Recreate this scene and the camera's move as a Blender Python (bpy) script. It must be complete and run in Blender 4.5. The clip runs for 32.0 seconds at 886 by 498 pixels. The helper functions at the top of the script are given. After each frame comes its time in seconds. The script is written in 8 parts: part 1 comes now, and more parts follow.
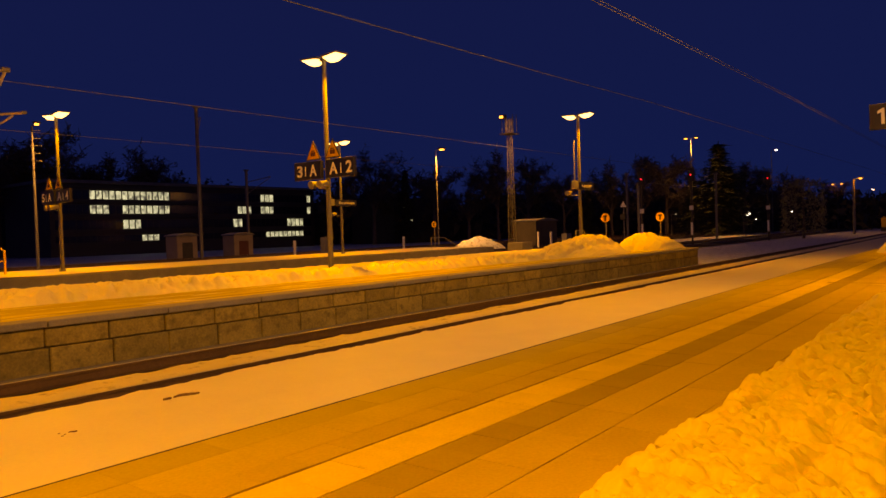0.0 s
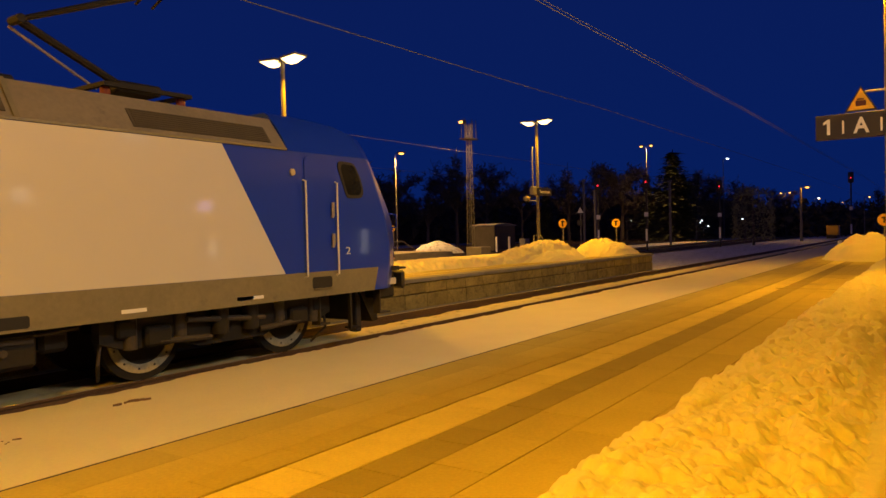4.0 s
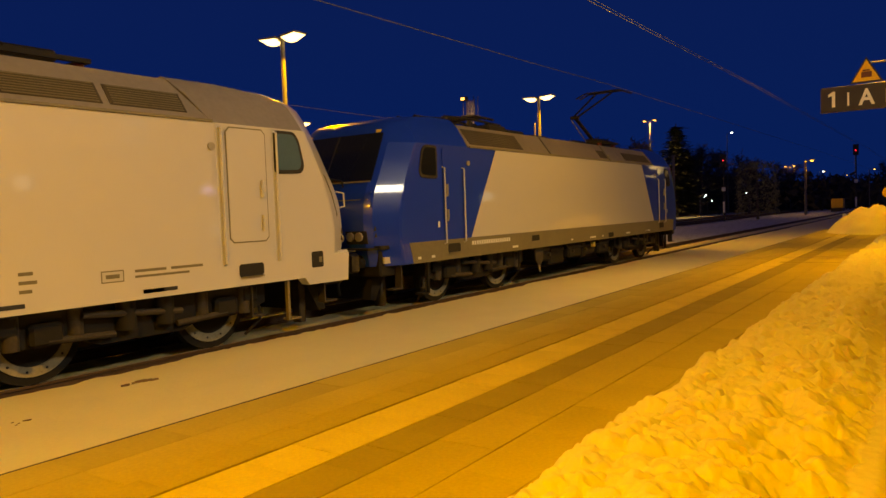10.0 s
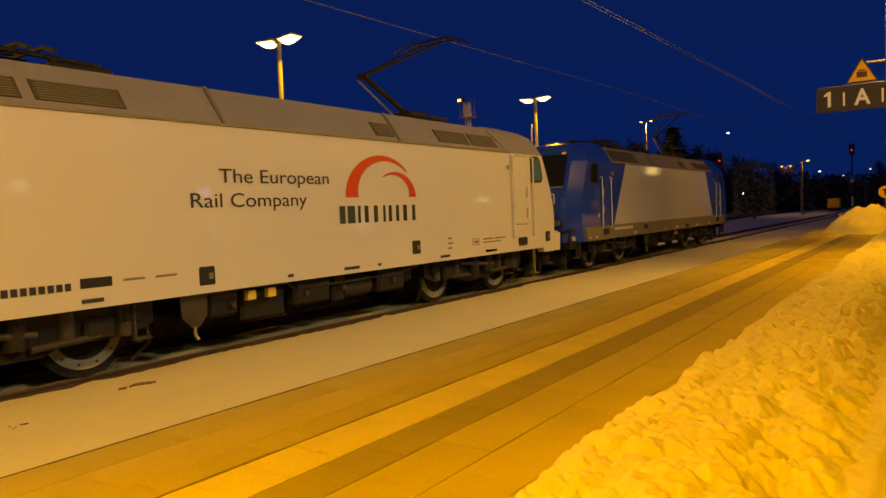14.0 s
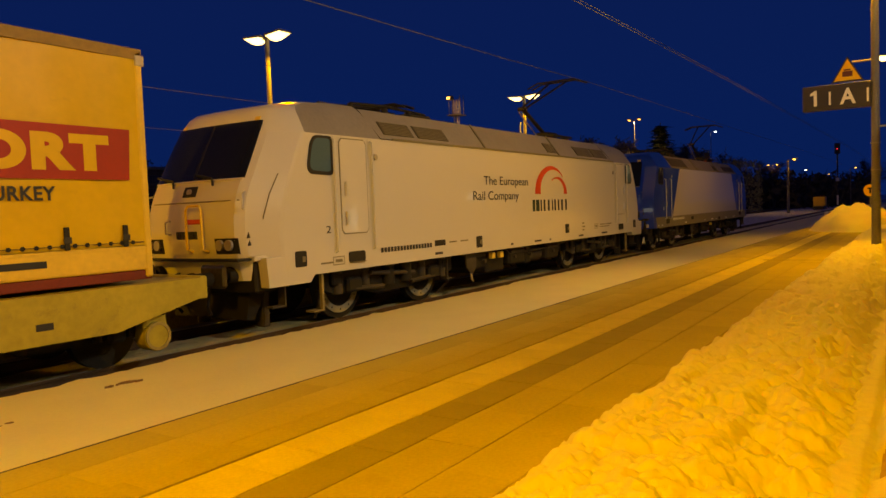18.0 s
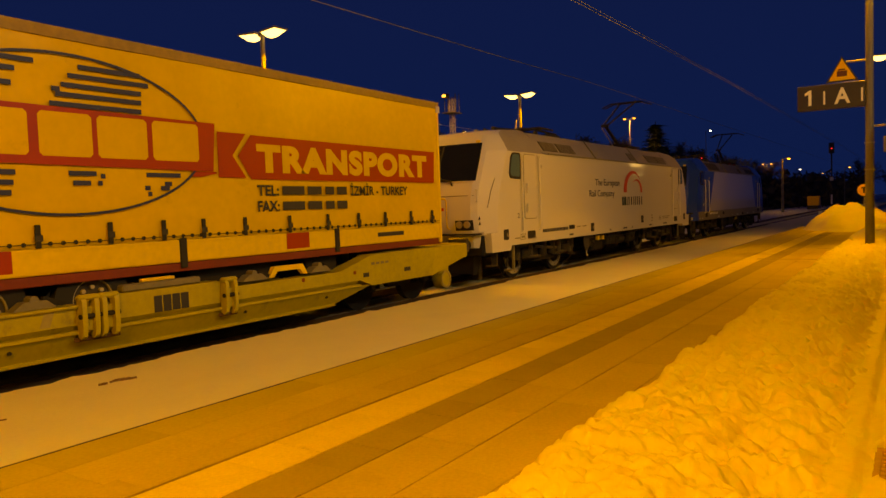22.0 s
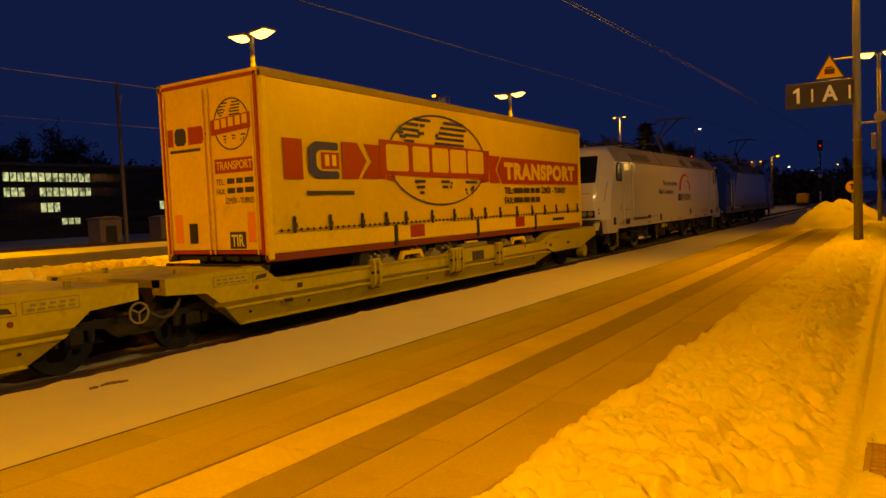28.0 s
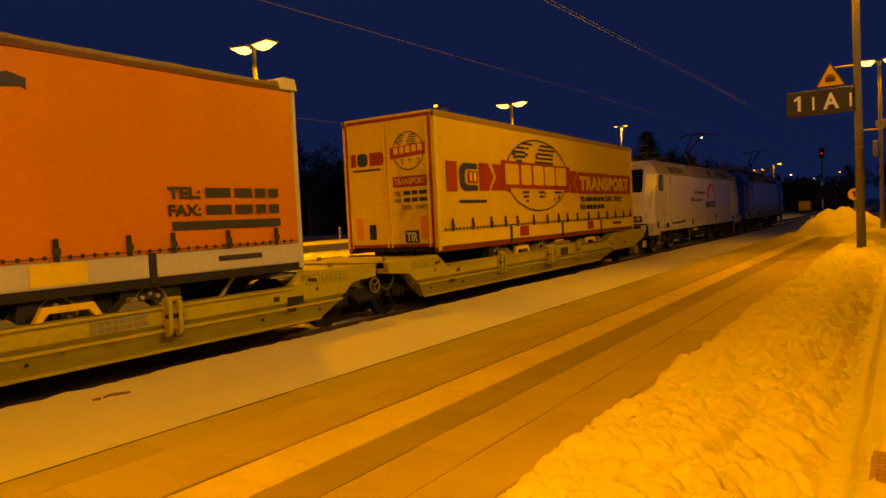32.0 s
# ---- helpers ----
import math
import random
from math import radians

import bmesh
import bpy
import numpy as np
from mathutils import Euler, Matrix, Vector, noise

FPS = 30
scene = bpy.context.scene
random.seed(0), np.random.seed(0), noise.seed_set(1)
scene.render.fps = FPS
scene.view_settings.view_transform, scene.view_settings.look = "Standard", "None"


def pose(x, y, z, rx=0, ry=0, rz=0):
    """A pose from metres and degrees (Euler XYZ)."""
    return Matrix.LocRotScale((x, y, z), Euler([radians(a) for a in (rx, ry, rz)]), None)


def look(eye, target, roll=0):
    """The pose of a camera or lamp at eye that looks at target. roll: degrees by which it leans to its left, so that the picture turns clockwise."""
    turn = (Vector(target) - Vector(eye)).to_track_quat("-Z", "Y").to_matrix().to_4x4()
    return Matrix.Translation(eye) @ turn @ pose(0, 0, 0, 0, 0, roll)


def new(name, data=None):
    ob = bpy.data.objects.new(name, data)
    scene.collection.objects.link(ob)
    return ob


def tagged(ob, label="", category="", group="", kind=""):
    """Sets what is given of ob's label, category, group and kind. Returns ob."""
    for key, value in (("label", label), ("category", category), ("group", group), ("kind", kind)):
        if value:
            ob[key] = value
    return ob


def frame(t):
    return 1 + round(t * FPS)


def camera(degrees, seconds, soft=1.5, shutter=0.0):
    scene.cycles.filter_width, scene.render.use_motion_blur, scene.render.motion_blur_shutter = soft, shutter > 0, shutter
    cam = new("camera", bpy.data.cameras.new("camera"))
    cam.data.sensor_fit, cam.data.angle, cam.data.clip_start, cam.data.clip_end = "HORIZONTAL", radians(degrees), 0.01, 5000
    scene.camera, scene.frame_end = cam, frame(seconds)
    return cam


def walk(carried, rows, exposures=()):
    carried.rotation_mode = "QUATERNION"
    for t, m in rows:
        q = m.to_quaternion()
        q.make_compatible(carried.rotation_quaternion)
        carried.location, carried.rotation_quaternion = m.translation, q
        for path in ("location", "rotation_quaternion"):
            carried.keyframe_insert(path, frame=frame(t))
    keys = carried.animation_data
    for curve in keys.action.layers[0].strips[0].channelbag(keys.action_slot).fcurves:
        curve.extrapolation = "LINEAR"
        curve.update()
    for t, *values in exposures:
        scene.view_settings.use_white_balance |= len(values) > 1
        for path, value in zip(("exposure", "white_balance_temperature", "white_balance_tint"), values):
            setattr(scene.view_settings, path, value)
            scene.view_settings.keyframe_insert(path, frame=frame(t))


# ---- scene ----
cam = camera(63.36, 32.0)
# seconds, eye, target, roll: a hand-held camera turning on the spot
PATH = [
    (0, (0.0, 0.0, 1.917), (3.1580, 2.4531, 1.8194), -1.86),
    (0.5, (0.0, 0.0, 1.917), (3.1744, 2.4327, 1.8460), -1.56),
    (1, (0.0, 0.0, 1.917), (3.1960, 2.4048, 1.8644), -1.24),
    (1.5, (0.0, 0.0, 1.917), (3.2131, 2.3820, 1.8738), -0.98),
    (2, (0.0, 0.0, 1.917), (3.2262, 2.3643, 1.8766), -0.85),
    (2.5, (0.0, 0.0, 1.917), (3.2381, 2.3481, 1.8775), -0.98),
    (3, (0.0, 0.0, 1.917), (3.2537, 2.3262, 1.8720), -1.14),
    (3.5, (0.0, 0.0, 1.917), (3.2735, 2.2980, 1.8604), -1.27),
    (5.5, (0.0, 0.0, 1.917), (3.3493, 2.1790, 1.7335), -1.68),
    (6, (0.0, 0.0, 1.917), (3.3529, 2.1707, 1.7025), -1.76),
    (6.5, (0.0, 0.0, 1.917), (3.3393, 2.1906, 1.6930), -1.70),
    (7, (0.0, 0.0, 1.917), (3.3195, 2.2210, 1.6974), -1.65),
    (7.5, (0.0, 0.0, 1.917), (3.3070, 2.2404, 1.7059), -1.70),
    (8, (0.0, 0.0, 1.917), (3.2988, 2.2530, 1.7123), -1.76),
    (8.5, (0.0, 0.0, 1.917), (3.2910, 2.2646, 1.7145), -1.88),
    (9, (0.0, 0.0, 1.917), (3.2812, 2.2784, 1.7096), -1.93),
    (9.5, (0.0, 0.0, 1.917), (3.2768, 2.2845, 1.7082), -2.03),
    (10, (0.0, 0.0, 1.917), (3.2778, 2.2837, 1.7144), -2.08),
    (10.5, (0.0, 0.0, 1.917), (3.2802, 2.2806, 1.7184), -2.09),
    (11, (0.0, 0.0, 1.917), (3.2805, 2.2791, 1.7078), -2.10),
    (11.5, (0.0, 0.0, 1.917), (3.2804, 2.2780, 1.6942), -2.22),
    (12, (0.0, 0.0, 1.917), (3.2805, 2.2779, 1.6952), -2.44),
    (12.5, (0.0, 0.0, 1.917), (3.2789, 2.2814, 1.7067), -2.54),
    (13, (0.0, 0.0, 1.917), (3.2772, 2.2848, 1.7181), -2.64),
    (13.5, (0.0, 0.0, 1.917), (3.2805, 2.2802, 1.7197), -2.42),
    (14, (0.0, 0.0, 1.917), (3.2866, 2.2716, 1.7221), -2.33),
    (14.5, (0.0, 0.0, 1.917), (3.2941, 2.2606, 1.7208), -2.25),
    (16.5, (0.0, 0.0, 1.917), (3.3156, 2.2273, 1.7024), -1.93),
    (17, (0.0, 0.0, 1.917), (3.3191, 2.2215, 1.6969), -2.02),
    (17.5, (0.0, 0.0, 1.917), (3.3209, 2.2192, 1.6996), -2.14),
    (18, (0.0, 0.0, 1.917), (3.3208, 2.2199, 1.7068), -2.24),
    (18.5, (0.0, 0.0, 1.917), (3.3206, 2.2209, 1.7149), -2.28),
    (19, (0.0, 0.0, 1.917), (3.3238, 2.2170, 1.7237), -2.33),
    (19.5, (0.0, 0.0, 1.917), (3.3309, 2.2067, 1.7282), -2.28),
    (20, (0.0, 0.0, 1.917), (3.3351, 2.1997, 1.7207), -2.16),
    (20.5, (0.0, 0.0, 1.917), (3.3346, 2.1990, 1.7054), -2.05),
    (21, (0.0, 0.0, 1.917), (3.3335, 2.1993, 1.6909), -1.96),
    (21.5, (0.0, 0.0, 1.917), (3.3331, 2.1997, 1.6891), -2.01),
    (22, (0.0, 0.0, 1.917), (3.3349, 2.1975, 1.6944), -2.03),
    (22.5, (0.0, 0.0, 1.917), (3.3362, 2.1961, 1.6998), -1.96),
    (23, (0.0, 0.0, 1.917), (3.3363, 2.1950, 1.6912), -1.83),
    (23.5, (0.0, 0.0, 1.917), (3.3358, 2.1932, 1.6671), -1.76),
    (24, (0.0, 0.0, 1.917), (3.3402, 2.1832, 1.6399), -1.84),
    (24.5, (0.0, 0.0, 1.917), (3.3452, 2.1751, 1.6365), -2.16),
    (25, (0.0, 0.0, 1.917), (3.3502, 2.1698, 1.6566), -2.44),
    (25.5, (0.0, 0.0, 1.917), (3.3536, 2.1672, 1.6791), -2.46),
    (27.5, (0.0, 0.0, 1.917), (3.3595, 2.1598, 1.6952), -2.50),
    (28, (0.0, 0.0, 1.917), (3.3603, 2.1582, 1.6924), -2.48),
    (28.5, (0.0, 0.0, 1.917), (3.3604, 2.1591, 1.7024), -2.59),
    (29, (0.0, 0.0, 1.917), (3.3580, 2.1641, 1.7150), -2.62),
    (29.5, (0.0, 0.0, 1.917), (3.3562, 2.1679, 1.7258), -2.53),
    (30, (0.0, 0.0, 1.917), (3.3548, 2.1703, 1.7292), -2.51),
    (30.5, (0.0, 0.0, 1.917), (3.3533, 2.1723, 1.7262), -2.53),
    (31, (0.0, 0.0, 1.917), (3.3531, 2.1726, 1.7257), -2.56),
    (31.5, (0.0, 0.0, 1.917), (3.3539, 2.1723, 1.7361), -2.69),
    (32, (0.0, 0.0, 1.917), (3.3570, 2.1683, 1.7466), -2.79),
]
# seconds, stops, white balance (kelvin, tint)
EXPOSURES = [(0, -0.06, 11300, 31), (1.0, -0.02, 10600, 29), (2.0, 0.04, 9900, 26), (3.0, 0.24, 6200, 16), (6.0, 0.17, 7100, 3), (13.0, 0.16, 7050, -5), (17.0, 0.16, 7150, -5), (20.0, 0.02, 8700, -3), (24.0, -0.11, 14200, 4), (28.0, -0.08, 15500, 2), (32.0, -0.07, 19000, 3)]
walk(cam, [(t, look(eye, target, roll)) for t, eye, target, roll in PATH], EXPOSURES)

# seconds and metres along the track of the leading locomotive's middle
TRAIN = [
    (0, -13.27), (0.5, -11.31), (1, -9.36), (1.5, -7.41), (2, -5.46), (2.5, -3.56), (3, -1.68), (3.5, 0.12),
    (4, 1.88), (4.5, 3.6), (5, 5.27), (5.5, 6.88), (6, 8.44), (6.5, 9.93), (7, 11.39), (7.5, 12.81),
    (8, 14.18), (8.5, 15.50), (9, 16.78), (9.5, 18.03), (10, 19.24), (10.5, 20.42), (11, 21.56), (11.5, 22.67),
    (12, 23.74), (12.5, 24.77), (13, 25.78), (13.5, 26.78), (14, 27.77), (14.5, 28.75), (15, 29.71), (15.5, 30.67),
    (16, 31.63), (16.5, 32.60), (17, 33.56), (17.5, 34.53), (18, 35.49), (18.5, 36.43), (19, 37.37), (19.5, 38.31),
    (20, 39.23), (20.5, 40.14), (21, 41.02), (21.5, 41.87), (22, 42.68), (22.5, 43.46), (23, 44.20), (23.5, 44.92),
    (24, 45.63), (24.5, 46.34), (25, 47.06), (25.5, 47.78), (26, 48.49), (26.5, 49.19), (27, 49.88), (27.5, 50.57),
    (28, 51.25), (28.5, 51.94), (29, 52.62), (29.5, 53.29), (30, 53.93), (30.5, 54.53), (31, 55.10), (31.5, 55.66),
    (32, 56.20),
]

import functools

# ---- light ----
world = bpy.data.worlds.new("evening_sky")
scene.world = world
world.use_nodes = True
wn = world.node_tree.nodes
# deep blue-hour sky, a little darker and more violet high up
co = wn.new("ShaderNodeTexCoord")
sep = wn.new("ShaderNodeSeparateXYZ")
ramp = wn.new("ShaderNodeValToRGB")
ramp.color_ramp.elements[0].position, ramp.color_ramp.elements[0].color = 0.0, (0.0016, 0.0108, 0.092, 1)
ramp.color_ramp.elements[1].position, ramp.color_ramp.elements[1].color = 1.0, (0.001, 0.002, 0.014, 1)
mid = ramp.color_ramp.elements.new(0.4)
mid.color = (0.0027, 0.0097, 0.082, 1)
world.node_tree.links.new(co.outputs["Generated"], sep.inputs[0])
world.node_tree.links.new(sep.outputs["Z"], ramp.inputs[0])
world.node_tree.links.new(ramp.outputs[0], wn["Background"].inputs[0])
wn["Background"].inputs[1].default_value = 1.0
scene.view_settings.exposure = 0.0

SODIUM = (1.0, 0.44, 0.0)


def street_light(x, y, z, watts, colour=SODIUM, size=0.5, lean=0.0, along=0.0):
    """A downward lamp; lean tips it along y, along tips it along x."""
    data = bpy.data.lights.new("lamp_light", "AREA")
    data.shape, data.size, data.energy, data.color = "DISK", size, watts, colour
    ob = new("lamp_light", data)
    ob.matrix_world = look((x, y, z), (x + along * z, y + lean * z, 0))
    return ob


def bulb_light(x, y, z, watts, colour=SODIUM, size=0.15):
    data = bpy.data.lights.new("bulb_light", "POINT")
    data.shadow_soft_size, data.energy, data.color = size, watts, colour
    new("bulb_light", data).matrix_world = pose(x, y, z)


# near platform lamps: behind the camera, at the sign post and the next one
for x, y, z, watts, lean, along in ((-2.6, 0.8, 7.7, 1460, -0.2, 0.28), (18.81, 0.9, 7.15, 670, 0.0, -0.75), (31.6, 0.0, 6.75, 190, -0.5, 0.0), (31.6, 1.45, 6.75, 190, 0.5, 0.0)):
    street_light(x, y, z, watts, size=0.7, lean=lean, along=along)
# lamps at the far end of the yard
for x, y, z, watts in ((109.0, 14.4, 6.9, 260), (158.0, 25.0, 8.4, 60)):
    bulb_light(x, y, z, watts)
# unseen whiter lamp, added high over the slab to light train and track
for x, watts in ((8.5, 840),):
    data = bpy.data.lights.new("added_white_light", "AREA")
    data.shape, data.size, data.energy, data.color = "DISK", 2.2, watts, (1.0, 0.83, 0.68)
    ob = new("added_white_light", data)
    ob.matrix_world = look((x, -8.9, 10.8), (x, 9.0, 1.0))
# yard lamps
for x, y, z, watts in ((23.4, 53.4, 10.3, 1300), (59.1, 45.9, 10.0, 2400), (113.9, 38.0, 15.0, 2200), (36.6, 22.6, 8.8, 300)):
    street_light(x, y, z, watts, (1.0, 0.5, 0.12))
# island platform lamps
for x, watts in ((-1.4, 850), (14.68, 450), (30.72, 450)):
    for dy in (-1, 1):
        street_light(x, 15.6 + 0.7 * dy, 6.85, watts, size=0.4, lean=0.5 * dy)
# second island
for x in (13.71, 29.68):
    for dy in (-1, 1):
        street_light(x, 30.5 + 0.7 * dy, 7.0, 380, size=0.4, lean=0.5 * dy)


# ---- materials ----
def nd(m, kind, **inputs):
    n = m.node_tree.nodes.new(kind)
    for k, v in inputs.items():
        n.inputs[k.replace("_", " ")].default_value = v
    return n


def mat(name, col, rough=0.6, metal=0.0, var=0.25, scale=1.2, fine=30.0, bump=0.15, depth=0.01, coat=0.0, dirt=None, dirt_at=0.6, rnd=0.0, spec=0.5, sheen=0.12):
    m = bpy.data.materials.new(name)
    m.use_nodes = True
    t, ln = m.node_tree, m.node_tree.links
    p = t.nodes["Principled BSDF"]
    p.inputs["Roughness"].default_value, p.inputs["Metallic"].default_value = rough, metal
    p.inputs["Coat Weight"].default_value = coat
    p.inputs["Coat Roughness"].default_value = 0.06
    p.inputs["Specular IOR Level"].default_value = spec
    co = t.nodes.new("ShaderNodeTexCoord")
    n1, n2 = nd(m, "ShaderNodeTexNoise", Scale=scale, Detail=5.0), nd(m, "ShaderNodeTexNoise", Scale=fine, Detail=6.0)
    where = co.outputs["Object"]
    if rnd:
        oi = t.nodes.new("ShaderNodeObjectInfo")
        far = nd(m, "ShaderNodeMath")
        far.operation = "MULTIPLY"
        far.inputs[1].default_value = 53.0
        ln.new(oi.outputs["Random"], far.inputs[0])
        shift = t.nodes.new("ShaderNodeVectorMath")
        ln.new(where, shift.inputs[0])
        ln.new(far.outputs[0], shift.inputs[1])
        where = shift.outputs[0]
    for n in (n1, n2):
        ln.new(where, n.inputs["Vector"])
    mixed = nd(m, "ShaderNodeMath")
    mixed.operation = "ADD"
    ln.new(n1.outputs[0], mixed.inputs[0])
    ln.new(n2.outputs[0], mixed.inputs[1])
    tone = nd(m, "ShaderNodeMapRange")
    tone.inputs["From Min"].default_value, tone.inputs["From Max"].default_value = 0.6, 1.4
    tone.inputs["To Min"].default_value, tone.inputs["To Max"].default_value = 1 - var, 1 + var * 0.6
    ln.new(mixed.outputs[0], tone.inputs["Value"])
    mul = t.nodes.new("ShaderNodeVectorMath")
    mul.operation = "SCALE"
    mul.inputs[0].default_value = col
    ln.new(tone.outputs[0], mul.inputs["Scale"])
    out = mul.outputs[0]
    if rnd:
        r = nd(m, "ShaderNodeMapRange")
        r.inputs["To Min"].default_value, r.inputs["To Max"].default_value = 1 - rnd, 1 + rnd
        ln.new(oi.outputs["Random"], r.inputs["Value"])
        m2 = t.nodes.new("ShaderNodeVectorMath")
        m2.operation = "SCALE"
        ln.new(out, m2.inputs[0])
        ln.new(r.outputs[0], m2.inputs["Scale"])
        out = m2.outputs[0]
    if dirt:
        n3 = nd(m, "ShaderNodeTexNoise", Scale=scale * 2.3, Detail=8.0, Roughness=0.65)
        ln.new(where, n3.inputs["Vector"])
        f = nd(m, "ShaderNodeMapRange")
        f.inputs["From Min"].default_value, f.inputs["From Max"].default_value = dirt_at, dirt_at + 0.18
        ln.new(n3.outputs[0], f.inputs["Value"])
        mx = t.nodes.new("ShaderNodeMix")
        mx.data_type = "RGBA"
        ln.new(f.outputs[0], mx.inputs["Factor"])
        ln.new(out, mx.inputs["A"])
        mx.inputs["B"].default_value = (*dirt, 1)
        out = mx.outputs["Result"]
    ln.new(out, p.inputs["Base Color"])
    rr = nd(m, "ShaderNodeMapRange")
    rr.inputs["To Min"].default_value, rr.inputs["To Max"].default_value = max(0.03, rough - sheen), min(1, rough + sheen)
    ln.new(n2.outputs[0], rr.inputs["Value"])
    ln.new(rr.outputs[0], p.inputs["Roughness"])
    if bump:
        b = nd(m, "ShaderNodeBump", Strength=bump, Distance=depth)
        ln.new(mixed.outputs[0], b.inputs["Height"])
        ln.new(b.outputs[0], p.inputs["Normal"])
    return m


def glow(name, col, strength, grain=0.0):
    m = bpy.data.materials.new(name)
    m.use_nodes = True
    p = m.node_tree.nodes["Principled BSDF"]
    p.inputs["Base Color"].default_value = (0.6, 0.6, 0.6, 1)
    p.inputs["Emission Color"].default_value = (*col, 1)
    p.inputs["Emission Strength"].default_value = strength
    if grain:
        ln = m.node_tree.links
        co = m.node_tree.nodes.new("ShaderNodeTexCoord")
        n = nd(m, "ShaderNodeTexNoise", Scale=grain, Detail=3.0)
        oi = m.node_tree.nodes.new("ShaderNodeObjectInfo")
        shift = m.node_tree.nodes.new("ShaderNodeVectorMath")
        ln.new(co.outputs["Object"], shift.inputs[0])
        far = nd(m, "ShaderNodeMath")
        far.operation = "MULTIPLY"
        far.inputs[1].default_value = 40.0
        ln.new(oi.outputs["Random"], far.inputs[0])
        ln.new(far.outputs[0], shift.inputs[1])
        ln.new(shift.outputs[0], n.inputs["Vector"])
        r = nd(m, "ShaderNodeMapRange")
        r.inputs["From Min"].default_value, r.inputs["From Max"].default_value = 0.35, 0.65
        r.inputs["To Min"].default_value, r.inputs["To Max"].default_value = strength * 0.12, strength * 1.5
        ln.new(n.outputs[0], r.inputs["Value"])
        ln.new(r.outputs[0], p.inputs["Emission Strength"])
    return m


def snow_material(name, col=(0.84, 0.86, 0.9), bump=0.5, fine=26.0, dirt=None, dirt_at=0.62):
    m = mat(name, col, rough=0.62, var=0.07, scale=1.3, fine=fine, bump=bump, depth=0.03, dirt=dirt, dirt_at=dirt_at, spec=0.3)
    p = m.node_tree.nodes["Principled BSDF"]
    p.inputs["Subsurface Weight"].default_value = 0.5
    p.inputs["Subsurface Radius"].default_value = (1.0, 0.7, 0.4)
    p.inputs["Subsurface Scale"].default_value = 0.05
    return m


# snow base colours are yellowed: part of the orange lamp light is in them
M_SNOW = snow_material("lamp_yellowed_snow", col=(0.74, 0.67, 0.37), bump=0.25)
M_BANK = snow_material("lamp_yellowed_bank_snow", col=(0.75, 0.68, 0.375), bump=0.35, fine=22.0)
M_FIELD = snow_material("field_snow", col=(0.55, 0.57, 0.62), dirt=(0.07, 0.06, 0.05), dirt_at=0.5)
# toned down and patched darker to stand for the shade under the train
M_TRACKSNOW = snow_material("shade_toned_track_snow", col=(0.6, 0.53, 0.29), bump=0.35, dirt=(0.14, 0.11, 0.07), dirt_at=0.56)
M_BALLAST = mat("track_ballast", (0.085, 0.068, 0.05), rough=0.9, var=0.5, scale=6, fine=60, bump=0.9, depth=0.05)
M_RAIL = mat("rusty_rail", (0.12, 0.075, 0.045), rough=0.6, metal=0.3, var=0.4, fine=20)
M_HEAD = mat("worn_rail_head", (0.42, 0.39, 0.34), rough=0.45, metal=0.35, var=0.2, fine=20)
# ochre block colour: part of the orange lamp light is put into it
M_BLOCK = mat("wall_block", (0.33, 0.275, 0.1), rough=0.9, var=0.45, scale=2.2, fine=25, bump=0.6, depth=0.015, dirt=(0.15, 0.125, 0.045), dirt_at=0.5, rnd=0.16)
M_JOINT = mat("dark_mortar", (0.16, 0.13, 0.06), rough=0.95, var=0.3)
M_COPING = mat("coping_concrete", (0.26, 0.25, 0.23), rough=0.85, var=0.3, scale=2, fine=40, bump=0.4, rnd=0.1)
# paver colours lean to ochre, carrying some of the orange lamp light
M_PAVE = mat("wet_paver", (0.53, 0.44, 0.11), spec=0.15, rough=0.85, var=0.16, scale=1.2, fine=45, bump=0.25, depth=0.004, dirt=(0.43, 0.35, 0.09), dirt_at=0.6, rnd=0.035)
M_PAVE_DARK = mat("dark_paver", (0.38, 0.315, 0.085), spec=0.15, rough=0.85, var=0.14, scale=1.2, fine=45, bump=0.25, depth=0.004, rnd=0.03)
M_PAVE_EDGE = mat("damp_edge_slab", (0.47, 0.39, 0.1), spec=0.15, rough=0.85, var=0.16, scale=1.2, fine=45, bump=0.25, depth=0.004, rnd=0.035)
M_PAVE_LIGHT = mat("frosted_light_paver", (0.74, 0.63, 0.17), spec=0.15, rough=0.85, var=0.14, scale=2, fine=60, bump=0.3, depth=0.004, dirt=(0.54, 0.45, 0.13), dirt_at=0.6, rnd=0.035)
M_BED = mat("paver_joint_sand", (0.05, 0.045, 0.04), rough=0.95, var=0.3)
M_STEEL = mat("galvanised_steel", (0.24, 0.24, 0.235), rough=0.65, metal=0.2, var=0.25, scale=2, fine=30, bump=0.1)
M_POLE = mat("weathered_lamp_pole", (0.17, 0.168, 0.16), rough=0.65, metal=0.2, var=0.3, scale=2, fine=30, bump=0.1)
M_DARKSTEEL = mat("dark_steel", (0.06, 0.058, 0.055), rough=0.6, metal=0.5, var=0.4, scale=3, fine=30, bump=0.2)
M_CABLE = mat("cable_metal", (0.15, 0.155, 0.175), rough=0.7, metal=0.0, var=0.1, bump=0)
M_SIGN = mat("sign_dark_blue", (0.012, 0.014, 0.04), rough=0.45, var=0.15, fine=20, bump=0.03)
M_WHITE = mat("sign_white", (0.8, 0.8, 0.78), rough=0.5, var=0.06, bump=0.02)
M_YELLOW = mat("sign_yellow", (0.8, 0.48, 0.03), rough=0.45, var=0.1, bump=0.02)
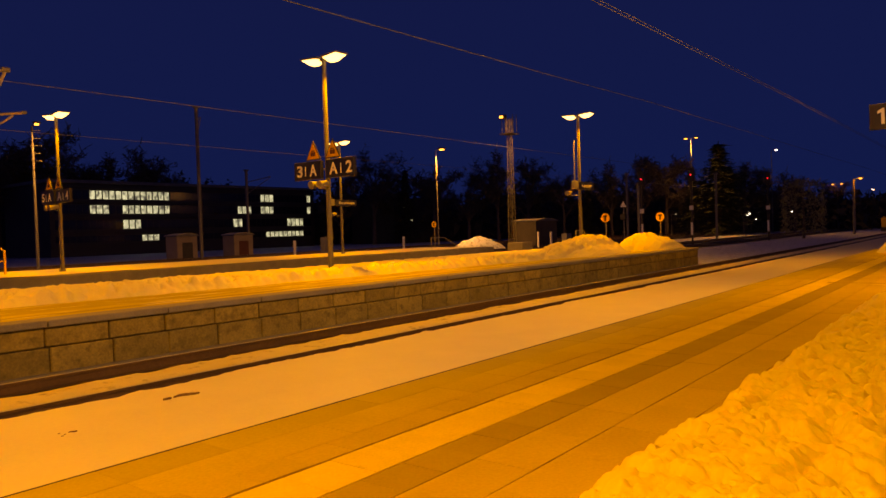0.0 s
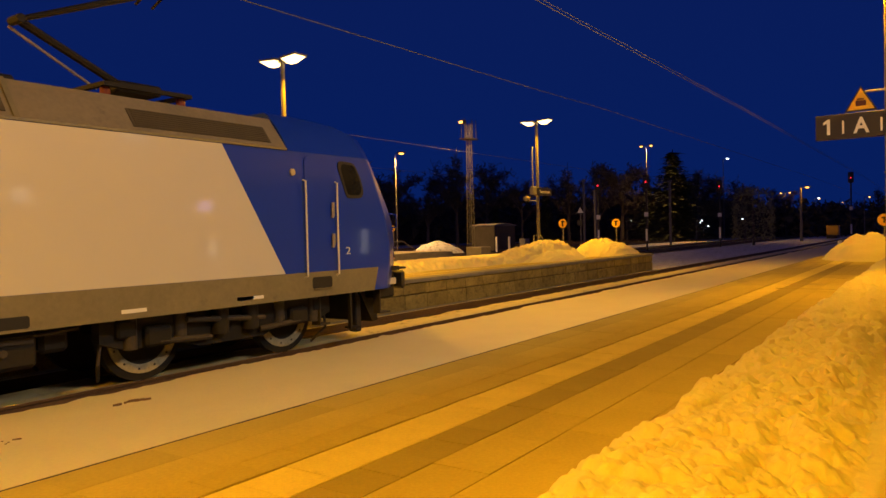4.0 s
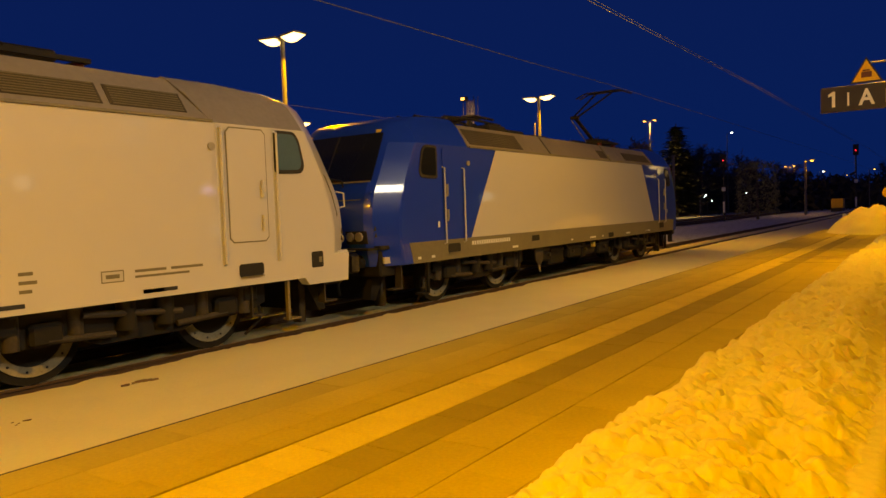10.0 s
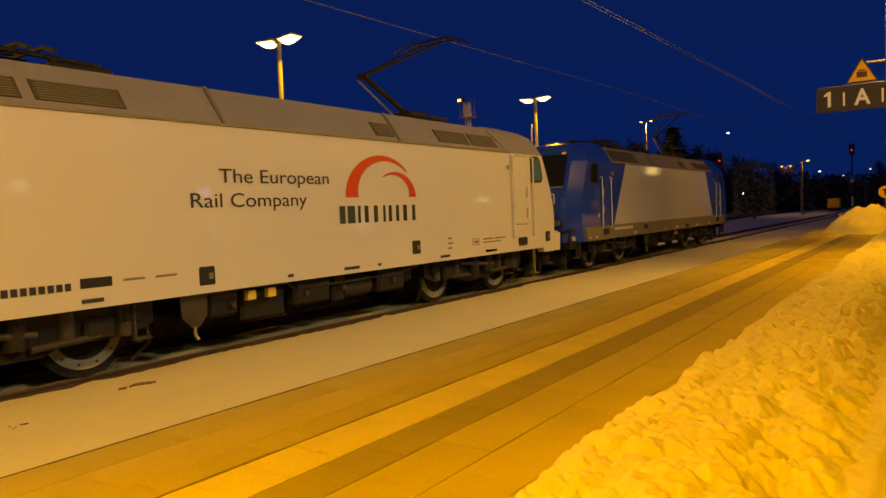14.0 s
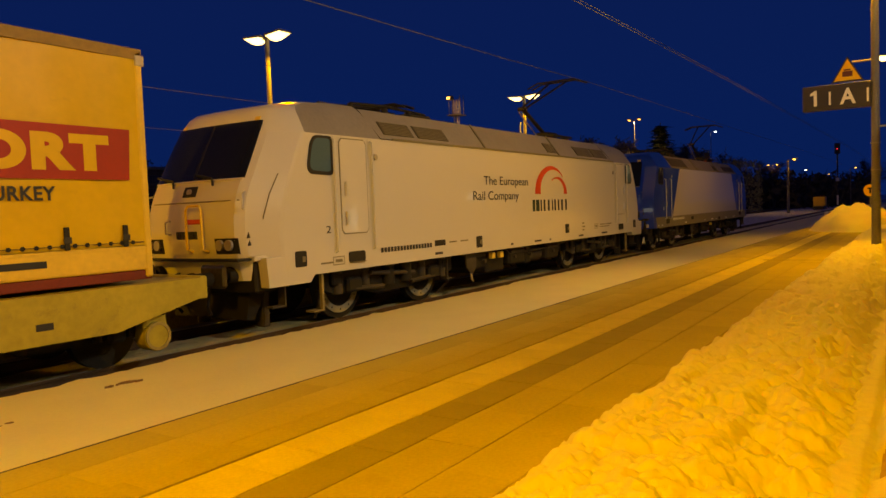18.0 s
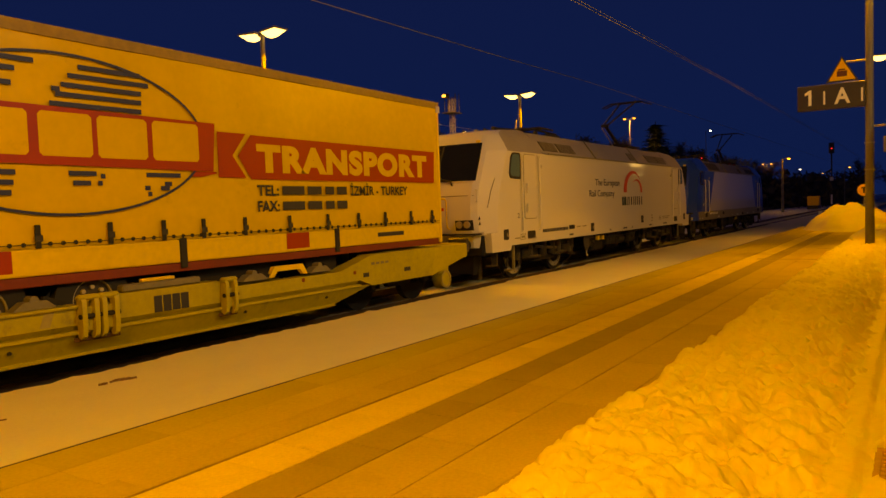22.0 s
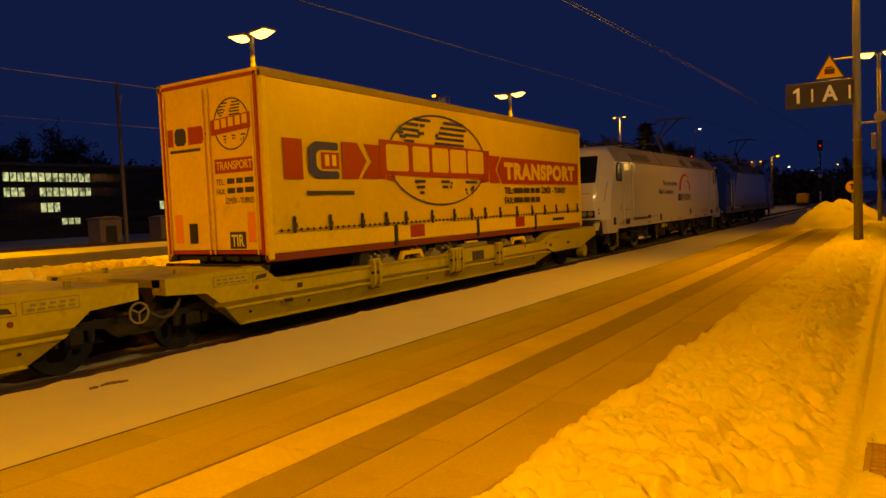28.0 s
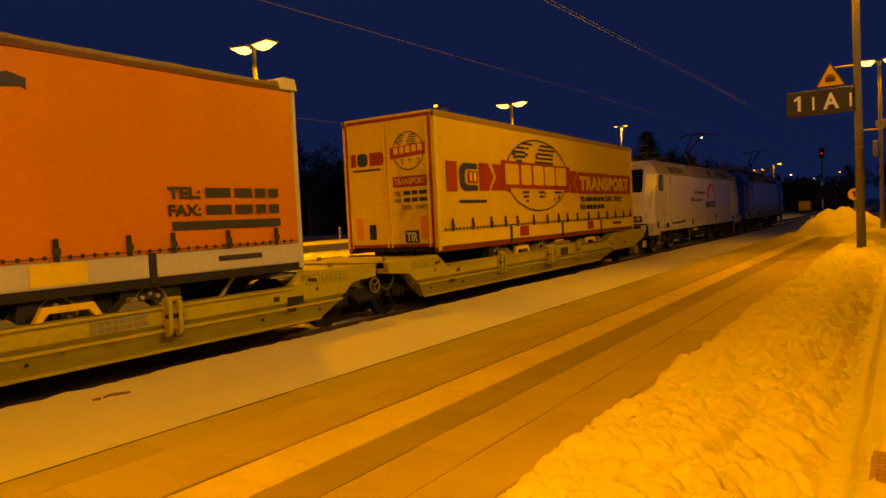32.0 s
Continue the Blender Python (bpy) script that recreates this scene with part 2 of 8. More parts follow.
M_BLACK = mat("black_paint", (0.02, 0.02, 0.02), rough=0.5, var=0.2, bump=0.05)
M_WOOD = mat("painted_hut", (0.3, 0.25, 0.19), rough=0.8, var=0.3, scale=1, fine=12, bump=0.3)
M_SHED = mat("dark_shed_boards", (0.08, 0.07, 0.055), rough=0.85, var=0.35, scale=1, fine=12, bump=0.3)
M_HUTRED = mat("dark_red_hut", (0.12, 0.04, 0.03), rough=0.8, var=0.3, scale=1, fine=12, bump=0.3)
M_ROOF = mat("hut_roof", (0.16, 0.16, 0.16), rough=0.8, var=0.3)
M_FACADE = mat("dark_facade", (0.06, 0.055, 0.05), rough=0.8, var=0.3, scale=0.3, fine=3, bump=0.1)
M_BARK = mat("bark", (0.12, 0.1, 0.08), rough=0.9, var=0.4, scale=2, fine=20, bump=0.6)
M_TWIG = mat("bare_twigs", (0.11, 0.095, 0.08), rough=0.9, var=0.4, bump=0)
M_WOODS = mat("dark_wood_edge", (0.07, 0.065, 0.05), rough=0.95, var=0.4, bump=0)
M_LEAF = mat("conifer_needles", (0.045, 0.06, 0.03), rough=0.8, var=0.4, scale=1, bump=0)
M_HEDGE = mat("evergreen_leaves", (0.3, 0.29, 0.14), rough=0.8, var=0.4, scale=1, bump=0)
G_LAMP = glow("sodium_diffuser", (1.0, 0.64, 0.24), 4.5)
G_LAMPFAR = glow("distant_sodium_lamp", (1.0, 0.45, 0.08), 4)
G_COLD = glow("distant_white_lamp", (0.85, 0.95, 1.0), 8)
G_RED = glow("red_signal_light", (1.0, 0.012, 0.03), 2.2)
G_OFFICE = glow("lit_office_window", (0.6, 0.8, 0.6), 0.7, grain=2.2)


# ---- mesh helpers ----
class Build:
    """Collects faces of simple solids for one mesh."""

    def __init__(self):
        self.v, self.f = [], []

    def add(self, verts, faces):
        n = len(self.v)
        self.v += [tuple(p) for p in verts]
        self.f += [tuple(i + n for i in f) for f in faces]
        return self

    def box(self, x0, x1, y0, y1, z0, z1, c=0.0):
        if c <= 0:
            vs = [(x, y, z) for z in (z0, z1) for y in (y0, y1) for x in (x0, x1)]
            return self.add(vs, [(0, 2, 3, 1), (4, 5, 7, 6), (0, 1, 5, 4), (2, 6, 7, 3), (0, 4, 6, 2), (1, 3, 7, 5)])
        vs, lo, hi = [], (x0, y0, z0), (x1, y1, z1)
        at = {}
        for sx in (0, 1):
            for sy in (0, 1):
                for sz in (0, 1):
                    s = (sx, sy, sz)
                    for ax in range(3):
                        p = []
                        for k in range(3):
                            e = hi[k] if s[k] else lo[k]
                            p.append(e if k == ax else e + (-c if s[k] else c))
                        at[s, ax] = len(vs)
                        vs.append(p)
        fs = []
        for ax in range(3):
            o = [k for k in range(3) if k != ax]
            for s in (0, 1):
                ring = []
                for a, b in ((0, 0), (1, 0), (1, 1), (0, 1)):
                    k = [0, 0, 0]
                    k[ax], k[o[0]], k[o[1]] = s, a, b
                    ring.append(at[tuple(k), ax])
                flip = (s == 0) ^ (ax == 1)
                fs.append(tuple(ring[::-1] if flip else ring))
            for a in (0, 1):
                for b in (0, 1):
                    k0, k1 = [0, 0, 0], [0, 0, 0]
                    k0[o[0]], k0[o[1]], k1[o[0]], k1[o[1]] = a, b, a, b
                    k1[ax] = 1
                    k0, k1 = tuple(k0), tuple(k1)
                    q = [at[k0, o[0]], at[k1, o[0]], at[k1, o[1]], at[k0, o[1]]]
                    fs.append(tuple(q if ((a == b) ^ (ax == 1)) else q[::-1]))
        for s in [(x, y, z) for x in (0, 1) for y in (0, 1) for z in (0, 1)]:
            q = (at[s, 0], at[s, 1], at[s, 2])
            fs.append(q if (sum(s) % 2) else q[::-1])
        return self.add(vs, fs)

    def prism(self, poly, y0, y1, plane="xz"):
        """An upright polygon pushed along the third axis."""
        n = len(poly)
        put = {"xz": lambda a, b, c: (a, c, b), "xy": lambda a, b, c: (a, b, c), "yz": lambda a, b, c: (c, a, b)}[plane]
        vs = [put(a, b, y0) for a, b in poly] + [put(a, b, y1) for a, b in poly]
        fs = [tuple(range(n)), tuple(range(2 * n - 1, n - 1, -1))]
        fs += [(i, i + n, (i + 1) % n + n, (i + 1) % n) for i in range(n)]
        return self.add(vs, fs)

    def tube(self, pts, r, n=8, r2=None, cap=True):
        """A round bar along a line of points, tapering to r2."""
        pts = [Vector(p) for p in pts]
        rings, m = [], len(pts)
        side = None
        for i, p in enumerate(pts):
            d = (pts[min(i + 1, m - 1)] - pts[max(i - 1, 0)]).normalized()
            if side is None:
                side = d.orthogonal().normalized()
            side = (side - d * side.dot(d)).normalized()
            up = d.cross(side)
            rr = r if r2 is None else r + (r2 - r) * i / max(1, m - 1)
            rings.append([p + rr * (math.cos(a) * side + math.sin(a) * up) for a in (2 * math.pi * k / n for k in range(n))])
        vs = [v for ring in rings for v in ring]
        fs = [(i * n + k, i * n + (k + 1) % n, (i + 1) * n + (k + 1) % n, (i + 1) * n + k) for i in range(m - 1) for k in range(n)]
        if cap:
            fs += [tuple(range(n - 1, -1, -1)), tuple(range((m - 1) * n, m * n))]
        return self.add(vs, fs)

    def ring(self, cx, cy, cz, r0, r1, y0, y1, n=28):
        """A flat ring about the y axis between radii r0 and r1."""
        vs = []
        for r, y in ((r0, y0), (r1, y0), (r1, y1), (r0, y1)):
            vs += [(cx + r * math.cos(2 * math.pi * k / n), cy + y, cz + r * math.sin(2 * math.pi * k / n)) for k in range(n)]
        fs = [(a * n + k, a * n + (k + 1) % n, (a + 1) % 4 * n + (k + 1) % n, (a + 1) % 4 * n + k) for a in range(4) for k in range(n)]
        return self.add(vs, fs)

    def sheet(self, fn, us, vs_):
        """A curved sheet through fn(u, v)."""
        vs = [fn(u, v) for v in vs_ for u in us]
        n = len(us)
        fs = [(j * n + i, j * n + i + 1, (j + 1) * n + i + 1, (j + 1) * n + i) for j in range(len(vs_) - 1) for i in range(n - 1)]
        return self.add(vs, fs)


def mesh_of(name, b, material, smooth=35):
    me = bpy.data.meshes.new(name)
    me.from_pydata(b.v, [], b.f)
    bm = bmesh.new()
    bm.from_mesh(me)
    bmesh.ops.recalc_face_normals(bm, faces=bm.faces)
    bm.to_mesh(me)
    bm.free()
    me.materials.append(material)
    if smooth:
        me.shade_smooth()
        me.set_sharp_from_angle(angle=radians(smooth))
    return me


def part(name, b, material, parent=None, label="", smooth=35):
    ob = new(name, b if isinstance(b, bpy.types.Mesh) else mesh_of(name, b, material, smooth))
    ob.parent = parent
    if label:
        ob["label"] = label
    return ob


def thing(name, label, category, m=None, group="", kind=""):
    ob = new(name)
    ob.empty_display_size = 0.2
    if m is not None:
        ob.matrix_basis = m
    return tagged(ob, label, category, group, kind)


def setting(name, b, material, label, category, smooth=35):
    return tagged(part(name, b, material, None, label, smooth), label, category, kind="structure")


def lettering(text, size, material, name="lettering", bold=0.0, depth=0.002, space=1.0):
    """A flat mesh of the text in the plane x right, y up, starting at the origin; and its width."""
    cu = bpy.data.curves.new(name, "FONT")
    cu.body, cu.size, cu.extrude, cu.offset, cu.space_character = text, size, depth, bold, space
    ob = new(name, cu)
    dg = bpy.context.evaluated_depsgraph_get()
    me = bpy.data.meshes.new_from_object(ob.evaluated_get(dg))
    bpy.data.objects.remove(ob)
    bpy.data.curves.remove(cu)
    me.materials.clear()
    me.materials.append(material)
    xs = [v.co.x for v in me.vertices] or [0, 1]
    return me, min(xs), max(xs)


def write(text, a, b, base, height, material, parent, place, name="letter", bold=0.0, space=1.0):
    """Text fitted between a and b along a face; place(x, y, d) gives the point at x along, y up and d out of the face."""
    me, lo, hi = lettering(text, height / 0.72, material, name, bold, space=space)
    k = (b - a) / max(1e-6, hi - lo)
    for v in me.vertices:
        v.co.x = a + (v.co.x - lo) * k
    # one mesh for each letter: faces whose extents along the line overlap belong together
    spans = []
    for f in sorted(me.polygons, key=lambda f: min(me.vertices[i].co.x for i in f.vertices)):
        xs = [me.vertices[i].co.x for i in f.vertices]
        if spans and min(xs) <= spans[-1][0] + 1e-4:
            spans[-1][0] = max(spans[-1][0], max(xs))
            spans[-1][1].append(f)
        else:
            spans.append([max(xs), [f]])
    for _, faces in spans:
        used = sorted({i for f in faces for i in f.vertices})
        at = {i: j for j, i in enumerate(used)}
        one = bpy.data.meshes.new(name)
        one.from_pydata([place(me.vertices[i].co.x, base + me.vertices[i].co.y, 0.004 + me.vertices[i].co.z) for i in used], [], [[at[i] for i in f.vertices] for f in faces])
        one.materials.append(material)
        part(name, one, material, parent)
    bpy.data.meshes.remove(me)


def fbm(x, y, z=0.0, octaves=4):
    return noise.fractal(Vector((x, y, z)), 1.0, 2.0, octaves)


# ---- ground, tracks and platforms (z = 0 is the top of the rails, x runs along the tracks) ----
YC = 9.886  # middle of the train's track
P1 = 0.55  # near platform
P2 = 0.76  # island platforms


def lerp(a, b, k):
    return a + (b - a) * k


def steps(a, b, d):
    n = max(1, round((b - a) / d))
    return [a + (b - a) * i / n for i in range(n + 1)]


def ground_height(x, y):
    far = min(1.0, math.hypot(x - 20, y - 15) / 300)
    return -0.17 + 0.05 * fbm(x * 0.2, y * 0.2) * min(1, max(0, abs(y - 10) - 8) / 10) + 0.3 * far * fbm(x * 0.01, y * 0.01)


g_x = [-900, -400, -150] + steps(-60, 160, 2.0) + [200, 260, 340, 450, 600, 900, 1400, 2200]
g_y = [-900, -400, -150, -60, -20, -8] + steps(0, 80, 2.0) + [90, 110, 140, 200, 300, 500, 900, 1500]
setting("ground", Build().sheet(lambda x, y: (x, y, ground_height(x, y)), g_x, g_y), M_FIELD, "dirty trodden snow field around the railway tracks", "ground")

# ballast trench of the train's track and of the others
setting("ballast", Build().sheet(lambda x, y: (x, y, -0.15 + 0.03 * fbm(x * 3, y * 3)), steps(-40, 60, 0.5), steps(8.05, 11.6, 0.3)), M_BALLAST, "dark wet ballast showing beside the rails", "ballast")


def snow_edge(x):
    return 8.2 + 0.06 * fbm(x * 1.3, 3.0) + 0.045 * fbm(x * 5, 7.0) + 0.03 * fbm(x * 13, 2.0)


def flat_snow(x, k):
    """Snow filling the first track from the platform edge to the ragged trench edge."""
    e = snow_edge(x) + (0.02 * fbm(x * 9, 1.0) if k > 0.98 else 0)
    y = lerp(4.22, e, min(1.0, k))
    z = 0.14 + 0.025 * fbm(x * 0.35, y * 0.5) + 0.006 * fbm(x * 3, y * 3)
    if k > 0.93:
        z += 0.03 * max(0.0, fbm(x * 4, y * 6, 2.0)) * math.sin(min(1.0, (k - 0.93) / 0.06) * math.pi / 2)
    if k > 0.97:
        z -= (k - 0.97) / 0.03 * 0.035
    if k > 1:
        y, z = e + 0.05, -0.2
    return (x, y, z)


b = Build().sheet(flat_snow, steps(-14, 40, 0.09) + steps(40.4, 180, 1.2), steps(0, 0.93, 0.06) + [0.955, 0.97, 0.985, 1.0, 1.01])
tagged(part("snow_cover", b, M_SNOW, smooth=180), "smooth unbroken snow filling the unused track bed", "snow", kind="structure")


def between_rails(x, k):
    half = 0.5 + 0.05 * fbm(x * 1.7, 2.0) + 0.03 * fbm(x * 6, 5.0)
    y = 9.86 + lerp(-0.52, half - 0.11, k)
    return (x, y, -0.17 + (0.14 + 0.025 * fbm(x * 1.1, y * 2.4, 6.0) + 0.015 * fbm(x * 5, y * 6)) * min(1, 6 * min(k, 1 - k) + 0.05))


b = Build().sheet(between_rails, steps(-14, 60, 0.15) + steps(61, 180, 1.5), steps(0, 1, 0.1))
tagged(part("snow_between_rails", b, M_TRACKSNOW, smooth=180), "strip of snow lying between the two rails", "snow", kind="structure")


RAIL = [(-0.07, -0.17), (0.07, -0.17), (0.07, -0.155), (0.014, -0.14), (0.012, -0.045), (0.034, -0.035), (0.034, -0.004), (0.024, 0.0), (-0.024, 0.0), (-0.034, -0.004), (-0.034, -0.035), (-0.012, -0.045), (-0.014, -0.14), (-0.07, -0.155)]


def track(yc, x0, x1, z=0.0, cant=0.0, name="railway_track", label="pair of rusty steel rails on snowy ballast"):
    t = thing(name, label, "railway track", kind="structure")
    for s in (-1, 1):
        y, zr = yc + s * 0.7525, z + max(0.0, s * cant)
        r = part("rail", Build().prism([(y + a, zr + b) for a, b in RAIL], x0, x1, "yz"), M_RAIL, t)
        part("rail_head", Build().box(x0, x1, y - 0.033, y + 0.033, zr + 0.0005, zr + 0.003), M_HEAD, r, "shiny worn running surface")
    return t


track(YC, -60, 420, cant=0.05)
for y in (21.3, 25.75, 35.9, 40.4, 45.0, 49.5, 54.0, 58.5, 62.5, 66.0):
    track(y, -80, 420, 0.02, label="distant pair of dark rails in the snow")
for y in (21.3, 25.75, 35.9, 40.4, 45.0, 49.5, 54.0, 58.5, 62.5, 66.0):
    b = Build().sheet(lambda x, v: (x, y + v, -0.1 + 0.02 * fbm(x, v * 3)), steps(-80, 160, 3) + [200, 300, 420], steps(-1.3, 1.3, 0.65))
    setting("ballast", b, M_BALLAST, "dark ballast of a distant track", "ballast")

# near platform: a concrete body with the pavers on it
setting("near_platform", Build().box(-40, 36.5, -9, 4.24, -0.3, P1 - 0.05, 0.02), M_BED, "body of the near station platform", "platform")
setting("platform_edge_wall", Build().box(-40, 36.5, 4.242, 4.27, -0.3, P1 - 0.06), M_COPING, "low concrete face under the near platform edge", "wall")

# island platform beside the train's track
setting("island_platform", Build().box(-40, 34.9, 11.60, 19.6, -0.3, P2 - 0.055, 0.02), M_JOINT, "body of the island platform between two tracks", "platform")
setting("second_island_platform", Build().box(-60, 41, 27.4, 34.0, -0.3, P2, 0.03), M_COPING, "second island platform with a low concrete edge", "platform")
b = Build().sheet(lambda x, y: (x, y, P2 + 0.03 + 0.02 * fbm(x * 0.6, y)), steps(-60, 41, 0.6), steps(27.5, 33.9, 0.4))
tagged(part("platform_snow", b, M_SNOW), "thin even snow on the second island platform", "snow", kind="structure")


def clod(x, y, s, seed):
    """Height of soft rounded snow clods about 1 / s metres across."""
    d = noise.voronoi(Vector((x * s, y * s, seed)))[0][0]
    return max(0.0, 1 - (d / 0.75) ** 2) ** 1.3


def dome(x, y, s, seed):
    """Height of round snow crumbs about 1 / s metres across."""
    d = noise.voronoi(Vector((x * s, y * s, seed)))[0][0]
    return math.sqrt(max(0.0, 1 - (d / 0.66) ** 2))


# shovelled snow on the island platform
def island_snow(x, y):
    foot = max(12.95, 14.55 - 0.083 * (x - 5)) + 0.12 * fbm(x * 0.9, 1.0) + 0.08 * clod(x, y, 4.5, 7.7) + 0.1 * clod(x, y, 2.9, 9.1)
    k = (y - foot) / 0.3
    h = 0.0
    if k > 0:
        h = min(1, k) ** 0.6 * (0.145 - 0.002 * x + 0.06 * fbm(x * 0.8, y * 0.9) + 0.07 * clod(x, y, 2.6, 0.4) + 0.12 * dome(x, y, 5.2, 2.2) + 0.08 * dome(x, y, 10.0, 4.0) - 0.05)
        if y > foot + 1.0:
            h *= max(0.3, 1 - (y - foot - 1.0) / 0.9)
    else:
        h = 0.012 * math.sin(y * 42.0 + fbm(x * 0.4, 3.0)) + 0.016 * fbm(x * 0.6, y * 9) - 0.02
    for cx, cy, rx, ry, hh in ((27.0, 13.6, 3.1, 1.5, 0.5), (28.4, 13.9, 1.8, 1.2, 0.15), (33.0, 13.0, 2.4, 1.35, 0.58), (32.0, 13.4, 1.8, 1.2, 0.12)):
        q = ((x - cx) / rx) ** 2 + ((y - cy) / ry) ** 2
        if q < 1:
            h += hh * 0.92 * (1 - q) ** 0.8 * (0.9 + 0.2 * fbm(x * 1.3, y * 1.3) + 0.14 * clod(x, y, 2.2, 5.0) + 0.08 * dome(x, y, 5.0, 1.0)) * (1 if y > 12.2 else max(0.0, (y - 11.9) / 0.3))
    return (x, y, P2 + 0.004 + max(-0.03, h))


b = Build().sheet(island_snow, steps(-4, 22, 0.05) + steps(22.08, 34.85, 0.08), steps(11.95, 13.0, 0.04) + steps(13.05, 16.0, 0.05) + steps(16.2, 16.6, 0.2) + steps(16.8, 19.5, 0.4))
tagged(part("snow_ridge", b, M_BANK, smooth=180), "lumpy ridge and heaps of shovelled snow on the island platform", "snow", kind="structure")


# shovelled bank beside the camera, a swept groove and trodden snow behind it
def near_snow(x, y):
    wx, wy = x + 0.06 * fbm(x * 3, y * 3, 1.0, 1), y + 0.06 * fbm(x * 3, y * 3, 8.0, 1)
    edge = 1.53 + 0.05 * fbm(x * 1.1, 2.0) + 0.08 * clod(x, y * 0.6, 5.0, 3.3) + 0.06 * dome(x, y * 0.6, 8.5, 5.2) - 0.03
    k = (edge - y) / 0.26
    if k < 0:
        return (x, y, P1 - 0.03)
    top = 0.2 + 0.04 * fbm(x * 0.7, y * 0.8) + 0.02 * min(1, x / 12)
    h = top * math.sqrt(min(1.0, k) * (2 - min(1.0, k)))
    inner = (y - 0.27 - 0.06 * fbm(x * 1.7, 4.0) - 0.07 * clod(x, 0.0, 2.6, 4.4)) / 0.42
    h *= max(0.0, min(1.0, inner)) ** 0.8 if inner < 1 else 1.0
    hollow = max(0.0, fbm(x * 1.6, y * 2.2, 5.0)) * max(0.0, 1 - abs(inner - 0.7) / 0.9)
    rough = max(0.0, min(1.0, inner * 2 + 0.3)) * min(1.0, k * 2 + 0.15)
    some = max(0.0, min(1.0, 0.5 + 1.1 * fbm(x * 2.3, y * 2.3, 3.0, 2)))
    h += rough * (0.04 * clod(wx, wy, 4.2, 0.1) + some * 0.065 * dome(wx, wy, 6.5, 2.7) + (1 - some) * 0.045 * dome(wx, wy, 11.0, 6.1) + 0.018 * dome(wx, wy, 22.0, 1.1) + 0.011 * fbm(x * 11, y * 11) - 0.05 - 0.2 * hollow)
    if inner < 0.12:
        groove = max(0.0, 1 - abs(y - 0.2 - 0.015 * fbm(x * 3, 2.0)) / 0.05)
        flat = 0.05 + 0.012 * fbm(x * 2, y * 2) - 0.05 * groove * (0.7 + 0.5 * fbm(x * 2.2, 9.0)) + 0.01 * clod(wx, wy, 12, 1.5)
        h = flat if inner < 0 else lerp(flat, max(h, flat), inner / 0.12)
    hole = ((x - 4.15) / 0.42) ** 2 + ((y + 0.02) / 0.2) ** 2 + 0.25 * fbm(x * 5, y * 5)
    if hole < 1:
        h = -0.04
    return (x, y, P1 + max(h, 0.02) if hole >= 1 else P1 + h)


b = Build().sheet(near_snow, steps(1.6, 5.5, 0.014) + steps(5.52, 10, 0.024) + steps(10.05, 20, 0.06) + steps(20.15, 36.4, 0.2), steps(-0.6, 0.2, 0.03) + steps(0.215, 1.75, 0.014))
b.sheet(near_snow, steps(-12, 1.6, 0.08), steps(-0.6, 1.75, 0.06))
b.sheet(lambda x, y: (x, y, P1 + 0.045 + 0.012 * fbm(x * 2, y * 2)), steps(-12, 36.4, 0.4), steps(-9, -0.6, 0.4))
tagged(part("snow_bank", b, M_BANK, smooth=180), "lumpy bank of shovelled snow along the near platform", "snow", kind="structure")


def end_heap(x, y):
    q = ((x - 33.4) / 3.0) ** 2 + ((y - 2.15) / 1.7) ** 2
    h = 0.72 * max(0, 1 - q) ** 0.75 + (0.26 * clod(x, y, 1.3, 2.0) + 0.13 * dome(x, y, 3.2, 3.0) + 0.05 * dome(x, y, 7.0, 1.0)) * (q < 1) * max(0.0, 1 - q) ** 0.6 + 0.06 * fbm(x, y) * (q < 1)
    return (x, y, P1 - 0.02 + h)


b = Build().sheet(end_heap, steps(29.6, 36.6, 0.14), steps(0.3, 4.1, 0.14))
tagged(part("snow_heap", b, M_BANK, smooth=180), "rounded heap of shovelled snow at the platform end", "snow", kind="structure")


# the station building closes the near platform behind the camera
M_PLASTER = mat("station_plaster", (0.35, 0.3, 0.22), rough=0.85, var=0.2, scale=0.5, fine=8, bump=0.1)
M_PANE = glow("reflected_white_panel", (1.0, 0.92, 0.78), 2.0)
G_VIOLET = glow("reflected_violet_panel", (0.55, 0.45, 1.0), 5.0)
station = thing("station_building", "plain plastered station building behind the platform", "building", pose(0, -9.3, 0))
part("wall", Build().box(-40, 96, -0.6, 0, P1 - 0.8, 11.5), M_PLASTER, station)
part("roof", Build().box(-40.5, 96.5, -0.7, 1.9, 11.5, 11.9, 0.05), M_ROOF, station)
# unseen slab, added to cut the white lamp's light at the platform edge
part("shade_slab", Build().box(-40, 62, 0.003, 8.8, 4.0, 4.2, 0.03), M_ROOF, station, "unseen flat slab added to keep the white lamp off the platform")
# unseen glowing panels, set where reflections on the train side need a source
for x0, x1, z0, z1, m in ((77.6, 80.6, 4.7, 6.1, G_LAMP), (16.0, 17.0, 5.9, 6.15, M_PANE), (19.5, 20.1, 3.2, 3.6, G_VIOLET), (20.0, 20.3, 1.2, 1.9, M_PANE), (42.4, 43.6, 2.7, 3.15, M_PANE), (11.9, 12.5, 3.4, 3.9, M_PANE), (30.0, 31.0, 1.0, 2.3, M_PANE)):
    part("window", Build().box(x0, x1, 0.003, 0.05, z0, z1, 0.01), m, station, "small unseen glowing panel placed for its reflection on the train")


# ---- station furniture ----
def face_y(y):
    """A face looking along -y: text runs towards +x."""
    return lambda a, h, d: (a, y - d, h)


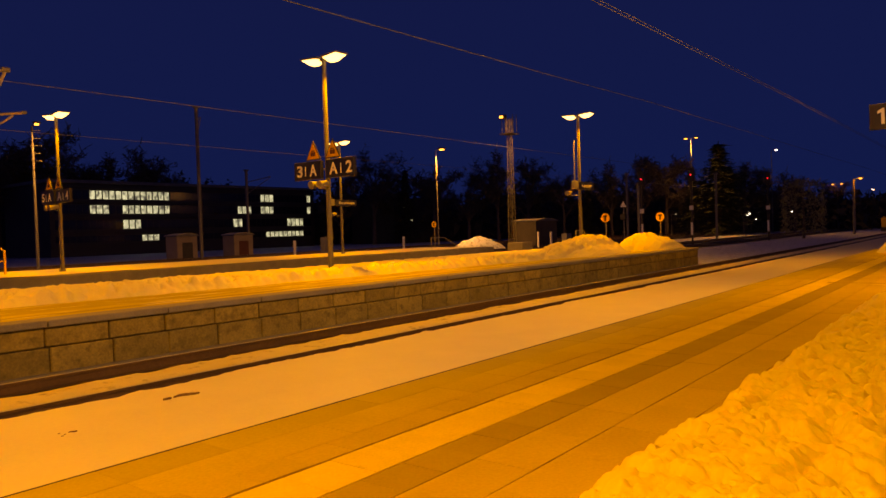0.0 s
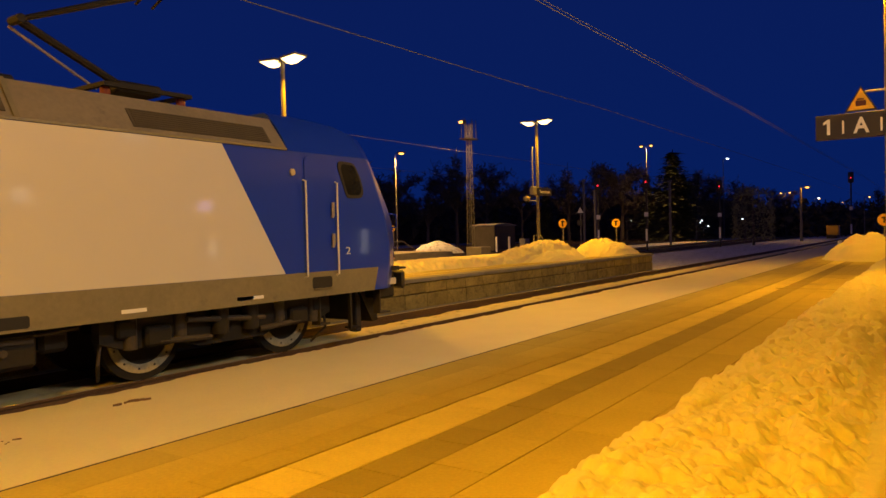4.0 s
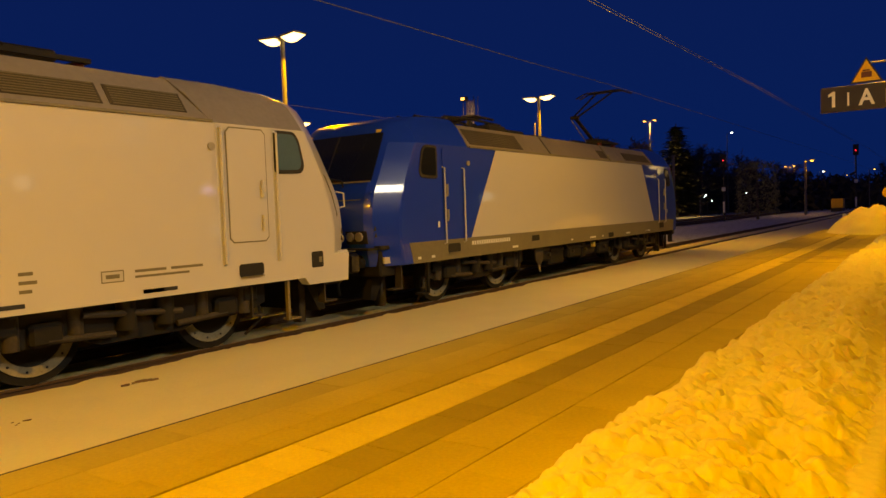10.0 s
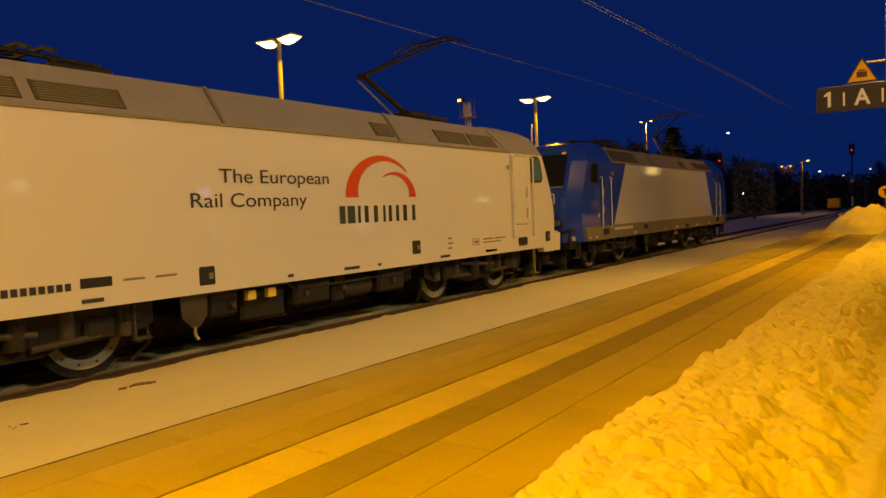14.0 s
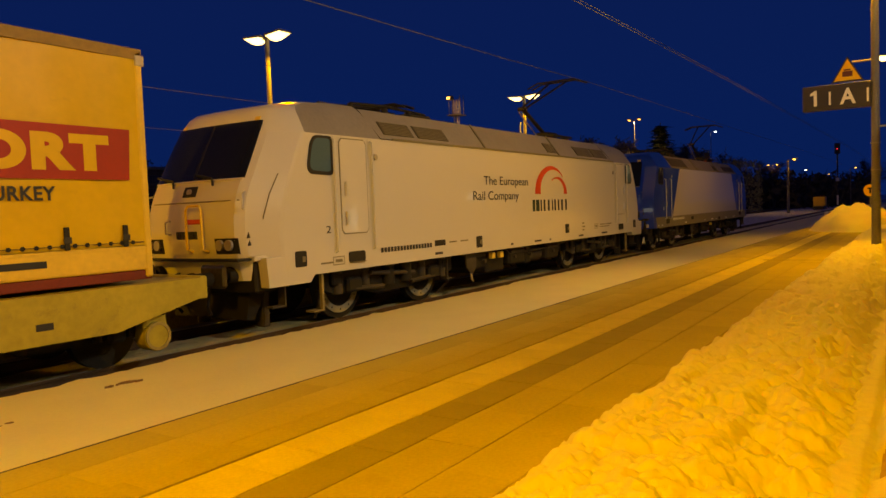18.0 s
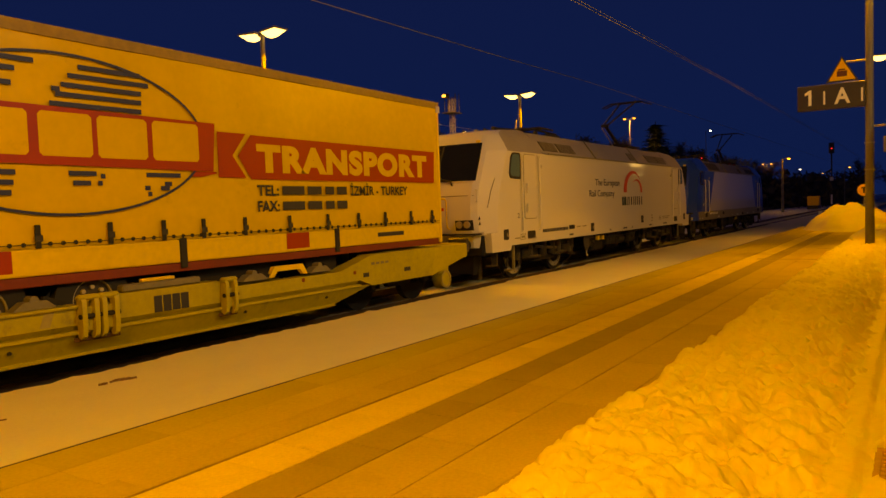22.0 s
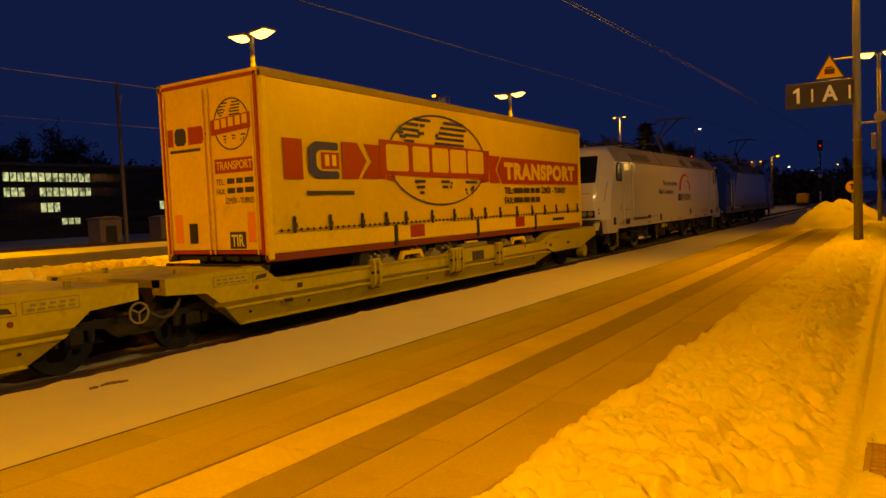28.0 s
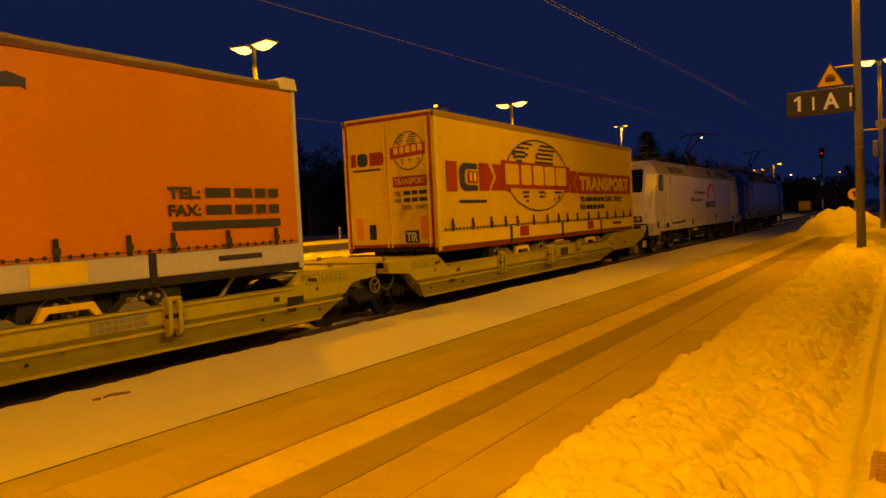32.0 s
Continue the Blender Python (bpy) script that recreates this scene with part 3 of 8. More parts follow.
def lamp_head(t, y, s, z):
    h = part("lamp_head", Build().add(
        [(-0.2, y - s * 0.05, z - 0.02), (0.2, y - s * 0.05, z - 0.02), (0.24, y + s * 0.62, z + 0.02), (-0.24, y + s * 0.62, z + 0.02),
         (-0.2, y - s * 0.05, z + 0.04), (0.2, y - s * 0.05, z + 0.04), (0.24, y + s * 0.62, z + 0.06), (-0.24, y + s * 0.62, z + 0.06)],
        [(0, 1, 2, 3), (7, 6, 5, 4), (0, 4, 5, 1), (1, 5, 6, 2), (2, 6, 7, 3), (3, 7, 4, 0)]), M_STEEL, t, "flat grey lamp housing")
    part("diffuser", Build().add(
        [(-0.19, y, z - 0.024), (0.19, y, z - 0.024), (0.22, y + s * 0.58, z + 0.012), (-0.22, y + s * 0.58, z + 0.012),
         (-0.09, y + s * 0.14, z - 0.16), (0.09, y + s * 0.14, z - 0.16), (0.1, y + s * 0.36, z - 0.15), (-0.1, y + s * 0.36, z - 0.15)],
        [(7, 6, 5, 4), (0, 1, 5, 4), (1, 2, 6, 5), (2, 3, 7, 6), (3, 0, 4, 7)]), G_LAMP, h, "glowing orange sodium diffuser")


def lamp_post(x, y, z0, z1, label, r=0.085):
    t = thing("platform_lamp", label, "street lamp", pose(x, y, z0), group="platform lamps")
    part("pole", Build().tube([(0, 0, -0.2), (0, 0, 1.6), (0, 0, z1 - z0)], r, 14, r * 0.75), M_POLE, t)
    part("base_collar", Build().tube([(0, 0, -0.02), (0, 0, 0.12)], r * 1.5, 14), M_STEEL, t)
    for s in (-1, 1):
        part("bracket", Build().tube([(0, 0, z1 - z0 - 0.1), (0, s * 0.18, z1 - z0 - 0.02)], 0.03, 8), M_STEEL, t)
        lamp_head(t, s * 0.14, s, z1 - z0)
    return t


lamp_A = lamp_post(14.68, 15.6, P2, 7.1, "tall twin-headed lamp glowing orange on the island platform")
lamp_B = lamp_post(30.72, 15.6, P2, 7.16, "twin-headed lamp glowing orange near the platform end")
lamp_L = lamp_post(13.71, 30.5, P2, 7.2, "twin-headed orange lamp on the second island platform")
lamp_R = lamp_post(29.68, 30.5, P2, 7.3, "distant twin-headed orange lamp on the second island platform")
lamp_post(-1.4, 15.6, P2, 7.05, "twin-headed platform lamp out of view")
lamp_N = lamp_post(18.81, 0.85, P1, 7.38, "thick grey lamp post carrying the track number sign", 0.1)
lamp_M = lamp_post(31.6, 0.72, P1, 7.0, "orange lamp post further along the near platform", 0.08)
lamp_post(-2.6, 0.85, P1, 7.95, "platform lamp post behind the viewer", 0.1)


def speaker(t, z, dy, dx=0.0):
    s = part("loudspeaker", Build().tube([(dx - 0.02, dy, z), (dx - 0.22, dy, z - 0.03), (dx - 0.4, dy, z - 0.06)], 0.07, 12, 0.12), M_STEEL, t, "grey horn loudspeaker")
    part("bracket", Build().tube([(0, 0, z - 0.14), (dx, dy, z - 0.14), (dx, dy, z - 0.02)], 0.025, 8), M_STEEL, s)


def warning_triangle(x, y, z, size, parent):
    """A yellow warning triangle with a dark rim, facing -x."""
    h = size * 0.88
    def tri(k, d0, d1):
        c = z + h / 3
        pts = [(y + p * k, c + (q - h / 3) * k) for p, q in ((-size / 2, 0), (size / 2, 0), (0, h))]
        return Build().prism(pts, x - d1, x - d0, "yz")
    w = part("warning_triangle", tri(1.0, 0, 0.03), M_BLACK, parent, "yellow warning triangle with dark rim")
    part("triangle_face", tri(0.84, 0.031, 0.035), M_YELLOW, w)
    part("pictogram", Build().box(x - 0.039, x - 0.036, y - size * 0.16, y + size * 0.16, z + h * 0.2, z + h * 0.42), M_HUTRED, w)
    part("pictogram", Build().box(x - 0.039, x - 0.036, y - size * 0.1, y + size * 0.12, z + h * 0.44, z + h * 0.5), M_HUTRED, w)


def number_sign(x, y0, y1, z0, z1, left, right, bars, parent, triangle, label):
    """A dark sign board across the platform between y0 (left) and y1 (right)."""
    s = part("number_sign", Build().box(x - 0.06, x + 0.06, y1, y0, z0, z1, 0.01), M_SIGN, parent, label)
    h = (z1 - z0) * 0.62
    zb = z0 + (z1 - z0) * 0.2
    for ch, a, b in (left, right):
        if ch == "1":
            q, st = lerp(a, b, 0.62), 0.032
            part("character", Build().prism([(q - st, zb), (q + st, zb), (q + st, zb + h * 0.74), (a, zb + h * 0.66), (a, zb + h * 0.82), (q + 0.01, zb + h), (q - st, zb + h)], x - 0.068, x - 0.061, "yz"), M_WHITE, s)
            continue
        me, lo, hi = lettering(ch, h / 0.72, M_WHITE, "character", 0.012)
        k = (a - b) / (hi - lo)
        for v in me.vertices:
            v.co = (x - 0.064 - v.co.z, a - (v.co.x - lo) * k, zb + v.co.y)
        part("character", me, M_WHITE, s)
    for q in bars:
        part("divider", Build().box(x - 0.066, x - 0.061, q - 0.02, q + 0.02, zb, zb + h * 0.85), M_WHITE, s)
    warning_triangle(x - 0.07, triangle, z1 + 0.02, 0.64, s)


# near sign: local to its post at (18.81, 0.85, P1)
number_sign(-0.02, 1.45, 0.08, 3.33, 3.9, ("1", 1.29, 1.12), ("A", 0.69, 0.37), (0.89, 0.14), lamp_N, 0.53, "dark board with a white 1 and A")
part("sign_arm", Build().tube([(0, 0, 4.36), (-0.02, 0.45, 4.36)], 0.025, 8), M_STEEL, lamp_N)
part("sign_arm", Build().tube([(0, 0, 3.6), (0, 0.3, 3.6)], 0.03, 8), M_STEEL, lamp_N)
speaker(lamp_N, 3.02, -0.45, -0.02)
for z in (1.9, 2.5):
    part("band_clamp", Build().tube([(0, 0, z), (0, 0, z + 0.03)], 0.105, 14), M_STEEL, lamp_N)
part("bolt_plate", Build().box(-0.17, 0.17, -0.17, 0.17, 0.12, 0.15, 0.01), M_DARKSTEEL, lamp_N)
# island sign: local to its post at (14.68, 15.6, P2)
number_sign(-0.12, 1.27, 0.1, 2.82, 3.36, ("3", 1.13, 0.89), ("A", 0.58, 0.28), (0.76,), lamp_A, 0.36, "dark board with a white 3 and A")
number_sign(-0.12, -0.1, -1.25, 2.82, 3.36, ("A", -0.26, -0.6), ("2", -0.94, -1.19), (-0.74,), lamp_A, -0.46, "dark board with a white A and 2")
part("sign_arm", Build().tube([(-0.05, -0.5, 3.1), (-0.05, 0.5, 3.1)], 0.03, 8), M_STEEL, lamp_A)
speaker(lamp_A, 2.68, 0.2, -0.1)
speaker(lamp_A, 2.68, -0.18, -0.12)
number_sign(-0.12, 1.27, 0.1, 2.82, 3.36, ("5", 1.17, 0.93), ("A", 0.62, 0.32), (0.79,), lamp_L, 0.42, "dark board with a white 5 and A")
number_sign(-0.12, -0.1, -1.25, 2.82, 3.36, ("A", -0.22, -0.58), ("4", -0.92, -1.17), (-0.72,), lamp_L, -0.42, "dark board with a white A and 4")
speaker(lamp_L, 2.68, 0.2, -0.1)
speaker(lamp_L, 2.68, -0.18, -0.12)


def name_board(t, u0, u1, z0, z1, y):
    s = part("station_name_board", Build().box(u0, u1, y - 0.05, y + 0.05, z0, z1, 0.01), M_SIGN, t, "dark board with the station name in white")
    write("Rosenheim", u0 + 0.3, u1 - 0.2, z0 + (z1 - z0) * 0.3, (z1 - z0) * 0.45, M_WHITE, s, face_y(y - 0.05))
    part("clock_box", Build().box(u0 - 0.5, u0 - 0.06, y - 0.08, y + 0.08, z0 + 0.02, z1 + 0.03, 0.02), M_STEEL, t, "small grey box beside the name board")


name_board(lamp_B, -0.45, 1.1, 2.9, 3.27, -0.14)
name_board(lamp_R, -0.65, 1.1, 2.83, 3.2, -0.14)
speaker(lamp_B, 2.8, 0.3, -0.3)
part("antenna", Build().tube([(-0.3, 0.1, 3.3), (-0.3, 0.1, 5.0), (-0.22, 0.1, 5.2)], 0.03, 8), M_STEEL, lamp_B)
speaker(lamp_R, 2.4, 0.2, -0.2)
# the lamp farther along the near platform carries a small box
part("junction_box", Build().box(-0.1, 0.1, 0.1, 0.26, 2.9, 3.5, 0.02), M_STEEL, lamp_M)


def round_sign(x, y, z0, zc, label, r=0.23):
    t = thing("round_sign", label, "sign", pose(x, y, z0), group="yellow disc signs")
    z = zc - z0
    part("post", Build().tube([(0, 0, -0.2), (0, 0, z + 0.1)], 0.03, 8), M_STEEL, t)
    part("rim", Build().tube([(-0.05, 0, z), (-0.03, 0, z)], r, 28), M_BLACK, t)
    part("disc", Build().tube([(-0.06, 0, z), (-0.051, 0, z)], r * 0.92, 28), M_YELLOW, t, "yellow disc")
    part("letter_bar", Build().box(-0.066, -0.061, -0.035, 0.035, z - 0.13, z + 0.12), M_BLACK, t)
    part("letter_bar", Build().box(-0.066, -0.061, -0.1, 0.1, z + 0.06, z + 0.12), M_BLACK, t)


round_sign(31.1, 14.5, P2, 2.3, "yellow round sign on a thin post behind a snow heap")
round_sign(34.0, 13.0, P2, 2.28, "yellow round sign on a thin post in a snow heap")
round_sign(38.9, 30.9, P2, 2.42, "yellow round sign at the second platform's end")
round_sign(36.2, 1.85, 0.2, 2.1, "yellow round sign behind the heap at the platform end", 0.28)

# drain in the trodden snow
M_CANTILEVER = mat("weathered_cantilever", (0.42, 0.38, 0.3), rough=0.6, var=0.25, fine=12, bump=0.05)
M_INSULATOR = mat("brown_insulator", (0.14, 0.06, 0.035), rough=0.35, var=0.2, bump=0.02)
M_GRATE = mat("rusty_grate_iron", (0.4, 0.27, 0.1), rough=0.7, var=0.3, scale=4, fine=40, bump=0.2)
t = thing("drain_grate", "rusty iron drain grate set in trodden snow", "drain", pose(4.05, 0.0, P1))
part("frame", Build().box(-0.3, 0.3, -0.17, -0.14, 0.0, 0.03).box(-0.3, 0.3, 0.14, 0.17, 0.0, 0.03).box(-0.3, -0.27, -0.14, 0.14, 0.0, 0.03).box(0.27, 0.3, -0.14, 0.14, 0.0, 0.03), M_GRATE, t)
for i in range(9):
    part("grate_bar", Build().box(-0.24 + i * 0.06, -0.21 + i * 0.06, -0.139, 0.139, 0.005, 0.034, 0.004), M_GRATE, t)
# solid black block stands for the shade between the grate bars
part("pit_shade", Build().box(-0.27, 0.27, -0.14, 0.14, -0.03, 0.002), M_BLACK, t)

# railing and bench on the second island
t = thing("stair_railing", "orange-lit tubular railing at the platform stairs", "railing", pose(11.7, 30.9, P2))
part("hoop", Build().tube([(0, 0, 0), (0, 0, 0.95), (-0.1, 0.1, 1.05), (-1.4, 1.2, 1.05)], 0.045, 10), M_YELLOW, t)
part("rail", Build().tube([(0, 0, 0.55), (-1.4, 1.2, 0.55)], 0.03, 8), M_YELLOW, t)
t = thing("ramp_railing", "thin tubular railing at the platform end", "railing", pose(39.6, 30.5, 0.2))
part("hoop", Build().tube([(-1.6, 0, 1.3), (-0.2, 0, 1.3), (1.3, 0, 0.7), (1.3, 0, -0.3)], 0.03, 8).tube([(-1.6, 0, -0.2), (-1.6, 0, 1.3)], 0.03, 8), M_STEEL, t)
t = thing("ramp_railing", "thin tubular railing behind the snow heap", "railing", pose(33.9, 17.2, 0.0))
part("hoop", Build().tube([(-0.6, 0, -0.2), (-0.6, 0, 1.75), (0.2, 0, 1.75), (1.2, 0, 0.9), (1.2, 0, -0.2)], 0.03, 8), M_STEEL, t)

# small white post beside the far end
t = thing("marker_post", "short white marker post beside the track", "post", pose(46, 4.5, -0.15))
part("shaft", Build().box(-0.1, 0.1, -0.1, 0.1, 0, 1.2, 0.02), M_WHITE, t)

# litter of brown stains on the smooth snow
M_DIRT = mat("brown_slush", (0.2, 0.12, 0.055), rough=0.9, var=0.4, scale=8, fine=40, bump=0.2)
for i, (x, y, label, spots) in enumerate((
        (4.6, 7.45, "small streak of brown slush on the smooth snow", [(0.02 * k, -0.012 * k + 0.01 * (k % 3), 0.05 - 0.003 * k) for k in range(9)] + [(-0.18, -0.03, 0.035), (-0.22, -0.03, 0.022), (-0.09, -0.02, 0.018)]),
        (3.05, 6.95, "faint forked scrape of dirt on the snow", [(0.1, -0.02, 0.03), (0.07, -0.01, 0.018), (0.0, -0.06, 0.012), (-0.04, -0.1, 0.012), (-0.02, 0.02, 0.012)]))):
    rs = random.Random(i + 3)
    t = thing("dirt_patch", label, "debris", pose(x, y, 0.136))
    for cx, cy, w in spots:
        pts = [(cx + w * rs.uniform(0.7, 1.3) * math.cos(a), cy + 0.45 * w * rs.uniform(0.7, 1.3) * math.sin(a)) for a in (j * math.pi / 5 for j in range(10))]
        part("clod", Build().prism(pts, -0.02, 0.012 + 0.001 * rs.random(), "xy"), M_DIRT, t)

# ---- overhead line ----
def cable(name, label, pts, r=0.0095):
    tagged(part(name, Build().tube(pts, r, 5), M_CABLE, None, label), label, "cable", kind="structure")


cable("contact_wire", "overhead contact wire above the first track", [(-60, 5.95, 6.05), (12.7, 5.95, 6.13), (28.5, 5.95, 6.33), (80, 5.95, 6.6), (300, 5.95, 6.6)], 0.009)
cable("catenary_wire", "overhead carrying wire above the first track", [(-60, 5.95, 6.3), (12.7, 5.95, 6.2), (28.5, 5.95, 6.4), (80, 5.95, 6.75), (300, 5.95, 6.9)], 0.008)
cable("contact_wire", "overhead contact wire above the train's track", [(-60, YC, 5.95), (8.6, YC, 6.07), (18.7, YC, 6.2), (25, YC, 6.32), (80, YC, 6.6), (300, YC, 6.6)], 0.011)
cable("contact_wire", "overhead contact wire above the third track", [(-60, 24, 6.83), (37, 24, 7.0), (120, 24, 7.2)], 0.012)
cable("contact_wire", "overhead contact wire above the far tracks", [(-60, 37, 7.3), (60, 37, 7.4), (120, 37, 7.5)], 0.012)


# cantilever arms of masts that stand outside the view
for x, y, z, k in ((9.4, 24.0, 7.28, 1.0), (15.2, 37.0, 8.27, 1.4)):
    t = thing("catenary_cantilever", "weathered cantilever arm holding the overhead wire", "cantilever", pose(x, y, z))
    part("top_tube", Build().tube([(0, 0, 0), (-2.6 * k, 0, -0.45 * k)], 0.045 * k, 8), M_CANTILEVER, t)
    part("stay_tube", Build().tube([(-0.05, 0, -0.02), (-0.75, 0, -1.7), (-2.6, 0, -3.0)] if k < 1.2 else [(-0.55, 0, -0.2), (-1.0, 0, -0.55), (-3.4, 0, -1.9)], 0.05, 8), M_CANTILEVER, t)
    part("clamp", Build().box(-0.16, 0.08, -0.07, 0.07, -0.06, 0.09, 0.02), M_STEEL, t)
    part("insulator", Build().tube([(-1.0 * k, 0, -0.173 * k), (-1.35 * k, 0, -0.234 * k)], 0.09, 10), M_INSULATOR, t)
    part("mast", Build().box(-2.75 * k, -2.55 * k, -0.1, 0.1, -z - 0.2, 0.3), M_STEEL, t)


# ---- masts, signals and distant lamps ----
def box_mast(x, y, z0, z1, w=0.45, label="slender steel lattice mast with a small lamp", lamp=True):
    t = thing("lattice_mast", label, "mast", pose(x, y, z0))
    h = z1 - z0
    for sx in (-1, 1):
        for sy in (-1, 1):
            part("upright", Build().tube([(sx * w / 2, sy * w / 2, 0), (sx * w * 0.28, sy * w * 0.28, h)], 0.024, 6), M_POLE, t)
    n = int(h / 0.55)
    for i in range(n):
        k = lerp(w / 2, w * 0.28, i / n)
        z = h * i / n
        part("tie_frame", Build().tube([(-k, -k, z), (k, -k, z), (k, k, z), (-k, k, z), (-k, -k, z)], 0.012, 5), M_POLE, t)
        for q in (-k, k):
            part("diagonal", Build().tube([(-k, q, z), (k, q, z + h / n)] if i % 2 else [(k, q, z), (-k, q, z + h / n)], 0.014, 4), M_POLE, t)
    if lamp:
        part("platform", Build().box(-0.5, 0.5, -0.4, 0.4, h - 1.0, h - 0.95), M_DARKSTEEL, t)
        for a in range(6):
            an = a * math.pi / 3
            part("cage_bar", Build().tube([(0.45 * math.cos(an), 0.45 * math.sin(an), h - 1.0), (0.45 * math.cos(an), 0.45 * math.sin(an), h + 0.2)], 0.02, 5), M_DARKSTEEL, t)
        l = part("floodlight", Build().box(-0.75, -0.4, -0.1, 0.25, h - 0.1, h + 0.15, 0.03), M_DARKSTEEL, t)
        part("bulb", Build().box(-0.78, -0.752, -0.04, 0.2, h - 0.06, h + 0.08), G_LAMPFAR, l, "glowing orange bulb")
    return t


box_mast(38.0, 24.0, 0.2, 8.8, 0.36)
t = thing("mast_foundation", "pale concrete foundation block under the mast", "foundation", pose(38.2, 23.6, -0.2))
part("block", Build().box(-0.6, 0.6, -0.55, 0.55, 0, 1.3, 0.04), M_COPING, t)


def far_lamp(x, y, z, material, label, arms=1, r=0.09, size=0.34):
    t = thing("distant_lamp", label, "street lamp", pose(x, y, -0.2))
    h = z + 0.2
    part("pole", Build().tube([(0, 0, 0), (0, 0, h)], r, 8, r * 0.6), M_POLE, t)
    for s in ((-1, 1) if arms == 2 else (1,)):
        part("arm", Build().tube([(0, 0, h), (0, s * -0.8, h + 0.12)], 0.04, 6), M_POLE, t)
        hd = part("head", Build().box(-size, size, s * -0.8 - size, s * -0.8 + size, h + 0.1, h + 0.24, 0.03), M_POLE, t)
        part("bulb", Build().box(-size * 0.6, size * 0.6, s * -0.8 - size * 0.5, s * -0.8 + size * 0.5, h - 0.03, h + 0.096, 0.02), material, hd, "glowing bulb")


far_lamp(114.1, 38.4, 15.3, G_LAMPFAR, "tall distant twin lamp over the yard", 2)
far_lamp(136.4, 31.8, 14.3, G_COLD, "tall distant cold white lamp")
far_lamp(153, 46.8, 14.8, G_COLD, "distant lamp before dark trees", size=0.2)
far_lamp(109.0, 15.3, 7.1, G_LAMPFAR, "distant orange lamp on a pale mast", r=0.2)
far_lamp(158.0, 25.0, 8.6, G_LAMPFAR, "small lamp far across the yard", 2, size=0.3)
far_lamp(178.7, 22.3, 7.9, G_COLD, "small lamp far across the yard", size=0.3)
far_lamp(149.7, 10.7, 6.8, G_LAMPFAR, "small lamp far across the yard", size=0.28)
far_lamp(198.6, 24.5, 8.5, G_LAMPFAR, "small lamp far across the yard", size=0.3)
far_lamp(219.0, 21.5, 7.8, G_LAMPFAR, "small lamp far across the yard", size=0.3)
far_lamp(59.3, 46.6, 10.4, G_LAMPFAR, "distant orange lamp on a slender mast", r=0.075)
far_lamp(23.4, 55.9, 10.6, G_LAMPFAR, "orange lamp on a ladder mast", r=0.12, size=0.22)
for i in range(5):
    t = thing("mast_step", "short rung on the ladder mast", "rung", pose(23.4, 55.3, 8.0 + 0.55 * i))
    part("bar", Build().tube([(-0.3, 0.16, 0), (0.3, -0.16, 0)], 0.03, 6), M_DARKSTEEL, t)


def signal(x, y, z, label):
    t = thing("railway_signal", label, "signal", pose(x, y, -0.2))
    h = z + 0.2
    part("pole", Build().tube([(0, 0, 0), (0, 0, h + 0.2)], 0.09, 8), M_DARKSTEEL, t)
    hd = part("signal_head", Build().box(-0.14, 0.1, -0.3, 0.3, h - 0.6, h + 0.7, 0.03), M_BLACK, t)
    part("red_light", Build().tube([(-0.2, 0, h), (-0.145, 0, h)], 0.07, 14), G_RED, hd, "glowing red lens")
    part("plate", Build().box(-0.12, -0.1, -0.2, 0.2, h * 0.5, h * 0.5 + 0.42), M_WHITE, t, "white plate")
    part("mast_plate", Build().box(-0.12, -0.1, -0.1, 0.1, 1.0, 2.2), M_WHITE, t, "white and red mast plate")


signal(64.8, 26.5, 6.2, "railway signal showing a red light")
signal(71.1, 24.0, 6.7, "railway signal showing a red light")
signal(82.7, 19.7, 6.5, "railway signal showing a red light")
signal(99.6, 8.5, 7.6, "railway signal showing a red light beyond the platform")


def plain_mast(x, y, z, label, arm=0.0):
    t = thing("catenary_mast", label, "mast", pose(x, y, -0.2))
    part("shaft", Build().prism([(-0.12, -0.12), (0.12, -0.12), (0.12, 0.12), (-0.12, 0.12)], 0, z + 0.2, "xy"), M_POLE, t)
    part("cap", Build().box(-0.3, 0.3, -0.22, 0.22, z + 0.2, z + 0.34, 0.03), M_POLE, t)
    if arm:
        part("cantilever", Build().tube([(0, 0, z - 1.2), (0, -arm, z - 0.8)], 0.05, 6).tube([(0, 0, z - 2.6), (0, -arm, z - 0.9)], 0.04, 6), M_STEEL, t)


plain_mast(41.5, 62.5, 14.9, "tall dark catenary mast behind the platforms", 0.7)
plain_mast(54.2, 71.8, 10.0, "dark catenary mast with cantilever", 4.5)
plain_mast(88, 38, 8.5, "dark catenary mast among the tracks")
plain_mast(92, 28.0, 8.0, "dark catenary mast among the tracks")
plain_mast(70, 29.0, 6.0, "dark catenary mast among the tracks")

t = thing("warning_post", "trackside post with a pale triangle board", "sign", pose(74.5, 32.6, -0.15))
part("pole", Build().tube([(0, 0, 0), (0, 0, 4.6)], 0.06, 8), M_STEEL, t)
part("triangle_board", Build().prism([(-0.36, 4.1), (0.36, 4.1), (0, 4.75)], -0.1, -0.07, "yz"), M_WHITE, t)
part("relay_box", Build().box(-0.3, 0.1, -0.3, 0.3, 2.7, 3.3, 0.03), M_DARKSTEEL, t)


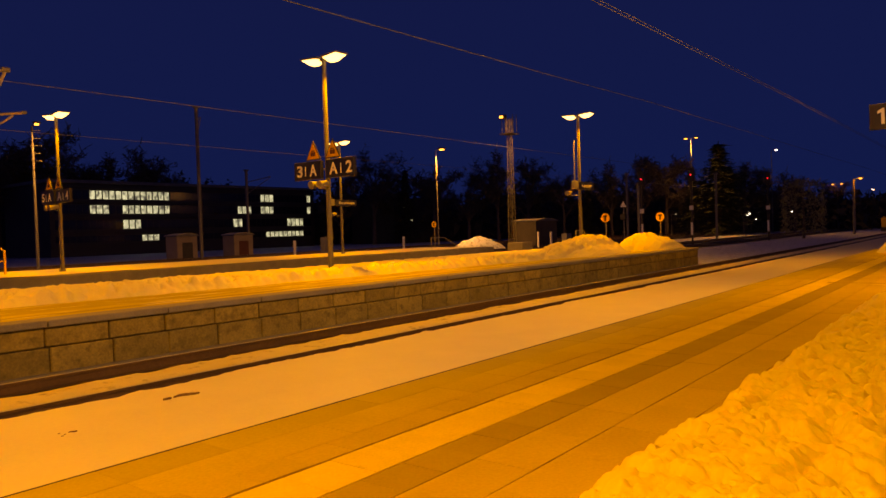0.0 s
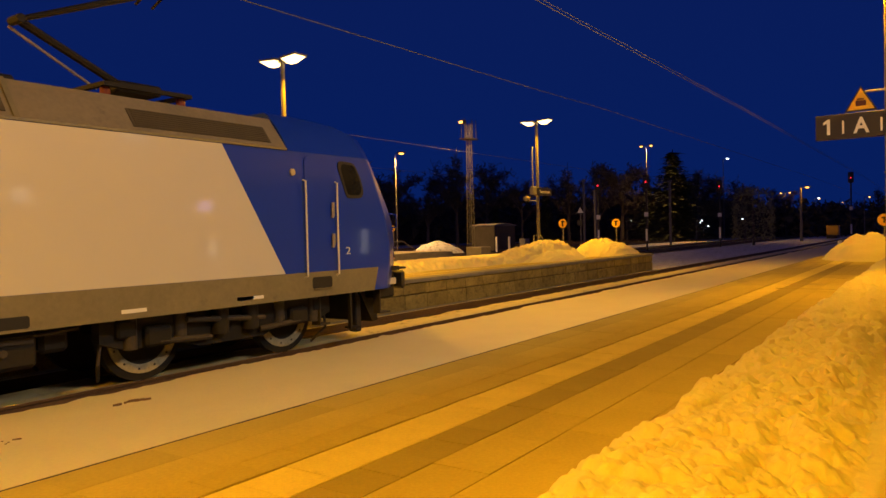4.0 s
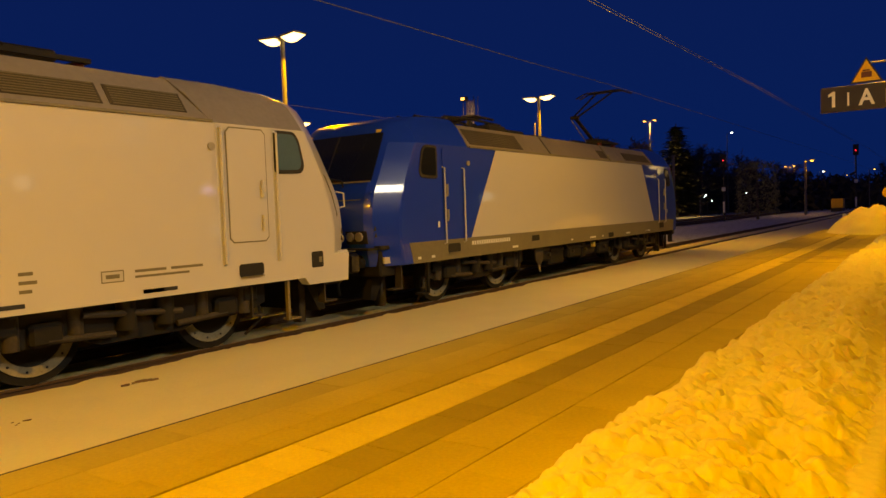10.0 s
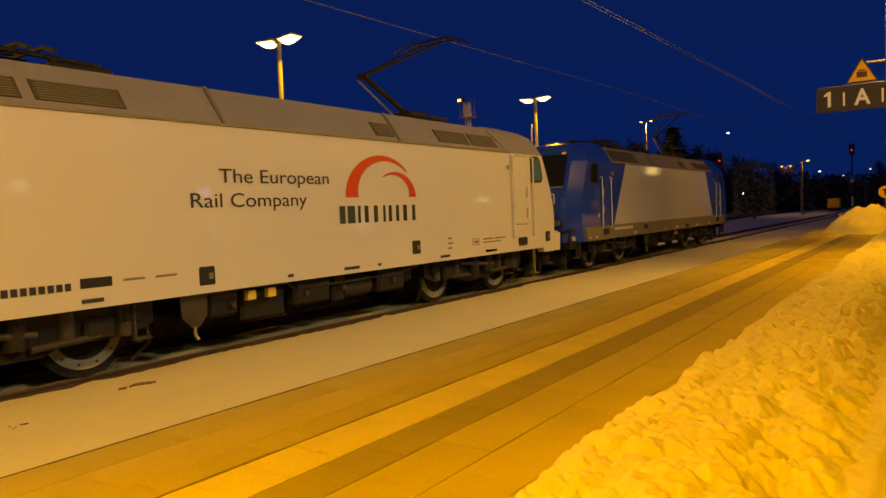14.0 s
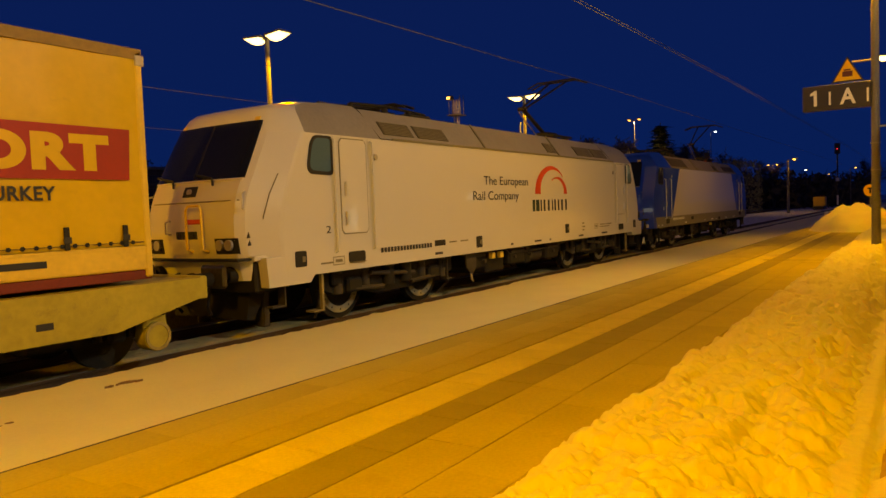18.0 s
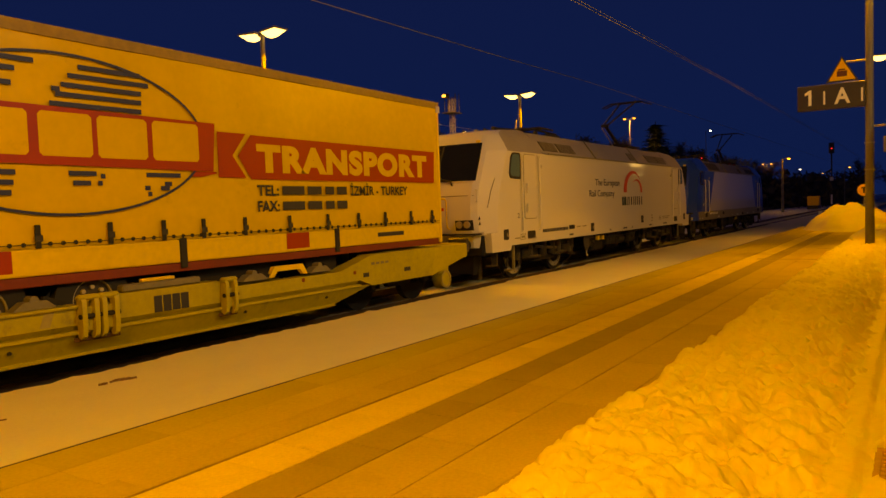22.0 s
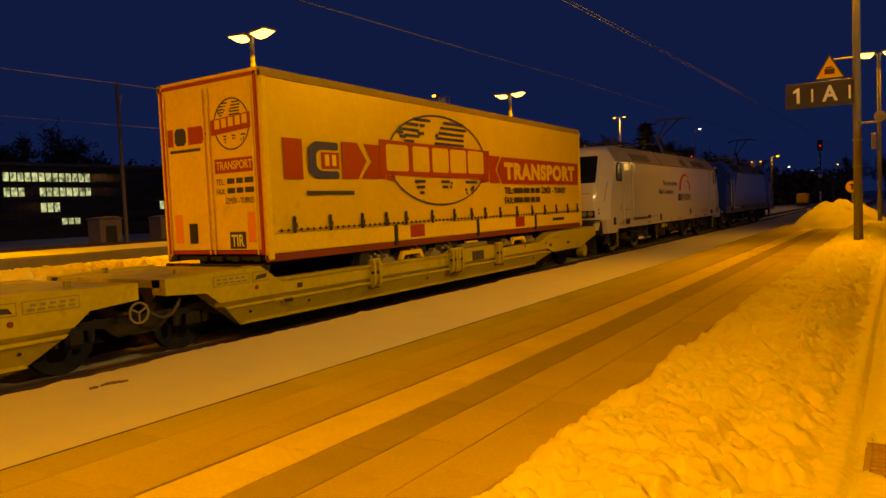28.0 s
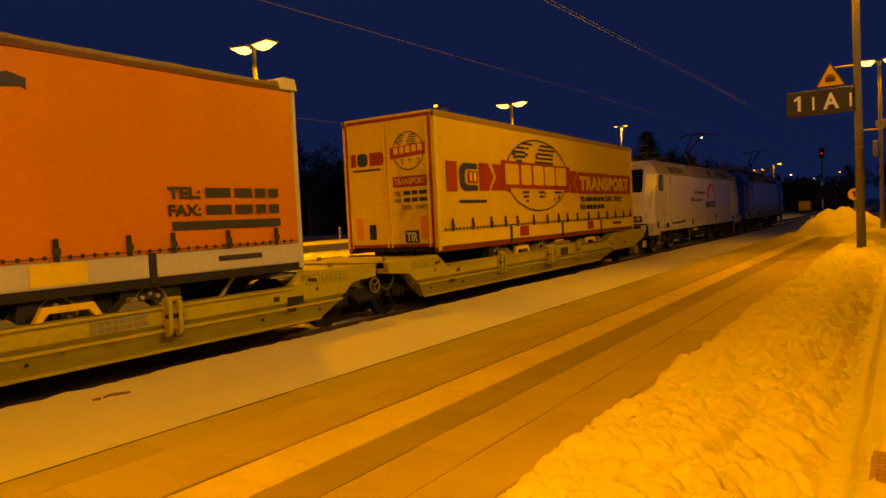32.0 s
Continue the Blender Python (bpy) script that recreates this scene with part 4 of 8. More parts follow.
# ---- huts, office and far clutter ----
def hut(x, y, w, d, h, wall, label, door=None):
    t = thing("hut", label, "hut", pose(x, y, -0.15))
    part("wall", Build().box(0, w, 0, d, 0, h, 0.03), wall, t)
    part("roof", Build().prism([(-0.15, h), (w + 0.15, h), (w + 0.1, h + 0.12), (w / 2, h + 0.3), (-0.1, h + 0.12)], -0.15, d + 0.15), M_ROOF, t, "shallow roof")
    part("roof_snow", Build().prism([(-0.1, h + 0.125), (w + 0.1, h + 0.125), (w * 0.75, h + 0.27), (w / 2, h + 0.33), (w * 0.25, h + 0.27)], -0.1, d + 0.1), M_SNOW, t, "snow on the roof")
    part("door", Build().box(w * 0.25, w * 0.75, -0.03, 0.0, 0.05, h * 0.72, 0.01), door or M_DARKSTEEL, t)


hut(43.5, 70.0, 2.5, 2.2, 2.46, M_WOOD, "small brown hut with snow on its roof")
hut(50.8, 70.0, 2.65, 2.2, 2.4, M_WOOD, "small hut with a dark red door", M_HUTRED)
hut(70.2, 41.2, 4.8, 3.0, 2.9, M_SHED, "low flat shed behind the lattice mast")
t = thing("cabinet", "grey trackside cabinet beside the shed", "cabinet", pose(70.5, 37.5, -0.15))
part("case", Build().box(0, 1.1, 0, 0.7, 0, 1.4, 0.03), M_STEEL, t)
t = thing("cabinet", "pale trackside cabinet before the office", "cabinet", pose(43.5, 47.0, -0.15))
part("case", Build().box(0, 0.7, 0, 0.5, 0, 1.9, 0.03), M_STEEL, t)
for x, y in ((41.0, 48.0), (66.0, 38.5), (62.5, 35.0), (53.0, 46.0)):
    t = thing("marker_post", "short pale post among the tracks", "post", pose(x, y, -0.15))
    part("shaft", Build().box(-0.09, 0.09, -0.09, 0.09, 0, 1.7, 0.02), M_WHITE, t)
b = Build().sheet(lambda x, y: (x, y, -0.2 + 1.35 * max(0, 1 - ((x - 61.5) / 3.4) ** 2 - ((y - 43) / 2.6) ** 2) ** 0.8 * (1 + 0.2 * fbm(x * 0.6, y * 0.6))), steps(57.5, 65.5, 0.4), steps(40, 46, 0.4))
tagged(part("snow_heap", b, M_FIELD, smooth=180), "grey heap of snow behind the tracks", "snow", kind="structure")

office = thing("office_building", "dark office block with rows of lit windows", "building", pose(0, 110, 0))
part("wall", Build().box(48, 99.5, 0.25, 16, -0.2, 11.0), M_FACADE, office)
part("roof", Build().box(47.5, 100, -0.3, 16.3, 11.0, 11.5, 0.05), M_ROOF, office)
for z in (1.4, 3.4, 5.75, 8.1, 10.35):
    part("floor_band", Build().box(48, 99.5, 0.0, 0.249, z, z + 0.45), M_FACADE, office)
LIT = {3: ((53.4, 58.0), (57.0, 67.7), (85.7, 89.6), (97.4, 98.4)), 2: ((53.5, 56.5), (59.6, 67.0), (80.8, 84.2), (85.7, 89.6), (97.2, 98.4)), 1: ((59.0, 62.3), (79.5, 82.1), (92.3, 96.0)), 0: ((62.5, 65.5), (87.0, 96.8))}
ROWZ = {3: (8.65, 9.95), 2: (6.4, 7.7), 1: (4.0, 5.4), 0: (2.0, 2.95)}
M_DARKPANE = mat("dark_window", (0.02, 0.022, 0.03), rough=0.15, var=0.1, bump=0)
pane_lit = mesh_of("pane", Build().box(-0.4, 0.4, 0.12, 0.16, 0, 1), G_OFFICE)
pane_dark = mesh_of("pane", Build().box(-0.46, 0.46, 0.12, 0.16, 0, 1), M_DARKPANE)
for row, (z0, z1) in ROWZ.items():
    for i in range(48):
        x = 49.2 + i * 1.04
        lit = any(a <= x <= c for a, c in LIT[row])
        w = part("window", pane_lit if lit else pane_dark, None, office)
        w.matrix_basis = Matrix.LocRotScale((x, 0, z0), None, (1, 1, z1 - z0))

# the other lit block beside the lamp, half hidden
t = thing("far_building", "distant dark building with two lit windows", "building", pose(108, 96, 0))
part("wall", Build().box(0, 22, 0, 12, -0.2, 9.0), M_FACADE, t)
for x, z in ((3, 6.5), (5, 4.2), (12, 3.0), (16, 5.0)):
    part("window", Build().box(x, x + 0.8, -0.05, -0.003, z, z + 0.7), G_OFFICE if x < 6 else M_DARKPANE, t)
t = thing("yellow_rail_machine", "small yellow track machine parked far away", "rail vehicle", pose(119.3, 11.8, -0.42))
part("cab", Build().box(0, 1.8, 0, 1.6, 0.9, 2.3, 0.08), M_YELLOW, t)
part("chassis", Build().box(-1.2, 3, 0.1, 1.5, 0.4, 0.9, 0.05), M_BLACK, t)
for i, (x, y, z, g) in enumerate(((125.5, 33.9, 2.9, G_COLD), (127, 33.0, 2.2, G_COLD), (140, 30.2, 3.4, G_COLD), (106.3, 28.6, 3.0, G_COLD), (150, 8.0, 3.2, G_COLD), (128, 40.5, 3.6, G_COLD), (120, 44, 3.5, G_OFFICE))):
    far_lamp(x, y, z, g, "low distant light in the yard", size=0.14, r=0.05)


# ---- trees ----
def tree_meshes(seed, height, spread, leaf=None):
    """Meshes of one bare tree: trunk with limbs, and a crown of fine twigs."""
    rs = random.Random(seed)
    trunk, crown = Build(), Build()
    trunk.tube([(0, 0, -0.3), (0.1, 0, height * 0.3), (0, 0.15, height * 0.62)], height * 0.022, 8, height * 0.008)
    for i in range(14):
        a, z = rs.uniform(0, 6.28), height * rs.uniform(0.22, 0.6)
        ln = spread * rs.uniform(0.55, 1.0) * (1.1 - 0.5 * z / height)
        tip = Vector((ln * math.cos(a), ln * math.sin(a), z + height * rs.uniform(0.18, 0.38)))
        mid = Vector((tip.x * 0.45, tip.y * 0.45, lerp(z, tip.z, 0.62)))
        trunk.tube([(0, 0, z), mid, tip], height * 0.008, 5, 0.02)
        for j in range(34):
            base = mid.lerp(tip, rs.uniform(-0.4, 1.0))
            d = Vector((rs.gauss(0, 1), rs.gauss(0, 1), rs.gauss(0.5, 0.8))).normalized() * rs.uniform(0.7, 1.9) * height / 14
            e = base + d
            crown.tube([base, base + d * 0.5 + Vector((rs.uniform(-0.1, 0.1),) * 3), e], 0.035, 3, 0.01, cap=False)
            for k in range(5):
                q = base.lerp(e, rs.uniform(0.3, 1))
                d2 = Vector((rs.gauss(0, 1), rs.gauss(0, 1), rs.gauss(0.3, 0.8))).normalized() * rs.uniform(0.35, 0.9) * height / 14
                w = 0.06
                s = d2.orthogonal().normalized() * w
                crown.add([q - s, q + s, q + d2 + s * 0.4, q + d2 - s * 0.4], [(0, 1, 2, 3)])
    return mesh_of("trunk", trunk, M_BARK), mesh_of("crown", crown, M_TWIG, 0)


def conifer_meshes(seed, height, spread, leaf):
    rs = random.Random(seed)
    trunk, crown = Build(), Build()
    trunk.tube([(0, 0, -0.3), (0, 0, height)], height * 0.016, 7, 0.03)
    n = 28
    for i in range(n):
        z = height * (0.08 + 0.9 * i / n)
        r = spread * (1 - (i / n) ** 1.3) + 0.25
        for j in range(18):
            a = rs.uniform(0, 6.28)
            rr = r * rs.uniform(0.6, 1.1)
            tip = Vector((rr * math.cos(a), rr * math.sin(a), z - rr * 0.25 + rs.uniform(-0.3, 0.3)))
            root = Vector((0, 0, z + 0.1))
            for k in range(7):
                q = root.lerp(tip, (k + 1) / 7)
                w = 0.24 * (1.2 - k / 9) * rs.uniform(0.7, 1.3) * height / 14
                d = Vector((rs.gauss(0, 0.6), rs.gauss(0, 0.6), rs.uniform(-0.6, 0.2))) * w * 2
                s = Vector((-math.sin(a), math.cos(a), rs.uniform(-0.3, 0.3))) * w
                crown.add([q - s, q + s, q + d], [(0, 1, 2)])
                crown.add([q - s * 0.6, q + s * 0.7, q + (tip - root) * 0.16 - d * 0.5], [(0, 1, 2)])
    return mesh_of("trunk", trunk, M_BARK), mesh_of("crown", crown, leaf, 0)


BARE = [tree_meshes(i + 1, 14, 5.2) for i in range(4)]
FIRS = [conifer_meshes(i + 11, 14, 3.2, M_LEAF) for i in range(2)]
rs = random.Random(5)


def plant(x, y, h, conifer=False, i=0, wide=1.0):
    tk, cr = (FIRS if conifer else BARE)[i % (2 if conifer else 4)]
    t = thing("tree", "dark conifer against the evening sky" if conifer else "bare leafless tree against the evening sky", "tree", group="trees beyond the tracks")
    k = h / 14 * (0.93 if conifer else 1.12)
    t.matrix_basis = Matrix.LocRotScale((x, y, -0.2), Euler((0, 0, rs.uniform(0, 6.28))), (k * wide * rs.uniform(0.9, 1.25), k * wide * rs.uniform(0.9, 1.25), k))
    part("trunk", tk, None, t)
    part("crown", cr, None, t)


for i, (x, y, h, c) in enumerate((
        (49, 131, 19, 0), (53, 128, 21, 0), (44, 128, 18, 0), (58, 131, 17, 1), (64, 135, 17, 0), (69, 132, 17, 0), (76, 130, 18, 0), (82, 134, 14, 0), (90, 132, 13, 0),
        (98, 101, 14, 0), (102, 96, 17, 0), (107, 92, 16, 1), (111, 88, 14, 0), (114, 82, 13, 0), (117, 77, 15.5, 0), (120, 72, 14, 0), (123, 66, 12, 0), (125, 62, 12, 1),
        (127, 58, 12.5, 0), (129, 53, 13, 0), (131, 49, 14.5, 0), (134, 45, 14, 1), (124.4, 37.3, 17.0, 2), (128, 36.5, 12.5, 1), (135, 36, 12.5, 0), (139, 33, 11, 0), (145, 30, 10, 0),
        (160, 26, 9, 0), (170, 18, 8, 1), (175, 10, 9, 0), (180, 3, 9, 0), (165, -3, 10, 0), (120, 70, 10, 1), (100, 108, 11, 1), (85, 140, 14, 0), (110, 98, 12, 0))):
    plant(x, y, h, bool(c), i, 2.1 if c > 1 else 1.0)

# the edge of the far woods
SKYLINE = [(0.05, 6), (0.16, 7), (0.21, 8), (0.26, 10.5), (0.3, 14), (0.35, 12.5), (0.43, 10.5), (0.52, 11.5), (0.58, 13), (0.65, 9.5), (0.69, 13.5), (0.75, 15), (0.88, 11), (0.94, 12.5), (1.0, 15.5), (1.06, 15.5), (1.15, 17), (1.18, 20), (1.21, 18), (1.5, 16)]
rw = random.Random(77)
b = Build()
for i in range(15000):
    az = rw.uniform(0.05, 1.5)
    for (a0, h0), (a1, h1) in zip(SKYLINE, SKYLINE[1:]):
        if a0 <= az <= a1:
            top = lerp(h0, h1, (az - a0) / (a1 - a0))
    rng = rw.uniform(150, 185)
    top *= rng / 140 * (0.86 + 0.22 * fbm(az * 45, 1.0) + 0.1 * fbm(az * 160, 4.0))
    z = (top + 0.2) * rw.random() ** 0.8 - 0.2
    p = Vector((rng * math.cos(az), rng * math.sin(az), z))
    q = 0.5 if z > 0.75 * top else 0.95
    d1, d2 = Vector((rw.gauss(0, q), rw.gauss(0, q), rw.gauss(0, q))), Vector((rw.gauss(0, q), rw.gauss(0, q), rw.gauss(0, q)))
    b.add([p, p + d1, p + d2], [(0, 1, 2)])
prev = None
for i in range(500):
    az = 0.05 + 1.45 * i / 499
    top = next(lerp(h0, h1, (az - a0) / (a1 - a0)) for (a0, h0), (a1, h1) in zip(SKYLINE, SKYLINE[1:]) if az <= a1 + 1e-6)
    p = Vector((172 * math.cos(az), 172 * math.sin(az), 0))
    cur = (p + Vector((0, 0, -0.3)), p + Vector((0, 0, top * 1.2 * (0.66 + 0.16 * fbm(az * 45, 1.0) + 0.08 * fbm(az * 160, 4.0)))))
    if prev:
        b.add([prev[0], cur[0], cur[1], prev[1]], [(0, 1, 2, 3)])
    prev = cur
tagged(part("far_woods", b, M_WOODS, smooth=0), "dark edge of leafless woods beyond the yard", "woods", kind="stuff")

# big clipped evergreen beside the tracks
rs2 = random.Random(21)
b = Build()
for i in range(5200):
    u, v, w = rs2.uniform(-1, 1), rs2.uniform(-1, 1), rs2.uniform(0, 1)
    e = (abs(u) ** 3 + abs(v) ** 3) ** (1 / 3)
    if e > 1.0 - 0.25 * max(0, w - 0.7) / 0.3 + rs2.uniform(-0.05, 0.03) or (e < 0.75 and w < 0.86):
        continue
    p = Vector((u * 2.3, v * 2.3, 0.5 + 6.0 * w))
    d1, d2 = Vector((rs2.gauss(0, 1), rs2.gauss(0, 1), rs2.gauss(0, 1))) * 0.14, Vector((rs2.gauss(0, 1), rs2.gauss(0, 1), rs2.gauss(0, 1))) * 0.14
    b.add([p, p + d1, p + d2], [(0, 1, 2)])
t = thing("evergreen_bush", "tall blocky evergreen bush beside the tracks", "bush", pose(88.5, 17.4, -0.1))
part("trunk", Build().tube([(0, 0, -0.2), (0, 0, 5.6)], 0.16, 8, 0.05), M_BARK, t)
part("crown", b, M_HEDGE, t, smooth=0)


# ---- the train ----
M_BLUE = mat("blue_loco_paint", (0.012, 0.048, 0.5), rough=0.3, spec=0.25, var=0.04, scale=0.4, fine=2, bump=0, coat=0.7, sheen=0.01)
M_CREAM = mat("white_loco_paint", (0.7, 0.68, 0.645), rough=0.3, var=0.015, scale=0.4, fine=2, bump=0, coat=0.9, sheen=0.01)
M_SILVER = mat("silver_side_paint", (0.62, 0.61, 0.58), rough=0.32, var=0.015, scale=0.4, fine=2, bump=0, coat=0.9, sheen=0.01)
M_ROOFGREY = mat("loco_roof_grey", (0.24, 0.21, 0.15), rough=0.55, var=0.25, scale=1.5, fine=15, bump=0.05, dirt=(0.12, 0.1, 0.085), dirt_at=0.6)
M_ROOFPALE = mat("pale_loco_roof", (0.3, 0.28, 0.26), rough=0.5, var=0.15, scale=1.2, fine=12, bump=0.03, dirt=(0.3, 0.27, 0.24), dirt_at=0.55, sheen=0.04)
M_BAND = mat("grey_skirt_paint", (0.21, 0.19, 0.12), rough=0.45, var=0.2, scale=1.5, fine=15, bump=0.04, dirt=(0.1, 0.09, 0.08), dirt_at=0.62)
M_UNDER = mat("grimy_running_gear", (0.02, 0.0175, 0.015), rough=0.75, metal=0.2, var=0.5, scale=3, fine=20, bump=0.3)
M_GRIME = mat("brown_frame_steel", (0.062, 0.052, 0.042), rough=0.75, metal=0.1, var=0.5, scale=3, fine=20, bump=0.3)
M_RINGS = mat("pale_wheel_ring", (0.46, 0.41, 0.27), rough=0.7, metal=0.0, var=0.3, scale=4, fine=25, bump=0.1, dirt=(0.1, 0.08, 0.07), dirt_at=0.6)
M_STEPS = mat("worn_yellow_steps", (0.3, 0.25, 0.12), rough=0.6, var=0.4, scale=3, fine=20, bump=0.1)
M_BUFFER = mat("worn_buffer_steel", (0.12, 0.11, 0.1), rough=0.4, metal=0.7, var=0.4, scale=3, fine=20, bump=0.1)
M_GLASS = mat("dark_cab_glass", (0.012, 0.014, 0.018), rough=0.06, var=0.1, bump=0, spec=0.35)
M_RUBBER = mat("black_rubber", (0.015, 0.015, 0.015), rough=0.7, var=0.2, bump=0.05)
M_GRILLE = mat("dark_roof_grille", (0.085, 0.072, 0.045), rough=0.7, var=0.3, bump=0.2)
M_RAILBAR = mat("grab_rail_steel", (0.45, 0.43, 0.4), rough=0.4, metal=0.6, var=0.2, bump=0.05)
M_PALERAILS = mat("white_grab_rails", (0.72, 0.71, 0.68), rough=0.4, var=0.1, bump=0.02)
M_RED = mat("red_print", (0.37, 0.03, 0.012), rough=0.5, var=0.12, scale=1, fine=20, bump=0.03)
M_LOGORED = mat("orange_red_print", (0.62, 0.06, 0.02), rough=0.4, var=0.08, bump=0.02)
M_INK = mat("dark_print", (0.03, 0.032, 0.04), rough=0.5, var=0.15, bump=0.02)
M_GREENINK = mat("dark_green_print", (0.02, 0.05, 0.045), rough=0.5, var=0.15, bump=0.02)
M_NAVY = mat("navy_print", (0.02, 0.03, 0.12), rough=0.5, var=0.15, bump=0.02)
M_CURTAIN = mat("yellow_tarpaulin", (0.74, 0.515, 0.035), rough=0.34, var=0.1, scale=0.8, fine=8, bump=0.12, depth=0.03, dirt=(0.5, 0.33, 0.03), dirt_at=0.63)
M_PALEYEL = mat("pale_yellow_paint", (0.82, 0.6, 0.1), rough=0.45, var=0.14, scale=0.8, fine=10, bump=0.05, dirt=(0.6, 0.42, 0.09), dirt_at=0.62)
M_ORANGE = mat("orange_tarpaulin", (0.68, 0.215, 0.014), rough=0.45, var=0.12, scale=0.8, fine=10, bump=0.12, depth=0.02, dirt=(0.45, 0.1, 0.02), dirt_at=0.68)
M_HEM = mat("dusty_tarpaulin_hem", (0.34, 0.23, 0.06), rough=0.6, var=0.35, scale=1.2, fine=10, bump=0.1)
# dark version of the orange, shade under the roof edge put into the colour
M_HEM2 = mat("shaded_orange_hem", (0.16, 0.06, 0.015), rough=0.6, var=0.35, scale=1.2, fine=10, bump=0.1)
M_PALERAIL = mat("weathered_roof_rail", (0.33, 0.26, 0.15), rough=0.6, var=0.3, scale=1.5, fine=12, bump=0.1)
M_BOARD = mat("grey_white_board", (0.55, 0.52, 0.46), rough=0.5, var=0.15, scale=1, fine=12, bump=0.05, dirt=(0.3, 0.27, 0.22), dirt_at=0.64)
M_CHASSIS = mat("dark_red_chassis", (0.2, 0.03, 0.02), rough=0.6, var=0.3, bump=0.1)
M_LIME = mat("lime_green_wagon", (0.44, 0.381, 0.06), rough=0.5, var=0.22, scale=1.3, fine=12, bump=0.06, dirt=(0.2, 0.17, 0.05), dirt_at=0.6)
M_RUST = mat("rusty_weld", (0.13, 0.06, 0.025), rough=0.85, var=0.5, scale=6, fine=40, bump=0.3)
M_LIMEDECK = mat("worn_wagon_deck", (0.36, 0.31, 0.12), rough=0.6, var=0.35, scale=2, fine=12, bump=0.15, dirt=(0.12, 0.1, 0.06), dirt_at=0.55)
M_ORANGEPATCH = mat("orange_reflector", (0.85, 0.3, 0.03), rough=0.4, var=0.1, bump=0.02)

OFF_BLUE, OFF_WHITE, OFF_WAGON, OFF_T1, OFF_T2 = 0.0, -18.93, -28.92, -36.26, -54.05
moving, turning = [], []  # (thing, offset), (wheelset, x on its thing, z, radius)

SIDE = 1.49


def loco_profile(z):
    """(side y, start of taper, nose x, nose half width) of the body at height z."""
    table = [(0.83, 1.49, 8.45, 9.0, 1.2), (1.35, 1.49, 8.55, 9.14, 1.2), (1.8, 1.49, 8.57, 9.18, 1.19), (2.3, 1.49, 8.43, 9.1, 1.18), (2.45, 1.489, 8.37, 9.0, 1.17),
             (2.92, 1.486, 8.16, 8.76, 1.16), (3.3, 1.48, 7.96, 8.55, 1.14), (3.5, 1.36, 7.93, 8.44, 1.11), (3.68, 1.24, 7.9, 8.32, 1.07), (3.78, 1.15, 7.82, 8.2, 1.0), (3.88, 1.06, 7.5, 7.7, 0.92), (3.95, 0.96, 6.7, 6.9, 0.86)]
    def at(q):
        for a, c in zip(table, table[1:]):
            if q <= c[0]:
                k = max(0.0, (q - a[0]) / (c[0] - a[0]))
                return [lerp(m, n, k) for m, n in zip(a[1:], c[1:])]
        return list(table[-1][1:])
    if z > 3.25:
        return at(z)
    return [sum(v) / 5 for v in zip(*(at(z + d) for d in (-0.2, -0.1, 0.0, 0.1, 0.2)))]


def outline(z, x_in=0.0):
    """Half of the plan outline at height z from the middle to one nose."""
    s, taper, nose, w = loco_profile(z)
    return [(x_in, s), (taper - 0.5, s), (taper - 0.03, s), (taper + 0.03, s - 0.015), (nose - 0.12, w + 0.02), (nose - 0.07, w * 0.965), (nose - 0.02, w * 0.9), (nose + 0.02, w * 0.6), (nose + 0.05, 0.0)]


def loco_hull(z_levels, ends=(-1, 1)):
    b = Build()
    rings = []
    for z in z_levels:
        half = outline(z)
        plus = half[1:]
        ring = [(x, -y, z) for x, y in plus] + [(x, y, z) for x, y in plus[-2::-1]]
        ring += [(-x, y, z) for x, y in plus] + [(-x, -y, z) for x, y in plus[-2::-1]]
        rings.append(ring)
    n = len(rings[0])
    vs = [p for r in rings for p in r]
    fs = [(i * n + k, i * n + (k + 1) % n, (i + 1) * n + (k + 1) % n, (i + 1) * n + k) for i in range(len(rings) - 1) for k in range(n)]
    fs += [tuple(range(n)), tuple(range((len(rings) - 1) * n, len(rings) * n))]
    return b.add(vs, fs)


def nose_panel(z0, z1, k0, k1, end, out=0.012, nz=5, ny=8, flare=0.0):
    """A thin shell lying on the nose between heights z0, z1 and across k0..k1 of its width, wider below by flare."""
    def at(k, z, d):
        k *= 1 + flare * (z1 - z) / (z1 - z0)
        s, taper, nose, w = loco_profile(z)
        a = abs(k)
        x = nose + 0.05 - 0.03 * (a / 0.6) if a < 0.6 else (nose + 0.02 - 0.04 * (a - 0.6) / 0.3 if a < 0.9 else nose - 0.02 - 0.77 * (a - 0.9))
        return (end * (x + d), -k * w * end, z + d * 0.4)
    b = Build()
    us, vs = steps(k0, k1, (k1 - k0) / ny), steps(z0, z1, (z1 - z0) / nz)
    b.sheet(lambda k, z: at(k, z, out), us, vs)
    n = len(b.v)
    b.sheet(lambda k, z: at(k, z, -0.03), us, vs)
    nu, nv = len(us), len(vs)
    rim = [i for i in range(nu)] + [j * nu + nu - 1 for j in range(1, nv)] + [(nv - 1) * nu + i for i in range(nu - 2, -1, -1)] + [j * nu for j in range(nv - 2, 0, -1)]
    b.f += [(rim[i], rim[(i + 1) % len(rim)], rim[(i + 1) % len(rim)] + n, rim[i] + n) for i in range(len(rim))]
    return b


